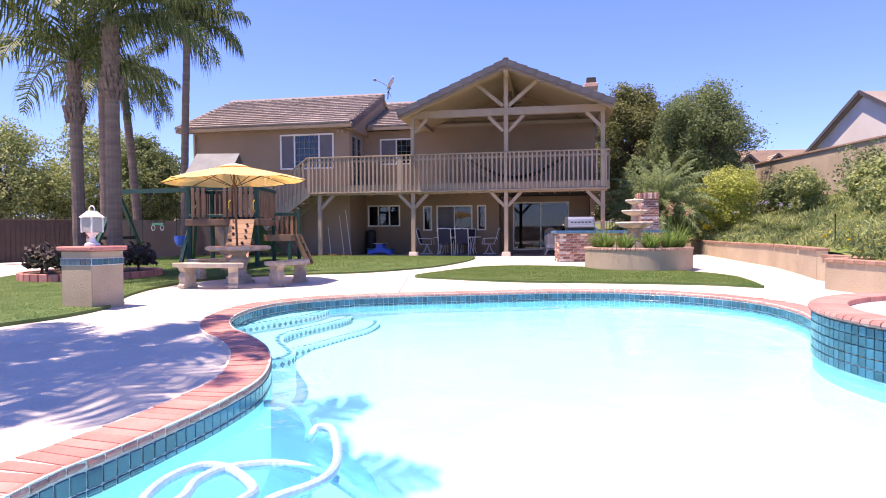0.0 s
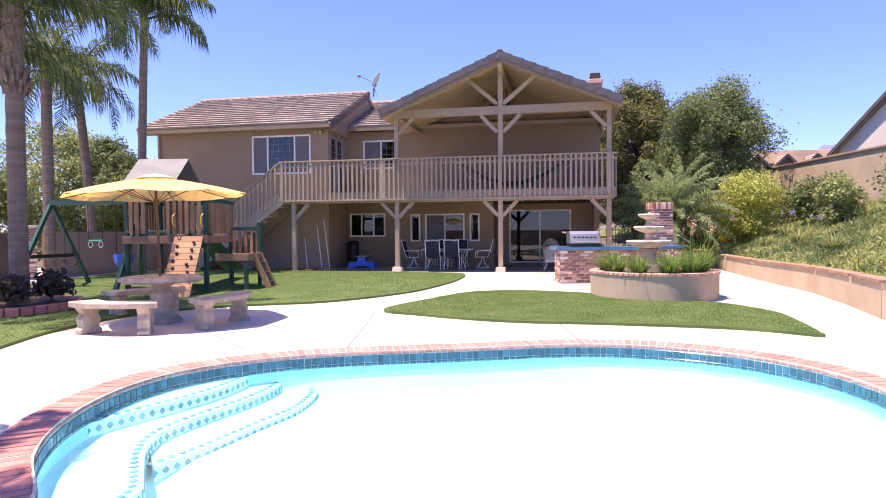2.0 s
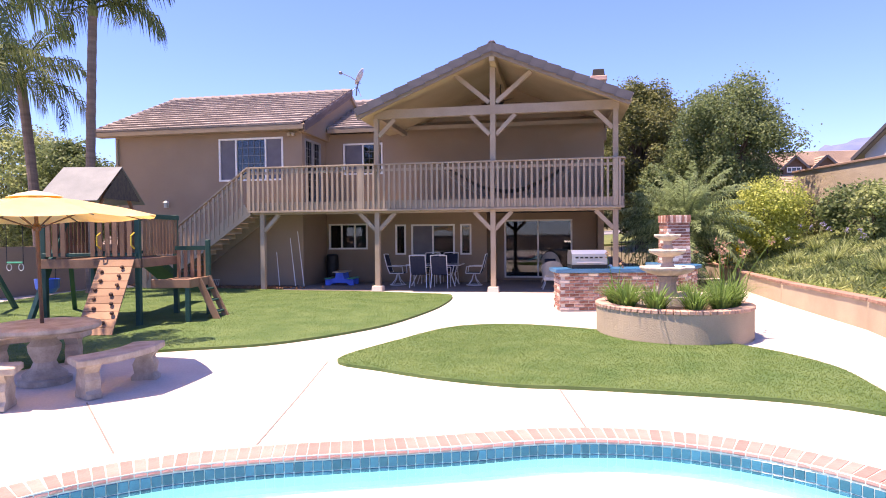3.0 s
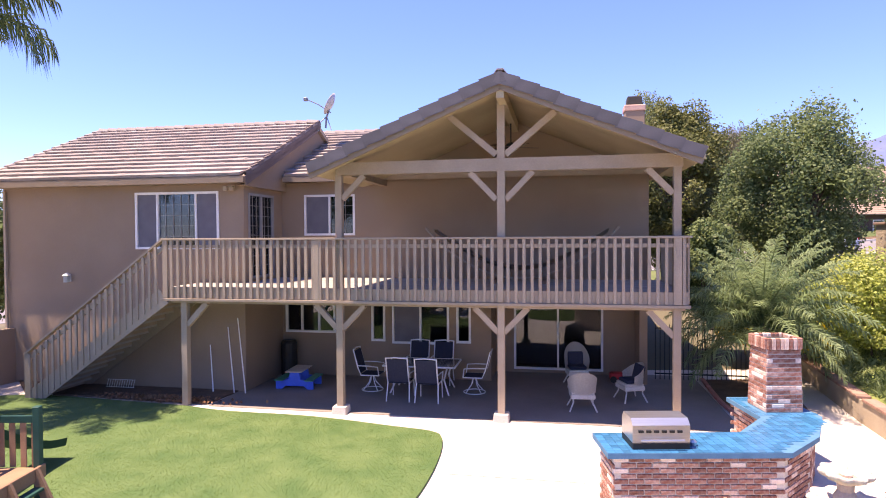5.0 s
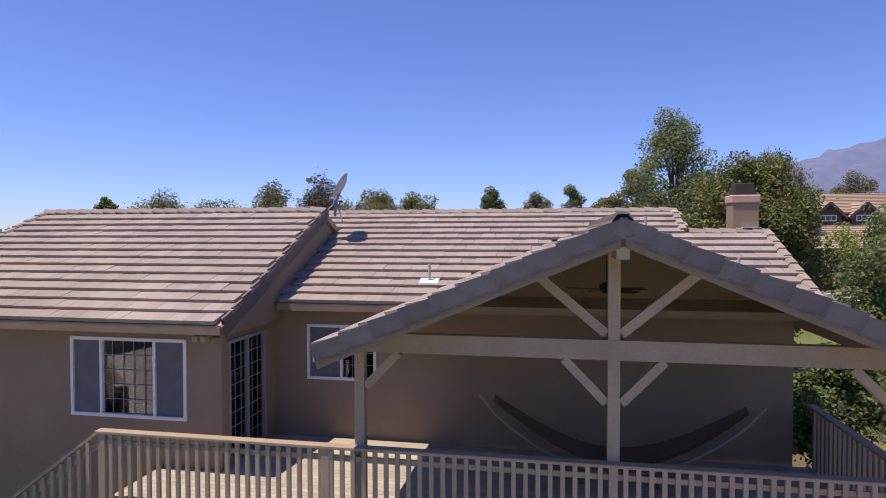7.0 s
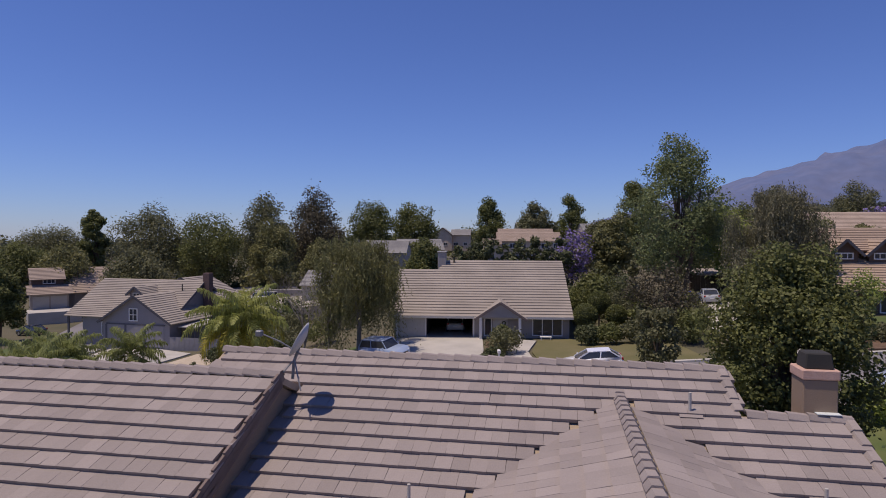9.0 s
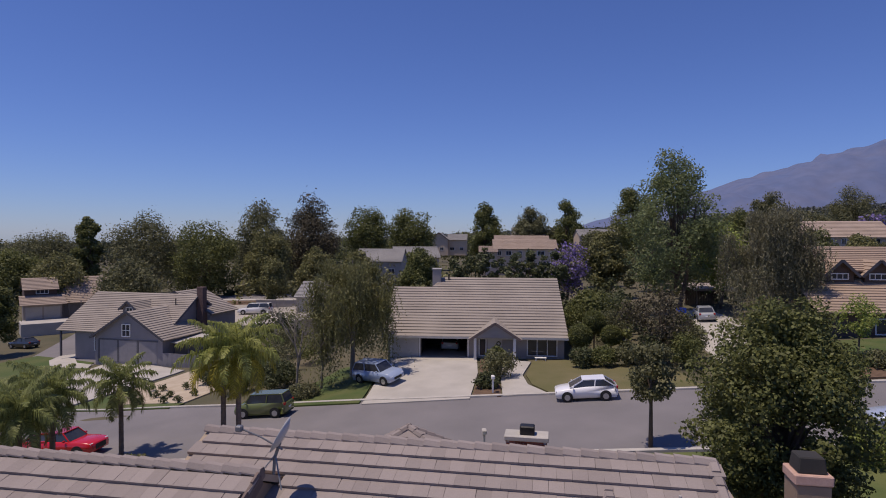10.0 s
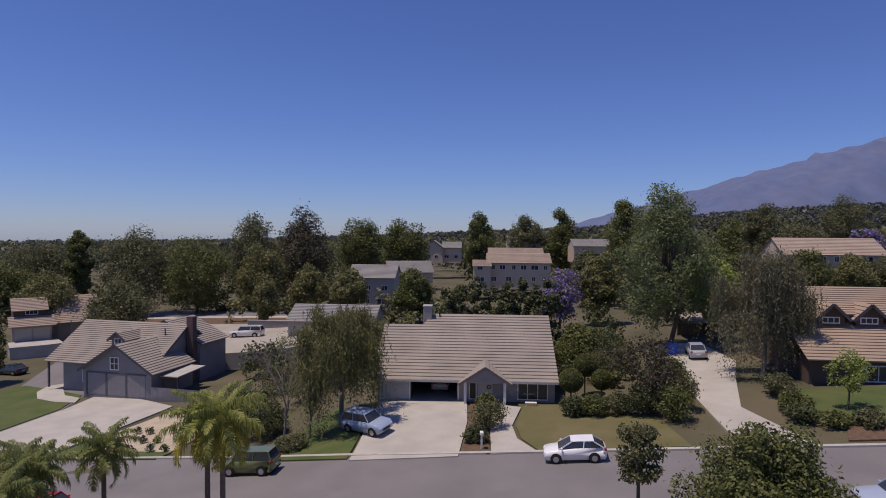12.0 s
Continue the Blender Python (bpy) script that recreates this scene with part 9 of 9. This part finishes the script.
def weeping(x, y, h, r, strands, seed, label, leaf):
    """A tree whose fine leafy strands hang from a broken crown."""
    rng = np.random.default_rng(seed)
    t = thing("weeping_tree", pose(x, y, land(x, y)), label, "tree", "weeping trees")
    a = rng.uniform(0, 2 * np.pi, 34)
    rr = r * rng.uniform(0.15, 0.95, 34)
    c = np.column_stack([np.cos(a) * rr, np.sin(a) * rr, h * (0.97 - 0.35 * (rr / r) ** 1.5 - 0.4 * rng.random(34))])
    bm = tube(B(), [(0, 0, -0.2), (0.1, 0, h * 0.3), (0, 0.1, h * 0.6), (0.05, 0, h * 0.85)], [0.22, 0.16, 0.1, 0.04], 8)
    part("trunk", bm, PALE_BARK, t)
    for k in range(34):
        s = Vector((0, 0, h * rng.uniform(0.2, 0.6)))
        e = Vector(c[k])
        part("limb", tube(B(), [s, s.lerp(e, 0.5) + Vector((0, 0, 0.08 * h)), e], [0.07, 0.045, 0.012], 5), PALE_BARK, t)
    who = rng.integers(0, 34, strands)
    o = rng.normal(0, 1, (strands, 3)) * np.array([r * 0.095, r * 0.095, h * 0.03])
    ln = h * rng.uniform(0.12, 0.42, strands) * (0.5 + 0.8 * rng.random(34))[who]
    n = 16
    q = np.linspace(0, 1, n)[None, :]
    drift = rng.normal(0, 0.25, (strands, 2))
    p = np.stack([(c[who, 0] + o[:, 0])[:, None] + drift[:, :1] * q * ln[:, None] * 0.5, (c[who, 1] + o[:, 1])[:, None] + drift[:, 1:] * q * ln[:, None] * 0.5, (c[who, 2] + o[:, 2])[:, None] - ln[:, None] * q], 2).reshape(-1, 3)
    p += rng.normal(0, 0.05, p.shape)
    p[:, 2] = np.maximum(p[:, 2], 0.3)
    v, f = leaf_quads(rng, p, 0.075, 1.6, 3.4)
    np_mesh("crown", v, f, leaf, t)
    return t


def topiary(x, y, z, r, seed):
    """A clipped ball of fine foliage on a short stem."""
    rng = np.random.default_rng(seed)
    t = thing("topiary", pose(x, y, land(x, y)), "clipped round topiary ball on a short stem", "shrub", "clipped topiary")
    part("trunk", tube(B(), [(0, 0, -0.1), (0, 0, z)], 0.07, 7), BARK, t)
    d = rng.normal(size=(6500, 3))
    d /= np.linalg.norm(d, axis=1)[:, None]
    p = d * r * rng.uniform(0.88, 1.03, 6500)[:, None] + np.array([0, 0, z])
    v, f = leaf_quads(rng, p, 0.075, 0, 1.5)
    crown = np_mesh("crown", v, f, LEAF, t)
    bm = B()
    bmesh.ops.create_icosphere(bm, subdivisions=3, radius=r * 0.9)
    bmesh.ops.translate(bm, verts=bm.verts, vec=(0, 0, z))
    part("inner_foliage", bm, LEAF_DARK, t)
    return t


def bare_tree(x, y, h, seed, label):
    """Forked pale limbs down to fine twigs, almost without leaves."""
    rng = random.Random(seed)
    t = thing("bare_tree", pose(x, y, land(x, y)), label, "tree", "bare trees")
    bm, twig = B(), B()

    def fork(p, d, ln, r, depth):
        q = p + d * ln
        tube(bm if depth < 2 else twig, [p, p.lerp(q, 0.5) + Vector((rng.uniform(-1, 1), rng.uniform(-1, 1), 0)) * ln * 0.06, q], [r, r * 0.8, r * 0.55], 5 if depth < 3 else 3, False)
        if depth < 5:
            for k in range(3 if depth > 0 else 4):
                side = Vector((rng.uniform(-1, 1), rng.uniform(-1, 1), rng.uniform(-0.1, 0.5)))
                fork(q if k else p.lerp(q, 0.6), (d * 1.0 + side * 0.75 + Vector((0, 0, 0.15))).normalized(), ln * rng.uniform(0.55, 0.8), r * 0.55, depth + 1)
    fork(Vector((0, 0, -0.1)), Vector((0.05, 0, 1)), h * 0.34, 0.12, 0)
    part("trunk", bm, PALE_BARK, t)
    part("twig", twig, PALE_BARK, t)
    return t


def grow(x, y, h, r, n, size, leaf, seed, label, dz=0.0, **kw):
    return tree("tree", pose(x, y, land(x, y) + dz, 0, 0, seed * 37), h, r, n, size, leaf, seed=seed, label=label, **kw)


palm(pose(-11.9, 53.9, land(-11.9, 53.9)), 5.5, 3.0, 26, 201, "tall palm with yellowing lower fronds by the street", 0.15, False, lift=(-0.6, 1.3), sag=2.1, width=0.7, leaflets=40, group="street palms", thick=2.0, ruff=1.2, droop=0.8, old=8, leaf=LEAF_STREET)
palm(pose(-10.9, 53.5, land(-10.9, 53.5)), 5.7, 3.0, 26, 202, "tall palm with yellowing lower fronds by the street", 0.15, False, lift=(-0.6, 1.3), sag=2.1, width=0.7, leaflets=40, group="street palms", thick=2.0, ruff=1.2, droop=0.8, old=10, leaf=LEAF_STREET)
for k, (x, y, h) in enumerate(((-18.4, 55.1, 3.9), (-19.4, 50.2, 4.6), (-21.0, 51.5, 4.4), (-18.6, 46.5, 4.6), (-21.0, 48.0, 4.6))):
    palm(pose(x, y, land(x, y)), h + 0.2, 2.25, 26, 210 + k, "green feather palm beside the street", 0.14, False, lift=(-0.6, 1.35), sag=1.9, width=0.62, leaflets=40, group="street palms", thick=2.0, ruff=1.4, leaf=LEAF_FEATHER)
grow(11.7, 38.6, 9.75, 3.35, 60000, 0.082, LEAF, 221, "large dense dark green tree beside the house", trunk=0.22, clear=0.08, clumps=170, spread=0.19)
grow(11.15, 49.3, 5.8, 1.35, 6500, 0.10, LEAF_GREY, 222, "slim grey-green street tree on the lawn", trunk=0.1, clear=0.33, clumps=36)
shrub(pose(19.5, 45.5, land(19.5, 45.5)), 1.9, 1.6, 2400, 0.1, LEAF_LIGHT, 223, "yellow-green shrub by the kerb")
weeping(-6.8, 70.0, 11.6, 4.3, 3200, 224, "weeping grey-green tree beside a driveway", LEAF_SUN)
weeping(30.6, 74.0, 12.6, 4.4, 3200, 225, "tall weeping tree with grey-brown foliage", LEAF_WEEP)
bare_tree(-11.0, 68.0, 8.6, 226, "nearly bare pale tree on the lawn")
bare_tree(-8.9, 67.6, 6.0, 227, "leafless pale sapling on the lawn")
grow(18.1, 68.0, 6.2, 3.3, 4500, 0.13, LEAF_BROWN, 228, "spreading tree with reddish-brown leaves", trunk=0.15, clear=0.12, clumps=50)
for k, (x, y, z, r) in enumerate(((12.9, 72.6, 2.1, 1.05), (14.6, 74.6, 2.9, 1.05), (15.6, 72.6, 1.9, 0.9))):
    topiary(x, y, z, r, 230 + k)
for k, (x, y, h, r) in enumerate(((12.2, 68.4, 1.7, 1.2), (13.9, 68.1, 1.8, 1.3), (15.6, 67.8, 1.8, 1.3), (17.2, 66.6, 2.6, 1.6), (19.0, 64.5, 2.4, 1.6), (20.3, 67.0, 3.0, 1.6), (19.6, 70.5, 3.2, 1.8), (21.5, 71.5, 3.0, 1.6), (-14.0, 100.5, 4.5, 2.6), (-10.5, 101.5, 5.0, 2.6), (-18.0, 103.0, 4.6, 2.8), (-7.5, 103.0, 5.2, 2.6), (-13.5, 68.8, 2.6, 1.7), (-16.5, 70.0, 2.2, 1.6), (-14.5, 77.0, 2.6, 1.9), (-18.0, 80.0, 2.4, 2.0), (-12.0, 80.0, 2.8, 2.0), (-16.0, 85.0, 3.0, 2.2), (-20.5, 75.5, 1.8, 1.5), (28.2, 60.6, 1.0, 1.1), (30.5, 60.2, 0.9, 1.2), (33.0, 59.4, 1.1, 1.2), (27.4, 64.0, 1.6, 1.3), (28.6, 68.2, 1.8, 1.4), (27.0, 62.0, 1.2, 1.1), (36.0, 58.6, 1.0, 1.2), (5.0, 66.3, 2.2, 1.6), (4.0, 63.6, 1.1, 1.0), (5.2, 70.0, 1.6, 1.1), (-9.8, 65.5, 0.9, 1.2), (-12.5, 70.5, 2.0, 1.5), (-15.0, 73.0, 2.4, 1.8), (17.0, 78.0, 3.2, 1.8), (19.0, 83.0, 3.8, 2.4), (15.0, 84.0, 3.6, 2.2), (22.0, 74.0, 2.4, 1.4))):
    shrub(pose(x, y, land(x, y) + 0.08), h, r, 2600, 0.11, (LEAF_DARK, LEAF, LEAF_GREY)[k % 3], 240 + k, "dense green garden shrub by the street", "street-side shrubs")
for k in range(11):
    x, y = -26.5 + (k % 4) * 2.0 + 0.3 * (k % 3), 69.5 + (k // 4) * 2.6 - 0.5 * (k % 4)
    shrub(pose(x, y, land(x, y) + 0.1), 0.7, 0.4, 260, 0.08, LEAF_DARK, 260 + k, "small dark shrub in the sandy bed", "small bed shrubs")
for k in range(7):
    x, y = -21.5 + k * 0.9, 52.6 + 0.3 * (k % 2)
    shrub(pose(x, y, land(x, y)), 0.8, 0.6, 500, 0.09, (LEAF_GREY, LEAF)[k % 2], 280 + k, "low street-side shrub under the palms", "low shrubs under the palms")
grow(26.8, 88.0, 20.0, 6.2, 24000, 0.17, LEAF_POPLAR, 290, "tall loose pale-green poplar tree", trunk=0.3, clear=0.02, clumps=150, squash=1.5, spread=0.2)
grow(33.5, 91.0, 11.8, 3.2, 5000, 0.24, LEAF_LIGHT, 291, "rounded bright green garden tree", trunk=0.2, clear=0.08)
grow(31.2, 63.5, 4.5, 1.8, 1800, 0.12, LEAF_LIGHT, 292, "young light green tree on a lawn", trunk=0.07, clear=0.3, clumps=30)
grow(18.3, 105.0, 10.2, 3.6, 5200, 0.22, LEAF_GREY, 293, "blossoming purple jacaranda tree", trunk=0.2, clear=0.15, blossom=BLOSSOM)
grow(108.6, 172.0, 17.5, 5.0, 3600, 0.4, LEAF_GREY, 294, "blossoming purple jacaranda tree in the distance", trunk=0.3, clear=0.15, blossom=BLOSSOM)
for k in range(8):
    grow(2.5 + k * 1.9, 98.0 + 0.8 * (k % 2), 8.8 + 0.8 * (k % 3), 1.7, 2200, 0.22, LEAF_DARK, 300 + k, "tall dark hedge tree behind a roof", trunk=0.12, clear=0.05, clumps=36, group="hedge trees")
MID = [(25.1, 110.0, 11.3, 3.5, 0), (17.1, 86.0, 4.2, 2.9, 1), (-3.0, 125.0, 9.4, 3.2, 1), (-43.2, 170.0, 24.7, 6.2, 2), (-30.9, 170.0, 24.0, 6.8, 3), (-19.5, 190.0, 23.4, 6.0, 1), (-8.3, 200.0, 22.3, 6.5, 1), (-62.3, 150.0, 20.2, 7.4, 2), (-49.8, 150.0, 19.3, 7.0, 1),
       (-79.8, 160.0, 21.1, 2.9, 1), (-36.6, 152.0, 15.9, 5.0, 0), (-49.1, 118.0, 9.0, 4.6, 2), (-24.0, 141.0, 9.5, 3.4, 0), (-15.0, 136.0, 8.0, 3.2, 0), (15.4, 220.0, 24.1, 6.0, 1), (33.0, 240.0, 22.9, 7.1, 2), (46.2, 240.0, 24.7, 7.1, 1), (54.8, 190.0, 25.2, 7.0, 1), (97.1, 200.0, 25.0, 6.6, 2),
       (103.4, 230.0, 21.7, 7.7, 1), (97.1, 180.0, 17.4, 8.8, 2), (162.5, 260.0, 30.5, 11.0, 2), (-115.9, 200.0, 16.0, 9.9, 2), (-96.5, 160.0, 11.7, 6.5, 1), (-56.6, 97.0, 9.9, 2.5, 1), (-28.6, 127.0, 8.6, 2.2, 0), (40.0, 104.0, 9.0, 4.0, 0), (47.0, 112.0, 10.0, 4.5, 1), (36.0, 120.0, 11.0, 4.0, 2), (-68.0, 130.0, 12.0, 5.0, 0), (60.0, 150.0, 12.0, 5.0, 1), (30.0, 135.0, 11.0, 4.0, 2), (68.0, 130.0, 9.5, 4.6, 1), (79.0, 134.0, 9.0, 4.6, 0), (90.0, 138.0, 9.5, 4.6, 2)]
for k, (x, y, h, r, kind) in enumerate(MID):
    if x < 0:
        h, r = h * 1.05, r * 1.22
    lf = (LEAF_SUN, LEAF, LEAF_GREY, LEAF_BROWN)[kind]
    grow(x, y, h, r, 17000, 0.0118 * y ** 0.62, lf, 320 + k, ("green broadleaf tree among the houses", "dark green tree among the houses", "grey-green eucalyptus tree among the houses", "brownish tree among the houses")[kind], trunk=0.02 * h, clear=0.06, clumps=66, group="neighbourhood trees", spread=0.30, dz=2.0 if -60 < x < -13 and 103 < y < 150 else 0.0)


def woods(name, count, y0, y1, h0, h1, quads, size, seed, leaf, label, keep=lambda x, y: True, tones=None):
    """Far tree cover: uneven crowns of leaf clumps spread over the ground."""
    rng = np.random.default_rng(seed)
    cs = []
    while len(cs) < count:
        y = y0 + (y1 - y0) * rng.random() ** 0.8
        x = rng.uniform(-0.85, 0.85) * y
        if keep(x, y):
            h = h0 + (h1 - h0) * rng.random() ** 1.6
            cs.append((x, y, land(x, y), h, h * rng.uniform(0.30, 0.5)))
    c = np.array(cs)
    sub = 12
    o = rng.normal(size=(count, sub, 3))
    o *= (rng.uniform(0.45, 1, (count, sub)) / np.linalg.norm(o, axis=2))[:, :, None]
    who = np.repeat(np.arange(count), quads)
    lump = rng.integers(0, sub, len(who))
    q = o[who, lump] + rng.normal(0, 0.17, (len(who), 3))
    p = np.column_stack([c[who, 0] + q[:, 0] * c[who, 4], c[who, 1] + q[:, 1] * c[who, 4], c[who, 2] + c[who, 3] * (0.52 + 0.46 * q[:, 2])])
    tone = rng.integers(0, 4, count)[who]
    v, f = leaf_quads(rng, p, size, 0, 1.3, q - 0.6 * o[who, lump])
    return tagged(np_mesh(name, v, f, tones or [leaf, LEAF_SUN, LEAF_DARK, LEAF_GREY], None, mats=tone), label, "trees", kind="stuff")


clear = lambda x, y: not (-24 < x < 34 and y < 185 and not (y > 128 and abs(x - 3) > 40)) and not (60 < x < 92 and y < 158) and not (-75 < x < -40 and y < 128) and not (-46 < x < -10 and y < 132)
woods("scrub", 110, 104, 260, 4, 8, 130, 0.75, 401, LEAF, "bushy trees between the houses", clear)
woods("undergrowth", 60, 74, 100, 1.5, 3.2, 220, 0.22, 405, LEAF, "dense garden shrubs between house and driveway", lambda x, y: 13.0 < x < 23.5 and x < 16 + (y - 68) * 0.4)
woods("undergrowth", 90, 88, 104, 2.0, 5.0, 220, 0.28, 406, LEAF_DARK, "dense garden planting behind the houses", lambda x, y: (-6 < x < 24) or (-22 < x < -8 and y < 100) or x > 34)
woods("undergrowth", 120, 100, 180, 3.0, 7.0, 160, 0.5, 407, LEAF_GREY, "bushy planting among the far gardens", lambda x, y: (-8 < x < 8 and y < 160) or 30 < x < 62 or -100 < x < -72 or (-46 < x < -18 and y > 132))
woods("copse", 26, 150, 215, 6, 12, 420, 0.42, 408, LEAF_GREY, "dense trees behind the corner house", lambda x, y: -80 < x < -14 and not (x > -24 and y < 170))
woods("copse", 150, 195, 340, 9, 19, 300, 0.55, 409, LEAF, "dense trees beyond the far houses", lambda x, y: -90 < x < 120 and (y > 250 or x < -8 or x > 44))
woods("woods", 560, 215, 560, 7, 17, 190, 1.0, 402, LEAF_FAR, "dense tree cover beyond the houses")
# Far crowns mix in leaves with haze in their colour.
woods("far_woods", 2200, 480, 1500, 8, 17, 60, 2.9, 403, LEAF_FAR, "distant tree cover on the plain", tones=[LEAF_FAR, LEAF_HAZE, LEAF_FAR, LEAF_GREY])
woods("horizon_woods", 2600, 1400, 2900, 9, 18, 26, 8.0, 404, LEAF_FAR, "far tree cover, haze tinted into its leaf colour", tones=[LEAF_HAZE] * 4)

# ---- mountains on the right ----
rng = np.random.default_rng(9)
# Blue of the distant air is painted into the rock colour.
HAZE_HILLS = mat("mountain_haze_blue", (0.10, 0.14, 0.26), (0.13, 0.155, 0.255), 0.006, 1.0, bump=0.0, fine=0.02)
nx, ny = 150, 26
verts, faces = [], []
for j in range(ny):
    for i in range(nx):
        x, y = 300 + i * 30.0, 2450 + j * 45.0
        f = max(0.0, min(1.0, (x - 620) / 1500))
        crest = max(10.0, min(560.0, 0.284 * (x - 560))) + 22 * f * noise.noise(Vector((x * 0.004, 0, 3))) + 20 * f * noise.noise(Vector((x * 0.012, 1.3, 5)))
        s = math.sin(math.pi * 0.5 * min(1.0, j / 16))
        z = crest * s + 120 * f * s * (1 - s * 0.7) * noise.noise(Vector((x * 0.011, y * 0.006, 1.0))) - 30 * (1 - s)
        verts.append((x, y, z))
for j in range(ny - 1):
    for i in range(nx - 1):
        a = j * nx + i
        faces.append((a, a + 1, a + nx + 1, a + nx))
tagged(smoothed(np_mesh("mountain", np.array(verts), np.array(faces), HAZE_HILLS)), "mountain ridge with blue haze put into its colour", "mountain", kind="structure")
